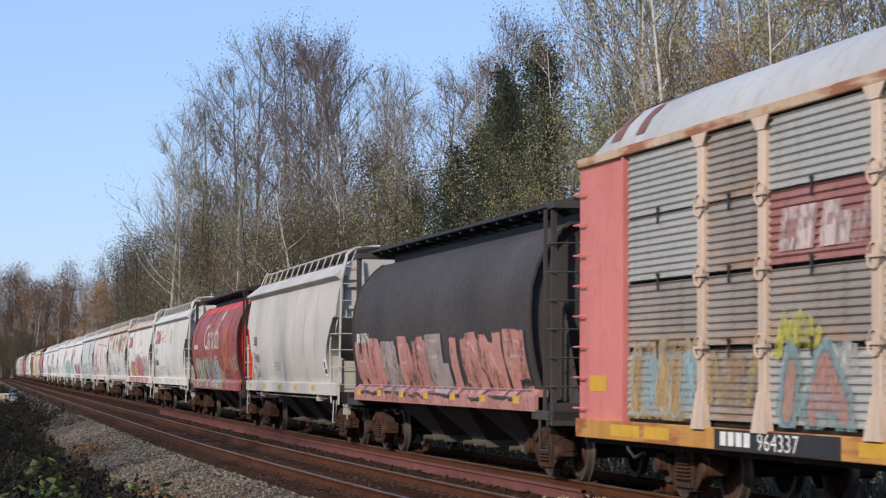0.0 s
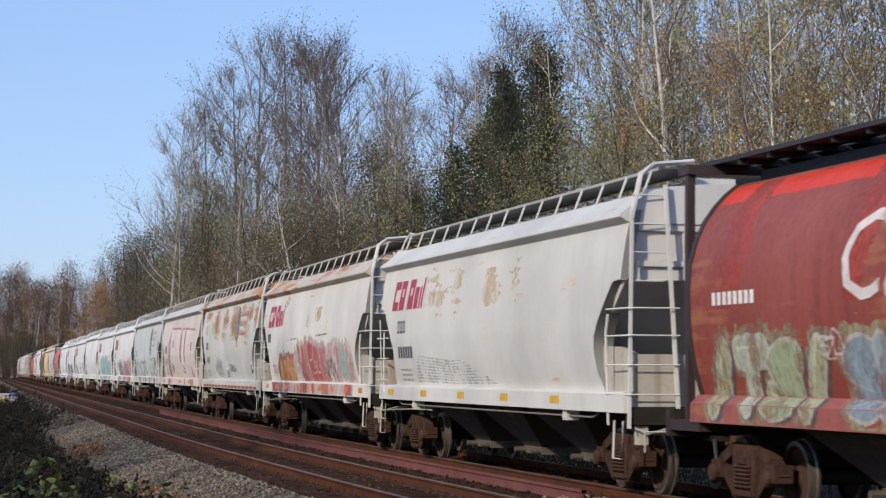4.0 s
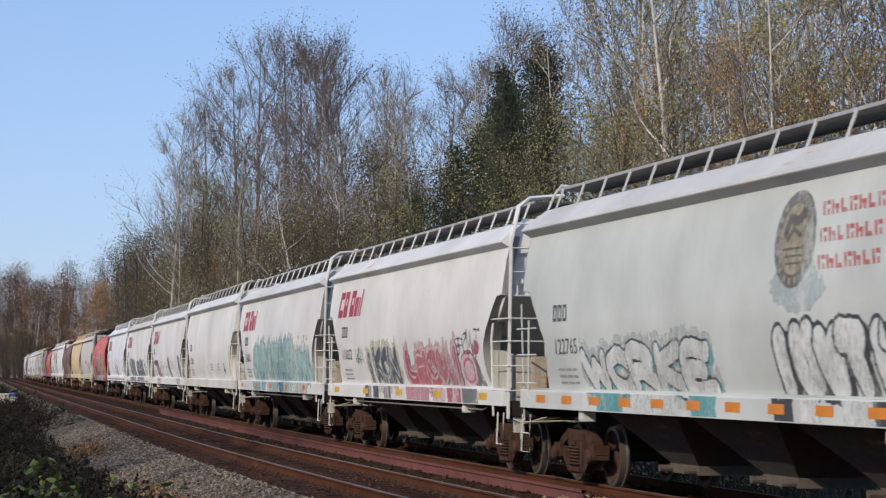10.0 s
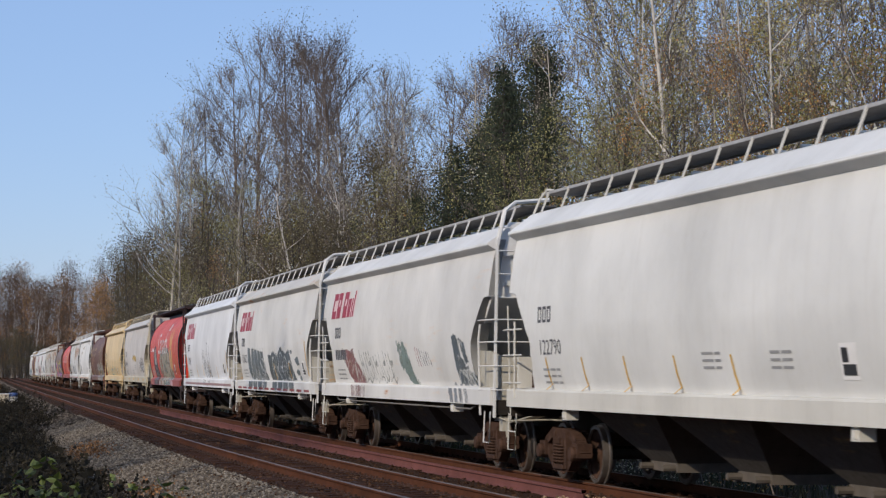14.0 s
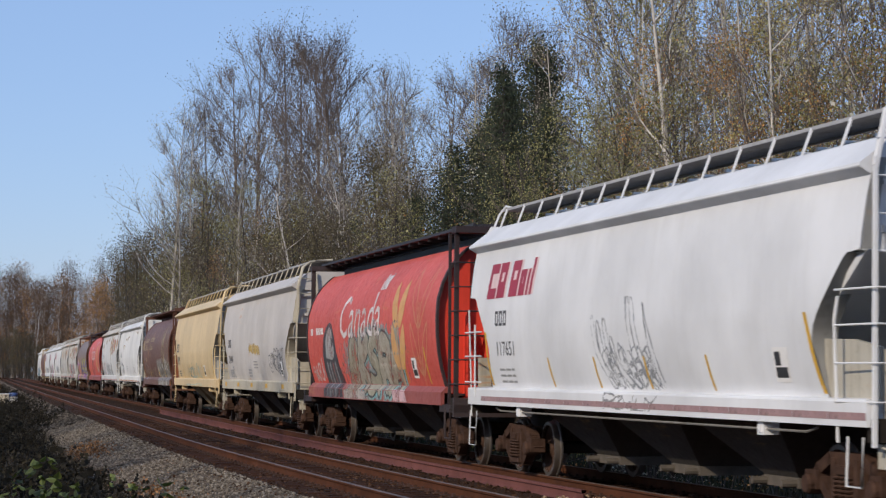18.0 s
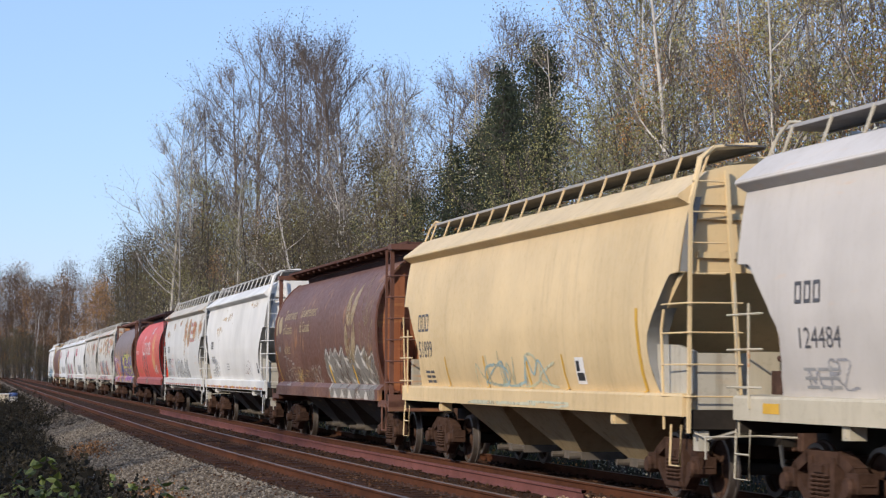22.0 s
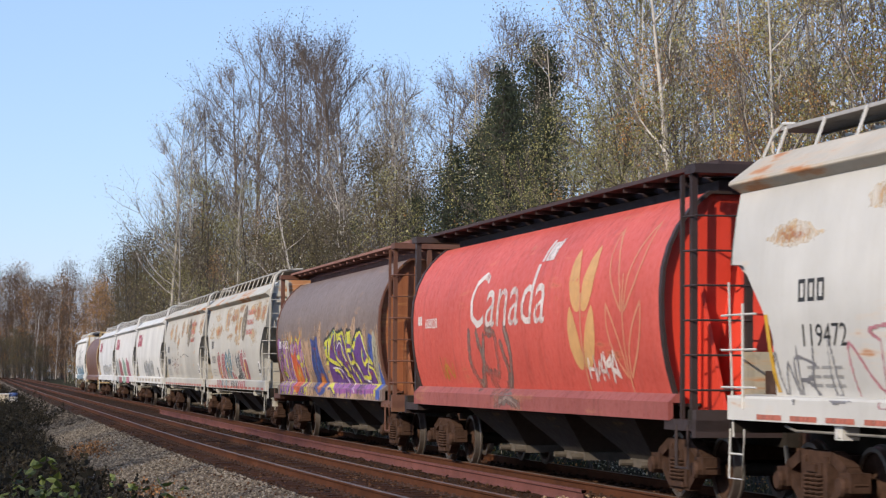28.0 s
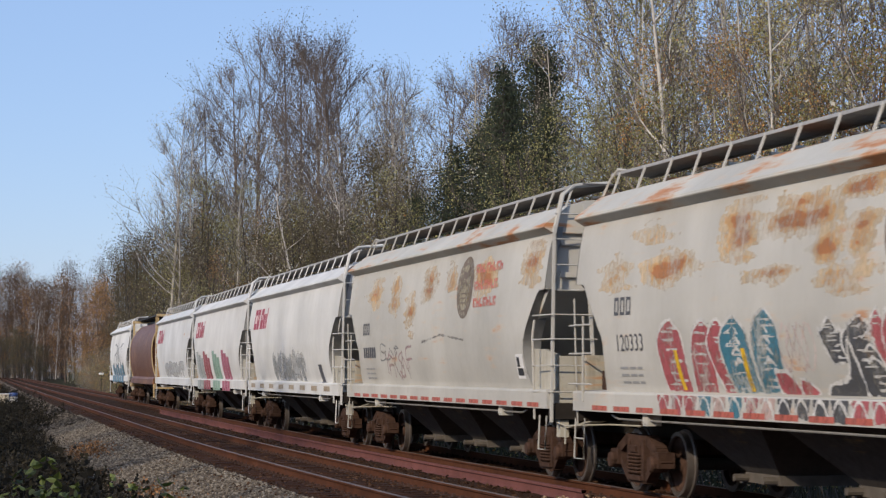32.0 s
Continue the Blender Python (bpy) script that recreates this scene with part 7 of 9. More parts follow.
    for pts in ([(0.85, 2.44), (0.74, 2.09), (1.57, 1.95), (2.77, 1.84), (3.33, 1.71)], [(2.03, 2.61), (1.88, 2.35), (2.08, 2.04), (2.77, 1.89)], [(2.33, 2.40), (2.43, 2.50), (2.86, 2.46), (2.96, 2.17), (3.69, 1.78)], [(3.51, 2.54), (3.47, 2.22), (4.13, 1.72)], [(4.05, 2.62), (4.22, 2.21), (4.39, 1.96), (3.87, 1.93)], [(3.60, 2.22), (4.09, 2.20)], [(4.39, 1.96), (4.89, 1.78), (5.22, 1.57), (5.85, 1.60)], [(1.57, 1.76), (2.03, 1.75), (2.33, 1.60)], [(5.50, 2.20), (5.42, 2.04), (5.62, 1.88), (6.00, 1.98), (6.52, 1.92)], [(4.30, 1.69), (4.73, 1.47)], [(3.14, 1.65), (3.60, 1.62), (3.87, 1.47)], [(0.67, 1.40), (1.05, 1.40), (1.68, 1.23)], [(5.85, 1.72), (6.00, 1.60), (5.22, 1.60)]):
        g.stroke([(x + 0.09, z - 0.05) for x, z in rounded(pts, 5)], 0.13, (0.07, 0.035, 0.12), 0.1)
        g.stroke(rounded(pts, 5), 0.09, lemon, 0.1)
    for pts in ([(2.23, 2.27), (2.57, 2.40), (3.05, 2.26), (3.33, 1.94)], [(4.73, 1.90), (5.14, 1.60), (5.92, 1.49)], [(1.36, 1.81), (2.38, 1.78), (3.14, 1.49)], [(5.54, 2.48), (5.81, 2.24), (6.15, 2.02)], [(3.69, 2.12), (4.04, 1.81)], [(6.23, 1.98), (5.92, 1.75)], [(1.10, 2.36), (0.99, 2.19)], [(3.87, 1.47), (4.39, 1.26)]):
        g.stroke(rounded(pts, 5), 0.04, white_dot, 0.1)
    for x, z in [(0.56, 2.29), (1.36, 2.54), (1.83, 2.65), (2.08, 2.14), (3.56, 2.41), (4.18, 2.19), (4.69, 2.43), (5.58, 2.08), (0.56, 1.71), (4.60, 1.59)]:
        g.stroke([(x - 0.07, z), (x + 0.07, z + 0.02)], 0.07, aqua, 0.1, 0.01, 1)
    for x, z in [(1.47, 2.29), (2.43, 2.16), (3.42, 1.92), (6.22, 1.69)]:
        g.blob(x, z, 0.14, 0.05, (0.34, 0.05, 0.12), 0.4)
    g.poly([(6.2, 2.2), (6.35, 2.55), (6.8, 2.5), (6.9, 2.1), (6.6, 1.9)], (0.05, 0.09, 0.34), 0.1)
    g.poly(rounded([(6.8, 1.5), (6.75, 2.1), (6.9, 2.6), (7.25, 2.4), (7.3, 1.9), (7.2, 1.5)]), (0.4, 0.38, 0.3), 0.1)
    g.poly([(7.0, 1.12), (7.1, 1.5), (7.3, 1.95), (7.5, 1.5), (7.5, 1.12)], (0.05, 0.1, 0.36), 0.1)
    g.build()
    bars(c, drum_at, -7.2, 2.35, 1, [0.15] * 2, WHITE_PAINT, 0.2)
    lettering("car_number", c, drum_at, "602521", -6.55, 2.34, 0.3, WHITE_PAINT, 0.007, 0, 1.2)
    TRAIN.append(c)
    for k, (digits, seed) in enumerate((("120333", 23), ("", 24))):
        c = hopper("rust-smeared off-white covered hopper with a round crest and spray-painted lower side", white(seed, 0.2, 0.35, (0.48, 0.46, 0.42)), white(seed + 50, 0.8, 0.4, (0.5, 0.48, 0.43)), rod=GRIMY_ROD)
        crest(c, H, 2.97, 3.24, plain("faded brown crest", (0.17, 0.13, 0.1), 0.7), spray((0.5, 0.13, 0.1)))
        number(c, H, digits, -6.5, 2.02)
        if k == 0:
            g = Mural(c, H, -8.2, 8.2, 2.5, 3.86, 58)
            g.rust([(-6.5, 3.1, 1.4, 0.4, 0.7), (-4.4, 3.1, 1.9, 0.4, 1.02), (-5.0, 3.6, 1.6, 0.25, 0.7), (-1.9, 3.45, 1.2, 0.75, 0.98), (0.1, 3.5, 2.0, 0.45, 1.08), (0.9, 3.1, 0.8, 0.4, 1.0), (1.7, 3.72, 1.2, 0.25, 1.0), (1.3, 2.75, 1.4, 0.4, 0.75),
                    (1.8, 3.2, 0.9, 0.5, 0.85), (-0.6, 2.85, 1.4, 0.25, 0.72), (4.7, 3.65, 1.4, 0.3, 0.8), (6.3, 3.5, 1.3, 0.55, 1.05), (7.6, 3.5, 1.0, 0.5, 1.0), (5.6, 2.9, 1.5, 0.6, 0.65)])
            g.build(0.003, "rust_patch")
            g = Mural(c, H, -5.2, 6.2, 1.16, 2.5, 54)
            red, teal, black, chalk = (0.4, 0.09, 0.1), (0.05, 0.19, 0.26), (0.07, 0.07, 0.075), (0.62, 0.6, 0.57)
            lobes = [(-4.23, 2.41, 0.34, -4.07, 1.48, red), (-3.00, 2.39, 0.29, -3.09, 1.48, red), (-2.47, 2.38, 0.25, -2.08, 1.48, red), (-1.92, 2.40, 0.33, -1.63, 1.48, teal), (-0.91, 2.47, 0.29, -0.79, 1.49, teal), (0.97, 2.33, 0.20, 1.28, 1.82, black), (1.76, 2.33, 0.31, 2.22, 1.48, black), (2.22, 2.40, 0.14, 2.58, 1.72, red), (2.63, 2.45, 0.19, 2.98, 1.48, red), (3.31, 2.42, 0.22, 3.37, 2.16, red)]
            for x, top, w, foot, low, col in lobes:
                w *= 1.35
                left = rounded([(foot - w, low), (x - w * 1.1, (low + top) / 2 + 0.1), (x - w * 0.8, top - 0.12), (x - w * 0.15, top)], 6)
                right = rounded([(x + w * 0.15, top), (x + w * 0.8, top - 0.14), (x + w * 1.1, (low + top) / 2 + 0.12), (foot + w, low)], 6)
                g.poly(left + right, col, 0.3, 0.03)
                for q in range(9):
                    z = low + (top - low) * (q + g.rng.random()) / 9.5
                    m = foot + (x - foot) * (z - low) / (top - low) + g.rng.uniform(-0.4, 0.4) * w
                    g.stroke([(m - w * 0.5, z), (m + w * 0.4, z + g.rng.uniform(-0.02, 0.02))], 0.022, chalk, 0.5, 0.012)
                g.stroke(left + right, 0.045, chalk, 0.2)
            for base, col in (([(0.69, 1.46), (0.83, 1.59), (1.37, 1.69), (1.44, 2.09), (1.73, 1.47)], black), ([(3.11, 2.10), (3.48, 2.13), (3.85, 2.03), (4.14, 1.52), (3.28, 1.50)], red), ([(-0.71, 1.75), (-0.31, 1.72), (-0.03, 1.48), (-0.60, 1.47)], red), ([(0.01, 1.67), (0.27, 1.62), (0.48, 1.48), (0.01, 1.47)], red)):
                shape = rounded(base + base[:1], 4)
                g.poly(shape, col, 0.3, 0.03)
                g.stroke(shape, 0.045, chalk, 0.2)
            for q in range(4):
                x = -0.35 + 0.22 * q
                g.stroke(rounded([(x, 2.28), (x - 0.12, 2.0), (x + 0.1, 1.75), (x + 0.25, 2.0), (x + 0.1, 2.26)], 5), 0.04, (0.62, 0.5, 0.46), 0.4)
            for x in (-1.92, -0.96, 1.93):
                for q in range(4):
                    g.stroke(rounded([(x - 0.18 + 0.06 * q, 2.22 - 0.13 * q), (x + 0.04 * q, 2.28 - 0.13 * q), (x + 0.14 + 0.06 * q, 2.2 - 0.13 * q)], 4), 0.035, chalk, 0.2)
            # the piece runs on over the sill
            for k2 in range(16):
                x = -4.73 + 0.522 * k2
                col = (red, red, red, teal, (0.5, 0.36, 0.32), teal, red, (0.5, 0.36, 0.32), black, black, black, black, red, red, red, red)[k2]
                g.poly([(x + 0.02, 1.44), (x + 0.1, 1.19), (x + 0.42, 1.18), (x + 0.48, 1.44)], col, 0.3, 0.04)
                g.stroke(rounded([(x, 1.2), (x + 0.16, 1.41), (x + 0.34, 1.36), (x + 0.46, 1.19)], 4), 0.035, chalk, 0.25)
            g.build()
            for x in (-3.97, -1.57, 3.25):
                stripes(c, H, (x,), 1.5, 2.02, spray((0.7, 0.42, 0.02)), 0.13, -0.14)
        else:
            g = Mural(c, H, -8.2, 8.2, 1.48, 3.86, 56)
            g.rust([(0.0, 3.4, 1.2, 0.7, 0.8), (-3.3, 3.3, 1.0, 0.8, 0.78), (-5.5, 3.4, 1.6, 0.6, 0.66), (4.4, 3.35, 1.5, 0.6, 1.0), (7.5, 3.5, 1.2, 0.7, 0.9), (1.8, 3.4, 0.9, 0.6, 0.75), (-1.6, 2.9, 1.0, 0.7, 0.7)])
            g.scrawl(-4.2, -1.5, 1.6, 2.2, 13, (0.42, 0.28, 0.28), 0.06, 0.5)
            g.scrawl(-4.6, -2.8, 1.95, 2.25, 9, (0.2, 0.2, 0.2), 0.04, 0.4)
            g.stroke([(-0.5, 2.3), (1.2, 2.42), (3.0, 2.3)], 0.03, (0.2, 0.19, 0.18), 0.6, 0.03)
            g.build(0.003)
        placard(c, H)
        reflectors(c, H, spray((0.4, 0.1, 0.07)), 1.0, 0.7, 1.05, 1.12)
        TRAIN.append(c)
    # 25 to 29
    c = hopper("white covered hopper with red company mark and grey scribbles", white(25, 0.0, 0.3, (0.62, 0.61, 0.59)), rod=GRIMY_ROD, low=0.09)
    rail_logo(c, H, -7.25, 2.97, 1.28)
    g = Mural(c, H, -3.0, 3.6, 1.48, 2.4, 57)
    g.word("NEKAT", -2.6, 3.2, 1.5, 2.1, [(0.3, 0.31, 0.31), (0.42, 0.42, 0.42)], (0.2, 0.21, 0.21), 0.2, 0.03, (0.5, 0.5, 0.5), -0.3, 0.35)
    g.build()
    stripes(c, H, (5.6,), 1.4, 1.9, GREY_PAINT, 0.5, -0.3)
    reflectors(c, H, spray((0.35, 0.28, 0.2)), 2.0, 0.9)
    TRAIN.append(c)
    c = hopper("white covered hopper with red, green and pink spray blocks", white(26, 0.0, 0.3, (0.61, 0.6, 0.585)), rod=GRIMY_ROD, low=0.09)
    rail_logo(c, H, -7.25, 2.97, 1.28)
    for x, col in ((-6.2, (0.36, 0.38, 0.37)), (-3.8, (0.34, 0.1, 0.11)), (-0.6, (0.26, 0.38, 0.3)), (2.4, (0.4, 0.13, 0.18))):
        sh = Shape()
        for k in range(3):
            patch(sh, H, x + k * 0.8, x + 0.72 + k * 0.8, 1.08, 2.45 - 0.12 * ((k * 7) % 3), 0.006, -0.5)
        part("graffiti_fill", sh, spray(col), c)
    TRAIN.append(c)
    c = hopper("greyish white covered hopper with faint mottled spray", white(27, 0.05, 0.5, (0.6, 0.6, 0.6)), rod=GRIMY_ROD, low=0.09)
    rail_logo(c, H, -7.25, 2.97, 1.28)
    g = Mural(c, H, -3.4, 6.4, 1.48, 2.4, 59)
    g.word("OREMT", -3.0, 6.0, 1.5, 2.1, [(0.45, 0.45, 0.45), (0.5, 0.5, 0.5)], (0.35, 0.36, 0.36), 0.3, 0.04, None, -0.2, 0.5)
    g.build()
    TRAIN.append(c)
    TRAIN.append(drum("brown cylindrical hopper with a cream-coloured end ring", brown, orange_end, car_paint("cream rim", (0.5, 0.37, 0.2), 0.1, 0.4, 60), dark_top))
    c = hopper("white covered hopper at the train's tail with blue and black spray", white(29, 0.0, 0.35), rod=GRIMY_ROD)
    scribble(c, H, -3, 4, 2.2, 3.4, (0.25, 0.26, 0.27), 8, 61, 0.12)
    sh, s2 = Shape(), Shape()
    for k in range(5):
        patch(sh, H, -5 + k * 2.1, -4 + k * 2.1, 1.1, 2.1 - 0.2 * (k % 2), 0.006, -0.5)
        patch(s2, H, -4 + k * 2.1, -3.3 + k * 2.1, 1.1, 2.2, 0.006, -0.5)
    part("graffiti_fill", sh, spray((0.07, 0.22, 0.32)), c)
    part("graffiti_line", s2, spray((0.12, 0.13, 0.14)), c)
    TRAIN.append(c)


build_train()


def car_pose(x, half):
    """A car's pose with its middle at x: both bogies on the line."""
    a, b = track_y(x - half), track_y(x + half)
    return Matrix.Translation((x, (a + b) / 2, 0)) @ Matrix.Rotation(math.atan2(b - a, 2 * half), 4, "Z")


def motions():
    times = [0.0, 1.0, 2.0, 3.0, 4.0] + [4.0 + 2 * k for k in range(1, 15)]
    for i, car in enumerate(TRAIN):
        if i == 0:
            middle, half = 206.35, 9.9
        else:
            middle, half = (COUPLINGS[i - 1] + COUPLINGS[i]) / 2, 6.95
        walk(car, [(t, car_pose(middle + run(t), half)) for t in times])
# ------------------------------------------------------------------ ties, stones
def ties(track_ob, off, seed):
    rng = random.Random(seed)
    tie = shared("tie", lambda: Shape().box(-0.115, 0.115, -1.29, 1.29, -0.36, -0.172), bevel=0.012)
    plates = Shape()
    x = -14.0
    while x > -165:
        y = track_y(x) + off
        if x > -118:
            ob = piece("tie", tie, TIE, track_ob, pose(x, y + rng.uniform(-0.05, 0.05), rng.uniform(-0.012, 0.006), 0, 0, rng.uniform(-1.5, 1.5)))
        for s in (-0.7525, 0.7525):
            plates.box(x - 0.1, x + 0.1, y + s - 0.19, y + s + 0.19, -0.171, -0.152)
            for d in (-0.1, 0.1):
                plates.box(x - 0.05 + d * 0.2, x - 0.01 + d * 0.2, y + s + d - 0.02, y + s + d + 0.02, -0.16, -0.115)
        x -= 0.533
    p = part("tie_plate", plates, STEEL_TRUCK, track_ob)
    tagged(p, kind="stuff")


ties(near_track, NEAR_TRACK, 1)
ties(main_track, 0.0, 2)


def stones(name, count, x0, x1, y0, y1, size, mat, label, seed, lift=0.35):
    """Loose crushed stone, thickest near by."""
    rng = random.Random(seed)
    sh = Shape()
    for k in range(count):
        x = x0 + (x1 - x0) * rng.random() ** 1.6
        y = rng.uniform(y0, y1)
        s = size * rng.uniform(0.5, 1.35)
        z = ground_z(x, y) + s * lift
        c = Vector((x, y + track_y(x), z))
        b = len(sh.v)
        w = rng.uniform(0, 6.28)
        for q in range(4):
            r = s * rng.uniform(0.6, 1.1)
            sh.v.append((c.x + r * math.cos(w + q * 1.571), c.y + r * math.sin(w + q * 1.571), c.z + s * rng.uniform(-0.25, 0.25)))
        sh.v.append((c.x, c.y, c.z + s * rng.uniform(0.4, 0.8)))
        sh.v.append((c.x + s * 0.2, c.y, c.z - s * 0.6))
        for q in range(4):
            sh.face((b + q, b + (q + 1) % 4, b + 4))
            sh.face((b + (q + 1) % 4, b + q, b + 5))
    ob = new(name, sh.mesh(name, [mat]))
    return tagged(ob, label, "gravel", kind="stuff")


def stone_mat(name, a, b, c):
    m, n, l, p = material(name, b, 0.9)
    p.inputs["Specular IOR Level"].default_value = 0.08
    g = n.new("ShaderNodeNewGeometry")
    col = ramp(n, l, g.outputs["Random Per Island"], [(0, a), (0.5, b), (1, c)])
    f = noise_tex(n, l, coords(n, l), 30, 4)
    l.new(mix(n, l, 0.35, col, f, "MULTIPLY"), p.inputs["Base Color"])
    return m


stones("loose_stones", 30000, -17, -100, -7.9, -5.25, 0.036, stone_mat("grey stones", (0.095, 0.079, 0.063), (0.19, 0.158, 0.124), (0.34, 0.295, 0.24)), "loose grey crushed stone on the railway shoulder", 3)
# far stones coloured darker than the near ones for the shade there
stones("verge_stones", 6000, -90, -175, -7.7, -5.5, 0.09, stone_mat("shade-toned grey stones", (0.028, 0.022, 0.017), (0.075, 0.062, 0.049), (0.2, 0.17, 0.138)), "crushed stone along the far railway shoulder", 5)
stones("spilled_stones", 170, -31.2, -33.6, -1.95, -1.1, 0.045, stone_mat("tan stones", (0.16, 0.1, 0.06), (0.34, 0.23, 0.15), (0.5, 0.37, 0.26)), "small spill of tan stones beside the rail", 6, 0.6)
stones("track_stones", 11000, -17, -90, -5.75, 1.4, 0.04, stone_mat("rusty stones", (0.02, 0.01, 0.006), (0.058, 0.028, 0.016), (0.13, 0.072, 0.043)), "rust-brown stones between the rails", 4, 0.1)

# ------------------------------------------------------------------ trees
BARK_PALE = bark("pale grey bark", (0.2, 0.175, 0.15), (0.6, 0.55, 0.49))
BARK_WHITE = bark("white flaking bark", (0.34, 0.3, 0.26), (0.78, 0.73, 0.66))
BARK_GREY = bark("grey-brown bark", (0.075, 0.056, 0.047), (0.2, 0.158, 0.135))
BARK_FAR = bark("brown bark", (0.07, 0.045, 0.032), (0.17, 0.115, 0.085))
TWIG = bark("thin grey-brown twigs", (0.08, 0.062, 0.053), (0.21, 0.17, 0.145))
BARK_DARK = bark("dark bark", (0.03, 0.024, 0.02), (0.09, 0.072, 0.06))
LEAF_FAR = leafy("distant brown foliage", (0.115, 0.07, 0.043), (0.19, 0.115, 0.07), 0.8)
LEAF_SPARSE = leafy("sparse dull leaves", (0.26, 0.21, 0.15), (0.8, 0.7, 0.53), 0.34, 0.45)
LEAF_BROWN = leafy("withered brown leaves", (0.06, 0.045, 0.035), (0.2, 0.14, 0.095))
LEAF_DARK = leafy("dark green foliage", (0.05, 0.06, 0.036), (0.075, 0.09, 0.05), 0.9, 0.3)
LEAF_OLIVE = leafy("olive foliage", (0.13, 0.12, 0.04), (0.56, 0.5, 0.19), 0.36, 0.48)
LEAF_GOLD = leafy("yellowing leaves", (0.34, 0.24, 0.07), (0.92, 0.68, 0.25), 0.36, 0.48)
LEAF_TAN = leafy("tan thinning leaves", (0.32, 0.25, 0.15), (0.86, 0.72, 0.5), 0.34, 0.48)
LEAF_RUST = leafy("rust-brown leaves", (0.2, 0.09, 0.03), (0.7, 0.36, 0.11), 0.42, 0.4)
# bramble leaves coloured near-black to carry the shade over the verge
LEAF_SHADE = leafy("shade-dark bramble leaves", (0.009, 0.008, 0.005), (0.038, 0.03, 0.016), 0.95)
LEAF_DULL = leafy("dull brown-green foliage", (0.09, 0.072, 0.04), (0.19, 0.152, 0.08), 0.9, 0.35)
LEAF_BRAMBLE = leafy("bramble leaves", (0.05, 0.07, 0.014), (0.17, 0.195, 0.045), 0.6)


class Plant:
    """Grows wood as thin tubes and leaves as small folded blades."""

    def __init__(self, seed):
        self.rng, self.wood, self.twig, self.leaf = random.Random(seed), Shape(), Shape(), Shape()

    def limb(self, a, d, length, r, bend, segs, lift=0.0, n=4):
        rng, pts, p, d = self.rng, [a], Vector(a), d.normalized()
        for k in range(segs):
            d = (d + Vector((rng.uniform(-bend, bend), rng.uniform(-bend, bend), rng.uniform(-bend, bend) + lift))).normalized()
            p = p + d * (length / segs)
            pts.append(p.copy())
        (self.twig if r < 0.0205 else self.wood).tube(pts, r, n, radii=[r * (1 - 0.85 * k / segs) for k in range(segs + 1)], cap=False)
        return pts, d

    def blade(self, p, s):
        rng = self.rng
        u = Vector((rng.uniform(-1, 1), rng.uniform(-1, 1), rng.uniform(-1, 1))).normalized()
        w = u.orthogonal().normalized()
        w = (Matrix.Rotation(rng.uniform(0, 6.28), 3, u) @ w) * s * 0.42
        b = len(self.leaf.v)
        u *= s
        self.leaf.v += [tuple(p), tuple(p + u * 0.5 + w), tuple(p + u), tuple(p + u * 0.5 - w)]
        self.leaf.face((b, b + 1, b + 2, b + 3))

    def leaflet(self, p, s):
        """A broader pointed leaf, folded along its rib."""
        rng = self.rng
        u = Vector((rng.uniform(-1, 1), rng.uniform(-1, 1), rng.uniform(-0.6, 0.6))).normalized()
        w = Matrix.Rotation(rng.uniform(-0.9, 0.9), 3, u) @ u.cross(Vector((0, 0, 1))).normalized()
        fold = u.cross(w) * 0.12 * s
        b = len(self.leaf.v)
        pts = [p] + [p + u * s * q + w * s * k + fold for q, k in ((0.25, 0.3), (0.6, 0.28))] + [p + u * s] + [p + u * s * q - w * s * k + fold for q, k in ((0.6, 0.28), (0.25, 0.3))]
        self.leaf.v += [tuple(q) for q in pts]
        self.leaf.face((b, b + 1, b + 2, b + 3))
        self.leaf.face((b, b + 3, b + 4, b + 5))

    def around(self, p, count, spread, size):
        rng = self.rng
        for k in range(count):
            self.blade(p + Vector((rng.gauss(0, spread), rng.gauss(0, spread), rng.gauss(0, spread))), size * rng.uniform(0.6, 1.4))


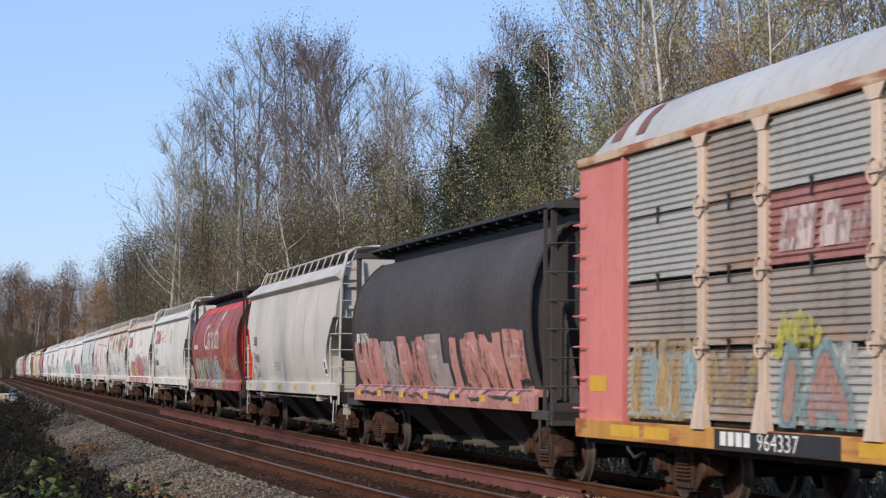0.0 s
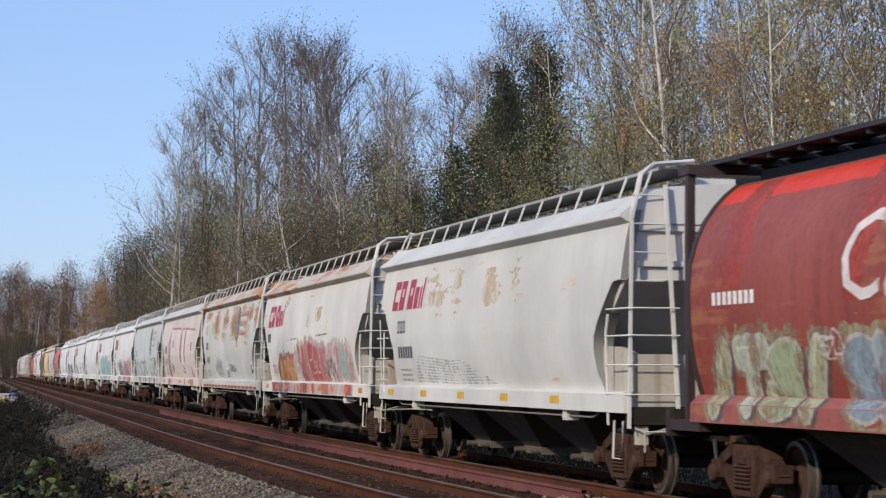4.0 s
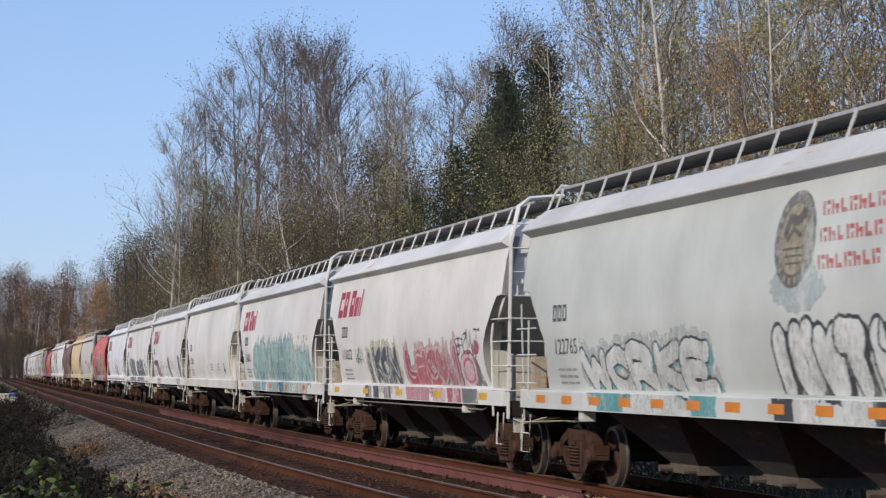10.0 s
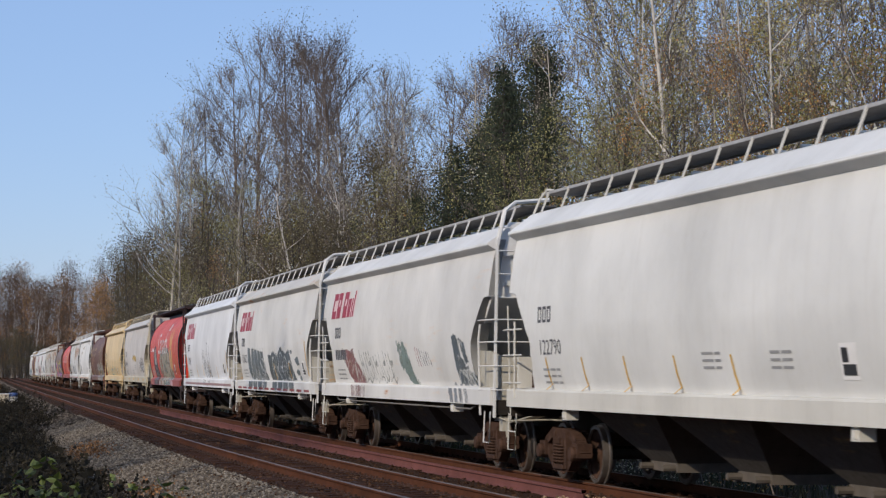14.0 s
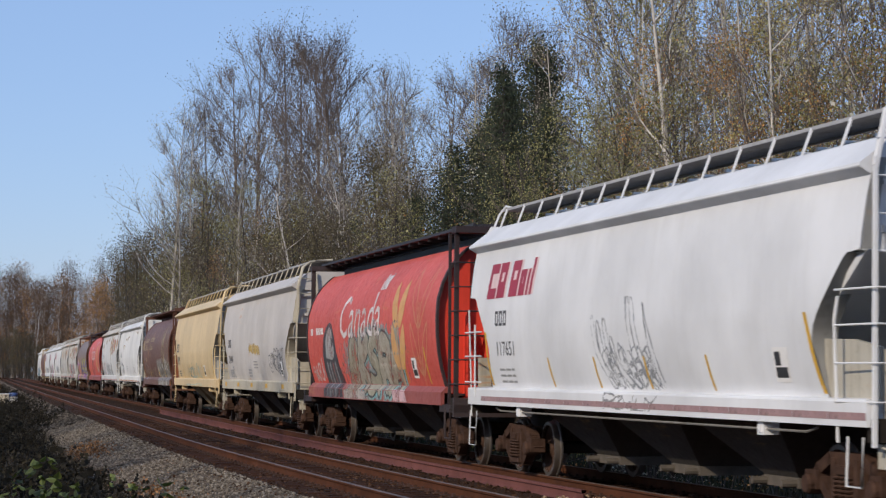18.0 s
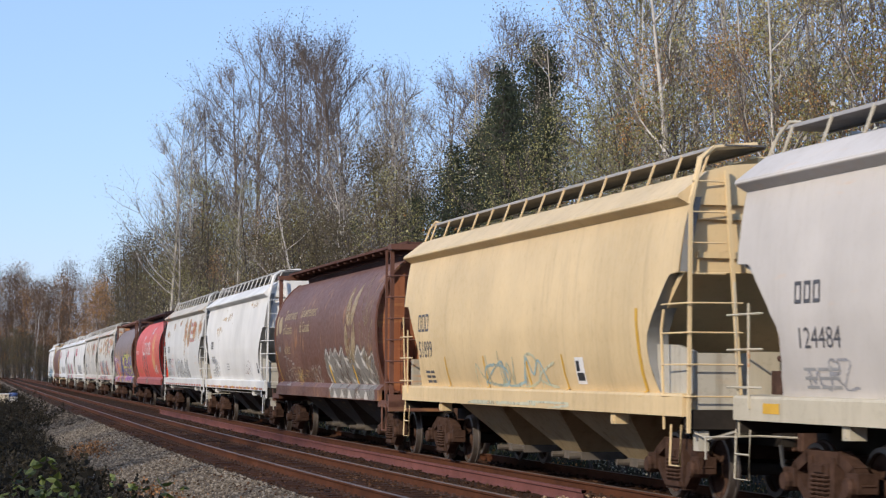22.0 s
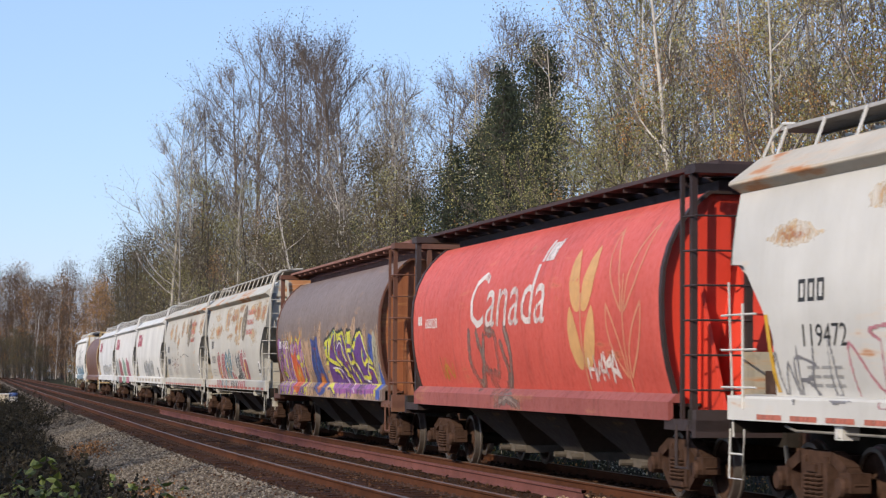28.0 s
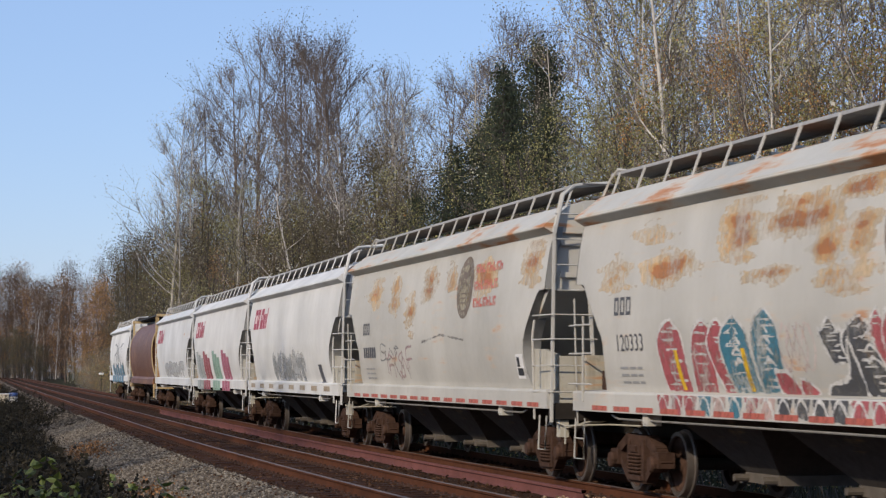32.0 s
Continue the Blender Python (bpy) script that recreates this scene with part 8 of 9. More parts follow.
def tree_plant(seed, h, prim, sec, twig, leaves, leaf_size, low=0.25, reach=0.24, up=0.9, spread=0.25, stems=1, trunk_r=0.0105, twig_r=0.011, crown_pow=0.75, fine=2, wander=0.045, clump=0.6):
    """A broad-leaved tree: trunk, limbs, branches, twigs; leaves is per twig."""
    P = Plant(seed)
    rng = P.rng
    for s in range(stems):
        base = Vector((rng.uniform(-0.4, 0.4), rng.uniform(-0.4, 0.4), -0.4)) if stems > 1 else Vector((0, 0, -0.4))
        lean = Vector((rng.uniform(-0.13, 0.13), rng.uniform(-0.13, 0.13), 1)) if stems > 1 else Vector((rng.uniform(-0.05, 0.05), rng.uniform(-0.05, 0.05), 1))
        trunk, _ = P.limb(base, lean, h + 0.4, trunk_r * h, wander, 12, 0.03, 7)
        for k in range(prim):
            t = low + (0.97 - low) * (k + rng.random()) / prim
            i = min(11, int(t * 12))
            a = trunk[i].lerp(trunk[i + 1], t * 12 - i)
            w = rng.uniform(0, 6.283)
            shape = (1 - ((t - low) / (1 - low))) ** crown_pow * 0.85 + 0.15
            if t < low + 0.15:
                shape *= 0.6
            d = Vector((math.cos(w), math.sin(w), up * rng.uniform(0.6, 1.5)))
            ln = reach * h * shape * rng.uniform(0.7, 1.25)
            pts, _ = P.limb(a, d, ln, max(0.02, trunk_r * h * 0.36 * shape), 0.16, 6, 0.07, 4)
            for q in range(sec):
                j = rng.randrange(1, 6)
                d2 = (pts[j + 1] - pts[j]).normalized() + Vector((rng.uniform(-0.9, 0.9), rng.uniform(-0.9, 0.9), rng.uniform(-0.3, 0.9)))
                p2, _ = P.limb(pts[j], d2, ln * rng.uniform(0.3, 0.6), 0.02, 0.22, 4, 0.06, 3)
                for z in range(twig):
                    e = rng.randrange(1, 5)
                    d3 = (p2[e] - p2[e - 1]).normalized() + Vector((rng.uniform(-0.8, 0.8), rng.uniform(-0.8, 0.8), rng.uniform(-0.2, 0.8)))
                    p3, _ = P.limb(p2[e], d3, rng.uniform(0.5, 1.2) * h / 20, twig_r, 0.25, fine, 0.05, 3)
                    n = int(leaves / clump + rng.random()) if rng.random() < clump else 0
                    if n:
                        P.around(p3[rng.randrange(1, fine + 1)], n, spread, leaf_size)
    return P


def conifer_plant(seed, h, count, leaf_size, r=0.16):
    """A dense dark evergreen with an uneven column of drooping sprays."""
    P = Plant(seed)
    rng = P.rng
    trunk, _ = P.limb(Vector((0, 0, -0.4)), Vector((0, 0, 1)), h + 0.4, 0.011 * h, 0.02, 12, 0.03, 7)
    for k in range(count):
        t = 0.06 + 0.93 * (k + rng.random()) / count
        i = min(11, int(t * 12))
        a = trunk[i].lerp(trunk[i + 1], t * 12 - i)
        w = rng.uniform(0, 6.283)
        ln = h * r * ((1 - t) ** 0.8 + 0.05) * rng.uniform(0.55, 1.3) * (1 + 0.35 * math.sin(3 * w + seed))
        pts, _ = P.limb(a, Vector((math.cos(w), math.sin(w), rng.uniform(-0.15, 0.45))), ln, 0.03, 0.15, 4, -0.02, 3)
        for j in range(1, 5):
            P.around(pts[j], 10, 0.24, leaf_size)
    return P


def shrub_plant(seed, h, stems, leaves, leaf_size, spread=0.22):
    P = Plant(seed)
    rng = P.rng
    for s in range(stems):
        w = rng.uniform(0, 6.283)
        a = Vector((rng.uniform(-0.3, 0.3) * h, rng.uniform(-0.3, 0.3) * h, -0.2))
        pts, _ = P.limb(a, Vector((0.28 * math.cos(w), 0.28 * math.sin(w), 1)), h * rng.uniform(0.45, 1.0), 0.02, 0.12, 6, 0.05, 3)
        for j in range(1, 7):
            p2, _ = P.limb(pts[j], Vector((rng.uniform(-1, 1), rng.uniform(-1, 1), rng.uniform(0, 0.9))), h * rng.uniform(0.1, 0.25), 0.01, 0.25, 2, 0, 3)
            P.around(p2[2], leaves, spread, leaf_size)
    return P


def stand(name, plant, wood_mat, leaf_mat, label, category, group):
    """A plant as a thing of a trunk and a crown, kept as the pattern for its copies."""
    e = empty(name)
    wood = part("trunk", plant.twig if name == "bramble" else plant.wood, wood_mat, e, smooth=70)
    if name == "bramble":
        tagged(wood, kind="stuff")
    if plant.twig.f and name != "bramble":
        tagged(part("branchwork", plant.twig, TWIG, e), kind="stuff")
    part("crown", plant.leaf, leaf_mat, e)
    return tagged(e, label, category, group)


G = "trees beside the railway"
KINDS = {
    "alder": [stand("alder_tree", tree_plant(s, 22, 27, 7, 8, 2.0, 0.085, 0.12, 0.29, 1.1, 0.3, trunk_r=0.0075, twig_r=0.012, crown_pow=0.5, fine=1), BARK_GREY, LEAF_BROWN, "tall nearly bare grey-brown tree with a few clinging leaves", "tree", G) for s in (101, 102, 103)],
    "birch": [stand("pale_tree", tree_plant(s, 22, 20, 6, 6, 4.0, 0.085, 0.18, 0.27, 0.95, 0.3, trunk_r=0.0075, twig_r=0.012, crown_pow=0.55, fine=1), BARK_PALE, LEAF_SPARSE, "slender pale-barked tree with sparse small leaves", "tree", G) for s in (111, 112, 113)],
    "gold": [stand("autumn_tree", tree_plant(s, 17, 15, 4, 5, 20.0, 0.075, 0.08, 0.28, 0.9, 0.36, clump=0.36, stems=2, trunk_r=0.008, crown_pow=0.5, fine=1), BARK_PALE, m, "autumn tree with thinning yellow-olive leaves and pale stems", "tree", G) for s, m in ((121, LEAF_TAN), (122, LEAF_OLIVE), (123, LEAF_GOLD))],
    "rust": [stand("russet_tree", tree_plant(s, 16, 18, 4, 4, 26.0, 0.075, 0.06, 0.29, 0.9, 0.38, clump=0.36, crown_pow=0.5, fine=1), BARK_GREY, LEAF_RUST, "autumn tree with rust-brown leaves", "tree", G) for s in (131, 132)],
    "green": [stand("leafy_tree", tree_plant(s, 15, 20, 5, 4, 19.0, 0.075, 0.03, 0.29, 0.7, 0.4, clump=0.4, crown_pow=0.5, fine=1), BARK_DARK, LEAF_OLIVE, "leafy olive-green tree thick with foliage", "tree", G) for s in (141, 142)],
    "ever": [stand("evergreen_tree", conifer_plant(s, 18, 330, 0.115, 0.22), BARK_DARK, LEAF_DARK, "dense dark green evergreen tree", "tree", G) for s in (151, 152)],
    "back": [stand("wood_tree", tree_plant(s, 20, 17, 4, 4, lv * 2, 0.1, 0.05, 0.27, 1.0, 0.45, trunk_r=0.0075, twig_r=0.02, crown_pow=0.5, fine=1), b, m, "half-bare tree deep in the wood", "tree", G) for s, lv, b, m in ((191, 5, BARK_GREY, LEAF_SPARSE), (192, 5, BARK_GREY, LEAF_OLIVE), (193, 5, BARK_FAR, LEAF_RUST))],
    "far": [stand("distant_tree", tree_plant(s, 20, 13, 3, 1, lv * 80, 0.18, 0.02, 0.21, 1.6, 0.95, trunk_r=0.009, twig_r=0.05, crown_pow=0.45, fine=1), b, m, "distant brown tree where the line bends away", "tree", "distant trees") for s, lv, b, m in ((181, 1.2, BARK_PALE, LEAF_FAR), (182, 1.3, BARK_GREY, LEAF_RUST), (183, 1.2, BARK_FAR, LEAF_FAR))],
    "shrub": [stand("shrub", shrub_plant(s, 5, 9, 40, 0.065, 0.34), BARK_GREY, m, "tangled leafy shrub at the forest edge", "shrub", "shrubs beside the railway") for s, m in ((161, LEAF_OLIVE), (162, LEAF_RUST), (163, LEAF_SPARSE), (164, LEAF_DARK))],
}
SIZE = {"alder": 22, "birch": 22, "gold": 17, "rust": 16, "green": 15, "ever": 18, "shrub": 5, "far": 20, "back": 20}
used = set()
rng_t = random.Random(77)


def plant_at(kind, x, y, h, pick=None, tilt=0.0):
    """Sets a plant of that height on the ground; x along, y from the train's track."""
    kinds = KINDS[kind]
    src = kinds[(pick if pick is not None else rng_t.randrange(len(kinds))) % len(kinds)]
    s = h / SIZE[kind]
    w = s * rng_t.uniform(0.85, 1.15)
    m = Matrix.Translation((x, y + track_y(x), ground_z(x, y))) @ Matrix.Rotation(radians(tilt), 4, "X") @ Matrix.Rotation(rng_t.uniform(0, 6.283), 4, "Z") @ Matrix.Diagonal((w, w, s, 1))
    if src.name not in used:
        used.add(src.name)
        src.matrix_basis = m
        return src
    k = src.scale
    return copy_thing(src, m @ Matrix.Diagonal((1 / k.x, 1 / k.y, 1 / k.z, 1)))


KINDS["thicket"] = [stand("thicket_tree", tree_plant(s, 14, 18, 4, 2, 34.0, 0.105, 0.02, 0.3, 0.8, 0.5, stems=2, crown_pow=0.4, fine=1), BARK_DARK, LEAF_DULL, "dense dull brown-green tree below the taller bare ones", "tree", G) for s in (201, 202)]
SIZE["thicket"] = 14
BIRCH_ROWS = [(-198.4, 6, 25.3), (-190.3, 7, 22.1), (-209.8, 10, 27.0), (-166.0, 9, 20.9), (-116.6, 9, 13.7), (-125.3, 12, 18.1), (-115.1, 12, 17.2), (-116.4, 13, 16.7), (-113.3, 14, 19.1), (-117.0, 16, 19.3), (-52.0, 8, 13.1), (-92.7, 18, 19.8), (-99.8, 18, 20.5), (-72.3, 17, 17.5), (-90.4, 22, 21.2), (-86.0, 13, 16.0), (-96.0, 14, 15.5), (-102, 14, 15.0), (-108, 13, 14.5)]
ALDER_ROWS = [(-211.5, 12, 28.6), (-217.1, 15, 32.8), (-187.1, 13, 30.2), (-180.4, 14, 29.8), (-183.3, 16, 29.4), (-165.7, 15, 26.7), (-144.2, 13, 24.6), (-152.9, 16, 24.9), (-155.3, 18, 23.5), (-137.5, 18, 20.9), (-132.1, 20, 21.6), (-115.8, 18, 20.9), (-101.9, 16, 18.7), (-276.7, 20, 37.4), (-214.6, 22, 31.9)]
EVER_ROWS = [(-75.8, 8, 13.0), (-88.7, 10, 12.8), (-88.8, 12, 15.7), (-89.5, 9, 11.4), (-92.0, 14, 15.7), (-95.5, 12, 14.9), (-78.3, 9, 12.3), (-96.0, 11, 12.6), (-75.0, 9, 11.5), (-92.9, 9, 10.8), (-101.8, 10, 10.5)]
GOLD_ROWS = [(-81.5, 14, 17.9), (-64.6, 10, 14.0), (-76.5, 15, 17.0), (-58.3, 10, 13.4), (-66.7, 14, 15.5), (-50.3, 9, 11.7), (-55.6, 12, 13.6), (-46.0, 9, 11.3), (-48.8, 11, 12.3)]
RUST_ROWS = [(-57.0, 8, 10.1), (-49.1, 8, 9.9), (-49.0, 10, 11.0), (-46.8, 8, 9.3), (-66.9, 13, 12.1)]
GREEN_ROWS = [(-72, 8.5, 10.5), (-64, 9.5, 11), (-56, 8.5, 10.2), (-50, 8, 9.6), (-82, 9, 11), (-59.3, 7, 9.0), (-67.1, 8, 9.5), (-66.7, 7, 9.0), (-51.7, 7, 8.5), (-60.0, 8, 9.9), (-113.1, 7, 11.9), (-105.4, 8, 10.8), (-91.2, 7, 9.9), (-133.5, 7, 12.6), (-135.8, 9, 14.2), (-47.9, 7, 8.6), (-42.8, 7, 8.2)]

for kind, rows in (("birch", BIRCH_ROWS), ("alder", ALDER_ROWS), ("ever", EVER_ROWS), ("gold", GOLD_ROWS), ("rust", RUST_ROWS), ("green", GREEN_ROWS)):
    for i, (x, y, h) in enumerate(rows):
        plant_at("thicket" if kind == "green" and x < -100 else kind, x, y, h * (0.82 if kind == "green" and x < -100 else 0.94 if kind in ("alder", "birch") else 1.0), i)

KINDS["stem"] = [stand("leaning_pale_tree", tree_plant(s, 18, 11, 5, 5, 2.5, 0.085, 0.3, 0.3, 0.9, 0.3, trunk_r=0.0078, twig_r=0.014, crown_pow=0.4, wander=0.11), BARK_WHITE, LEAF_SPARSE, "pale white-barked tree with bare curving limbs", "tree", G) for s in (211, 214)]
SIZE["stem"] = 18
for k, (x, y, h) in enumerate(((-52.5, 8.3, 14.5), (-61, 8.2, 13), (-47, 8, 12.5), (-110, 8.5, 12), (-124, 9, 12.5), (-150, 9, 13.5), (-164, 8, 14), (-42.5, 8, 12))):
    plant_at("stem", x, y, h, k, 9 if k == 0 else 0)
# pale slender stems before the darker wood
for x, y, h in ((-104, 10.5, 15.5), (-118, 10, 15), (-62, 8.5, 11.5), (-56, 9, 12), (-46, 8.3, 11), (-130, 11, 16), (-142, 9, 16)):
    plant_at("birch", x, y, h)
# undergrowth along the edge of the wood
x = -38.0
while x > -330:
    for row in (5.2, 7.4):
        plant_at("shrub", x + rng_t.uniform(-1, 1), row + rng_t.uniform(-0.7, 0.7) + (0.6 if x > -60 else 0), rng_t.uniform(3.2, 5.6) * (1 if row < 6 else 1.35))
    x -= 3.4 if x > -130 else 8.0
# the half-tall thicket under the trees
x, k = -62.0, 0
while x > -240:
    plant_at(("green", "back", "rust", "back", "ever", "back")[k % 6] if x > -130 else ("back", "green", "back")[k % 3], x, 8.5 + 4.5 * rng_t.random(), (0.075 * abs(x) + 1.5) * rng_t.uniform(0.75, 1.1), k)
    x -= 3.6 if x > -120 else 6.5
    k += 1
# dark brown thickets under the tall bare trees
for k in range(20):
    x = -255 + 8.0 * k
    plant_at("thicket", x, 9 + 4.0 * rng_t.random(), (13.5 if x < -170 else 11.5) * rng_t.uniform(0.85, 1.1), k)
for x, y, h in ((-300, 9, 17), (-285, 10, 18.5), (-270, 9, 17.5), (-320, 11, 18), (-260, 11, 18), (-240, 9, 16)):
    plant_at("thicket", x, y, h)
# deeper rows that close the wood
for k in range(50):
    x = -58 - 330 * (k / 50) ** 1.3 + rng_t.uniform(-5, 5)
    if x > -112 and k % 5 != 2:
        continue
    plant_at("back", x, rng_t.uniform(15, 30), rng_t.uniform(11, 16) if x > -120 else rng_t.uniform(14, 20), k)
# the wood that closes the view where the line bends away
for k in range(60):
    x = rng_t.uniform(-640, -430)
    y = -50 + 90 * (k + rng_t.random()) / 60
    if abs(y) < 8:
        x = rng_t.uniform(-660, -600)
    plant_at("far", x, y, rng_t.uniform(19, 27) * (0.9 if y > 8 else 1.0), (0, 2, 0, 2, 1)[k % 5] if y < 8 else k)
for k in range(56):
    plant_at("far", rng_t.uniform(-720, -655), -45 + 135 * k / 56, rng_t.uniform(25, 33), (0, 2, 0, 2, 1)[k % 5])
for k in range(44):
    plant_at("far", rng_t.uniform(-655, -610), -40 + 110 * k / 44, rng_t.uniform(8, 13), (0, 2)[k % 2])
for k in range(14):
    plant_at("far", rng_t.uniform(-700, -612), -2 + 1.2 * k, rng_t.uniform(23, 29), (0, 2)[k % 2])
for x, y, h in ((-480, 11, 18.5), (-486, 13.5, 20), (-478, 15, 18), (-492, 17, 19.5)):
    plant_at("far", x, y, h, 1)
for k in range(34):
    plant_at("far", rng_t.uniform(-640, -606), -13 + 0.8 * k, rng_t.uniform(9, 14), k)
for k in range(26):
    plant_at("far", rng_t.uniform(-500, -380), 9 + 1.1 * k, rng_t.uniform(8, 15), k)
for k in range(36):
    plant_at("thicket", rng_t.uniform(-600, -520), -34 + 1.15 * k, rng_t.uniform(8, 11), k)
for k in range(30):
    plant_at("shrub", rng_t.uniform(-470, -380), (-9 - 1.2 * k) if k < 15 else (7 + 1.2 * (k - 15)), rng_t.uniform(4, 8))


# ------------------------------------------------------------------ verge on the camera's side
def bramble(seed, h, canes, leaf, spread, broad):
    P = Plant(seed)
    rng = P.rng
    for k in range(canes):
        w = rng.uniform(0, 6.283)
        a = Vector((rng.gauss(0, spread * 0.5), rng.gauss(0, spread * 0.5), -0.1))
        pts, _ = P.limb(a, Vector((0.8 * math.cos(w), 0.8 * math.sin(w), 1.2)), h * rng.uniform(0.7, 1.25), 0.007, 0.25, 8, -0.1, 3)
        for p in pts[1:]:
            for q in range(3):
                c = p + Vector((rng.gauss(0, 0.1), rng.gauss(0, 0.1), rng.gauss(0, 0.07)))
                for z in range(3):
                    (P.leaflet if broad else P.blade)(c, leaf * rng.uniform(0.6, 1.3))
    return P


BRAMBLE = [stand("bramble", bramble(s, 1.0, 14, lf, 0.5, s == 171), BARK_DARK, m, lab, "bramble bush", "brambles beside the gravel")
           for s, lf, m, lab in ((171, 0.05, LEAF_BRAMBLE, "bramble bush with yellow-green leaves on arching canes"), (172, 0.08, LEAF_SHADE, "bramble thicket beside the gravel, leaves darkened for shade"), (173, 0.075, LEAF_SHADE, "brown bramble bush beside the gravel, leaves darkened for shade"))]
KINDS["bramble"] = BRAMBLE
SIZE["bramble"] = 1.0
for x, y, h, k in ((-12.2, -10.6, 1.35, 0), (-13.0, -10.45, 1.3, 0), (-13.8, -10.55, 1.4, 0), (-14.6, -10.35, 1.3, 0), (-15.6, -10.45, 1.35, 0), (-16.8, -10.3, 1.3, 0), (-18.5, -10.3, 1.15, 0), (-17.5, -10.1, 1.1, 0)):
    plant_at("bramble", x, y, h, k)
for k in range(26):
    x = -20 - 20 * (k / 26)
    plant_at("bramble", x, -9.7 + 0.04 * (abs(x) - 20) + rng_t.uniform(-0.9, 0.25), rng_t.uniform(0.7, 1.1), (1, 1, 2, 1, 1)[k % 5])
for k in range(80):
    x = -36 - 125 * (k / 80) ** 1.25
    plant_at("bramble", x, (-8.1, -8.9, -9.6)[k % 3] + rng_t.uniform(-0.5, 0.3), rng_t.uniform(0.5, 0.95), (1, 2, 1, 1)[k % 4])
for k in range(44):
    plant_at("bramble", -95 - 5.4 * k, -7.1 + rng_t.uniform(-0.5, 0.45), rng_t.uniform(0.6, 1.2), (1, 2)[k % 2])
for k in range(28):
    plant_at("shrub", -168 - 9 * k, (-11.5, -9.2)[k % 2] + rng_t.uniform(-0.8, 0.5), rng_t.uniform(1.5, 2.8), k)


def grass(name, count, x0, x1, y0, y1, h, mat, label, seed):
    rng = random.Random(seed)
    sh = Shape()
    for k in range(count):
        x, y = x0 + (x1 - x0) * rng.random() ** 1.5, rng.uniform(y0, y1)
        c = Vector((x, y + track_y(x), ground_z(x, y)))
        w, s = rng.uniform(0, 6.283), h * rng.uniform(0.4, 1.3)
        d = Vector((math.cos(w), math.sin(w), 0))
        b = len(sh.v)
        q = Vector((-d.y, d.x, 0)) * 0.008
        top = c + Vector((0, 0, s)) + d * s * rng.uniform(0.1, 0.7)
        mid = c.lerp(top, 0.5) + Vector((0, 0, s * 0.12))
        sh.v += [tuple(c - q), tuple(c + q), tuple(mid + q), tuple(mid - q), tuple(top)]
        sh.face((b, b + 1, b + 2, b + 3))
        sh.face((b + 3, b + 2, b + 4))
    return tagged(new(name, sh.mesh(name, [mat])), label, "grass", kind="stuff")


grass("verge_grass", 14000, -30, -165, -10.0, -7.3, 0.35, leafy("dry verge grass", (0.018, 0.015, 0.008), (0.085, 0.06, 0.028)), "dry brown grass along the gravel's edge", 8)
grass("far_side_grass", 4000, -30, -160, 5.2, 7.5, 0.45, leafy("shaded grass", (0.02, 0.022, 0.01), (0.08, 0.075, 0.03)), "dull green grass below the wood", 9)


def fallen_leaves(count, seed):
    """Withered leaves blown together in drifts on the lower edge of the gravel."""
    P = Plant(seed)
    drifts = [(P.rng.uniform(-70, -24), P.rng.uniform(-7.5, -6.5)) for _ in range(16)]
    for k in range(count):
        x, y = P.rng.choice(drifts)
        x, y = x + P.rng.gauss(0, 1.3), y + P.rng.gauss(0, 0.3)
        P.blade(Vector((x, y + track_y(x), ground_z(x, y) + 0.035)), P.rng.uniform(0.04, 0.09))
    ob = new("fallen_leaves", P.leaf.mesh("fallen_leaves", [leafy("fallen brown leaves", (0.1, 0.045, 0.018), (0.34, 0.17, 0.07), 0.8, 0.1)]))
    return tagged(ob, "withered brown leaves drifted on the gravel", "leaves", kind="stuff")


fallen_leaves(3200, 41)


def barrel(x, y):
    z = ground_z(x, y)
    b = empty("barrel", Matrix.Translation((x, y + track_y(x), z)))
    tagged(b, "white plastic barrel with a blue band and lid", "barrel")
    low, band = Shape(), Shape()
    for sh, prof in ((low, [(0.0, 0.0), (0.29, 0.0), (0.31, 0.06), (0.31, 0.7)]), (band, [(0.31, 0.7), (0.32, 0.72), (0.32, 0.9), (0.29, 0.95), (0.0, 0.96)])):
        sh.grid([[(r * math.cos(2 * math.pi * k / 20), r * math.sin(2 * math.pi * k / 20), h) for k in range(20)] for r, h in prof], close=True)
    part("barrel_body", low, plain("white plastic", (0.62, 0.61, 0.58), 0.45, 0, 0.1), b, smooth=40)
    part("lid", band, plain("blue plastic", (0.04, 0.08, 0.22), 0.45, 0, 0.15), b, smooth=40)
    tag = Shape().box(-0.09, 0.09, -0.335, -0.315, 0.48, 0.62)
    part("label", tag, WHITE_PAINT, b)


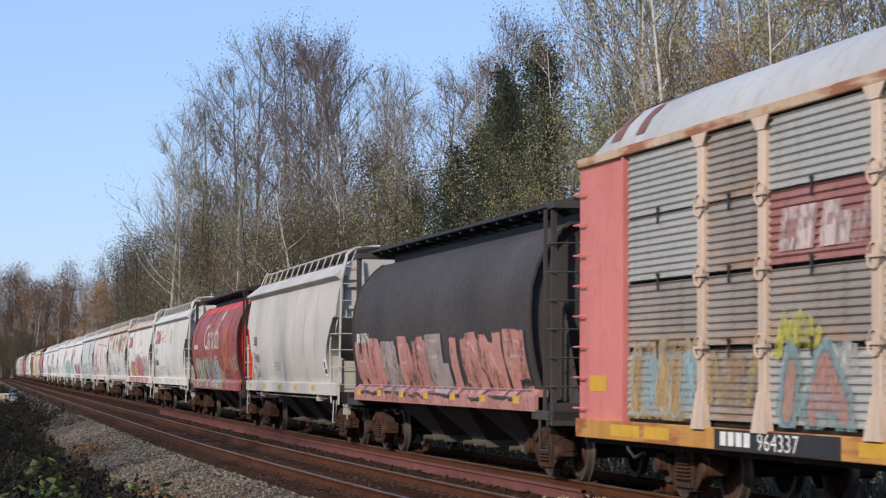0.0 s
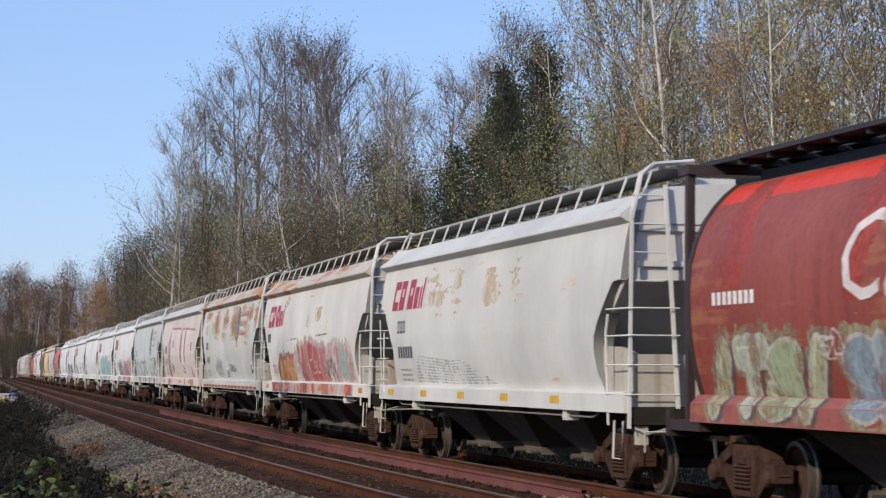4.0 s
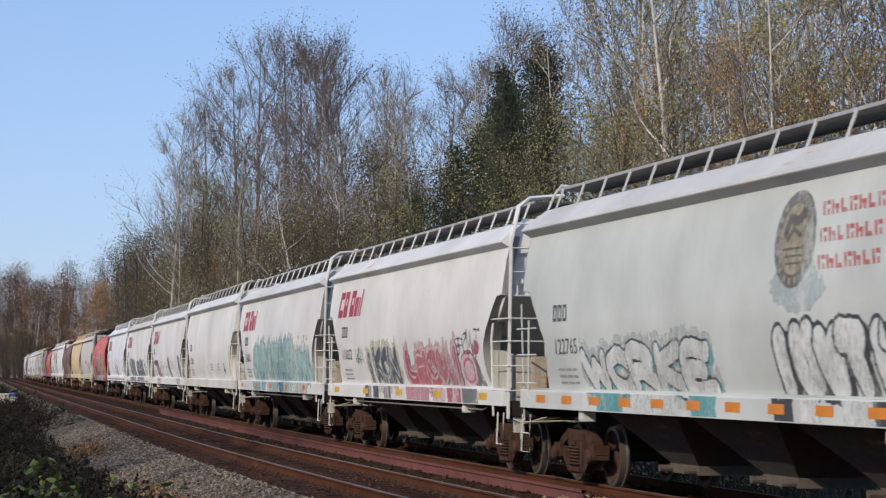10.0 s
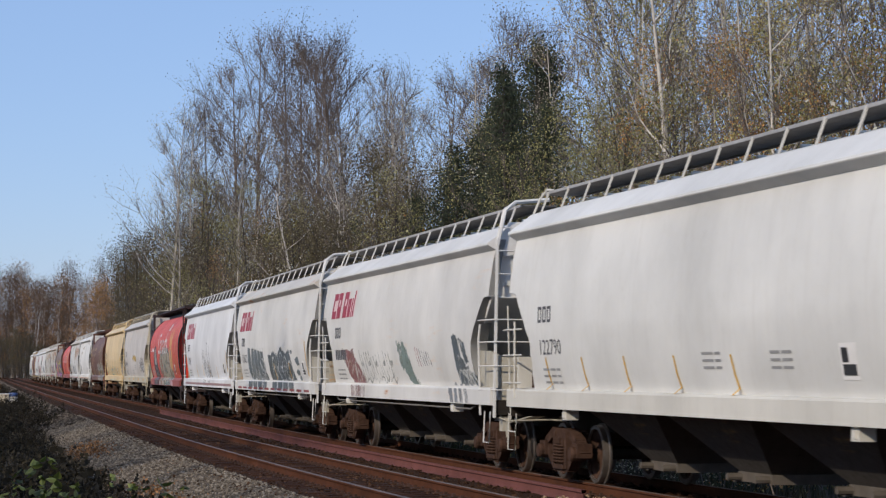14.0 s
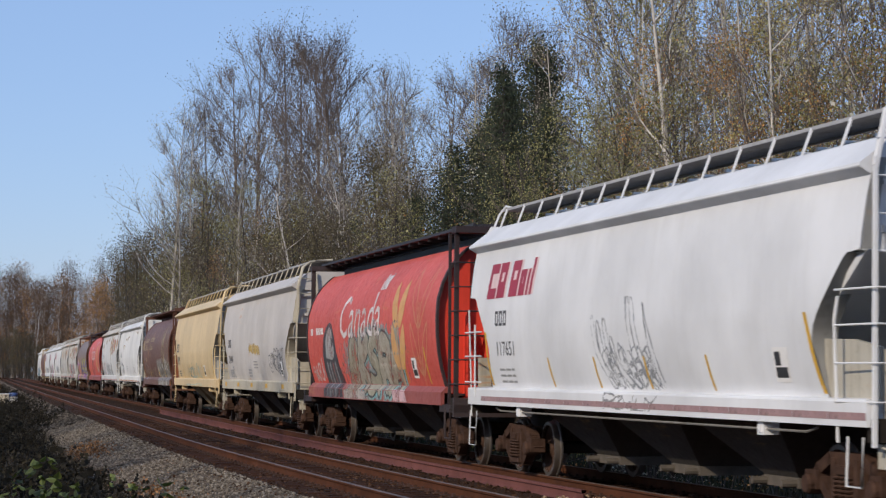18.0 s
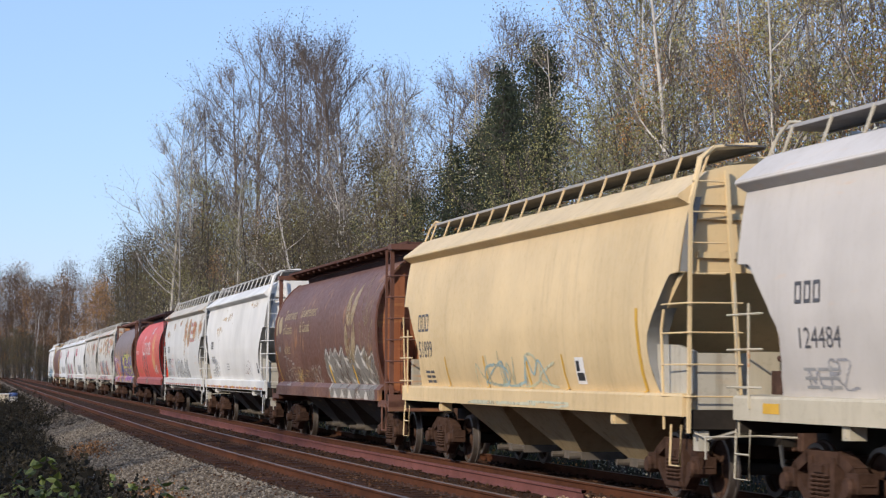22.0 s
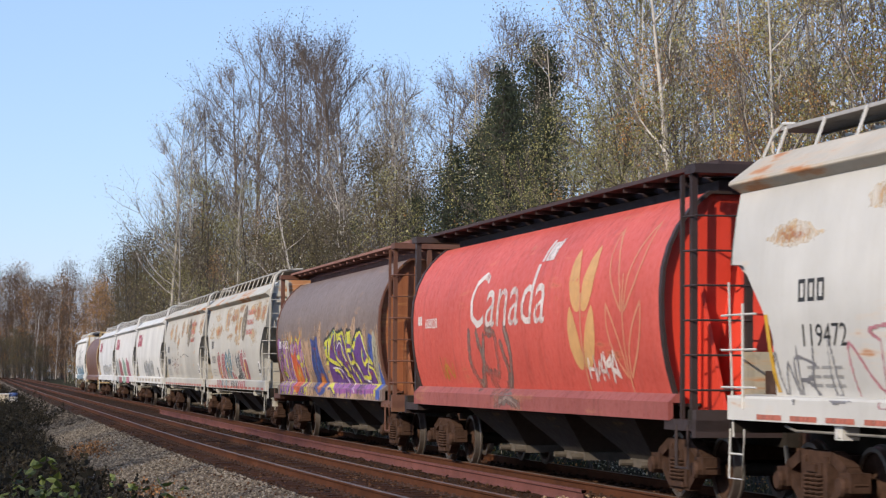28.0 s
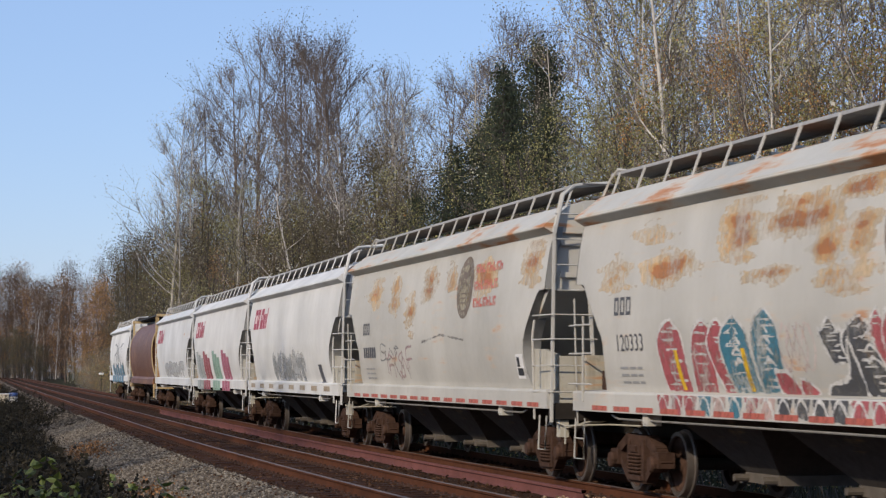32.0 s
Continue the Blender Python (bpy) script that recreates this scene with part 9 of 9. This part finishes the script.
def cabinet(x, y):
    z = ground_z(x, y)
    c = empty("trackside_cabinet", Matrix.Translation((x, y + track_y(x), z)))
    tagged(c, "weathered cream metal trackside cabinet", "cabinet")
    m = plain("cream enamel", (0.5, 0.43, 0.32), 0.5, 0, 0.2)
    part("body", Shape().box(-0.35, 0.35, -0.45, 0.45, 0, 0.85), m, c, bevel=0.02)
    part("lid", Shape().box(-0.4, 0.4, -0.5, 0.5, 0.85, 0.91), WHITE_PAINT, c, bevel=0.015)
    part("door", Shape().box(0.35, 0.375, -0.36, 0.36, 0.08, 0.78), m, c, bevel=0.008)


barrel(-157.0, -7.2)
cabinet(-157.0, -7.95)


def marker(x, y, z):
    g = ground_z(x, y)
    p = empty("marker_post", Matrix.Translation((x, y + track_y(x), g)))
    tagged(p, "small white marker plate on a dark post", "marker post", "markers beside the line")
    part("post", Shape().box(-0.04, 0.04, -0.04, 0.04, -0.2, z - g), STEEL_DARK, p)
    part("plate", Shape().box(0.045, 0.06, -0.28, 0.28, z - g - 0.1, z - g + 0.12), WHITE_PAINT, p)


marker(-250.0, 3.6, 1.45)
marker(-236.0, 4.4, 1.5)


# trees behind the camera, whose shade falls on the verge
for k, (x, y, h) in enumerate(((-2.0, -24.0, 10.0), (-9.5, -22.0, 9.0), (-16.0, -25.0, 11.5), (-25.0, -22.5, 9.5), (-33.0, -24.0, 10.5), (6.0, -26.0, 11.0), (-43.0, -21.0, 12.0), (-47.5, -20.0, 12.5), (-51.0, -21.5, 12.5), (-55.0, -20.5, 12.0), (-59.0, -21.0, 11.5), (-75.0, -21.0, 12.5), (-79.0, -20.5, 12.0), (-84.0, -21.0, 12.5), (-103.0, -21.0, 12.0), (-107.0, -22.0, 12.0))):
    plant_at("green", x, y, h, k)
for k in range(46):
    x = -1 - 2.8 * k
    low = any(a > x - 8 > b for a, b in ((-34, -52), (-74, -84), (-100, -112), (-120, -150)))
    plant_at("shrub", x, -17.2 + rng_t.uniform(-1, 0.6), rng_t.uniform(4.0, 4.8) if low else rng_t.uniform(7.0, 8.4), k)

motions()
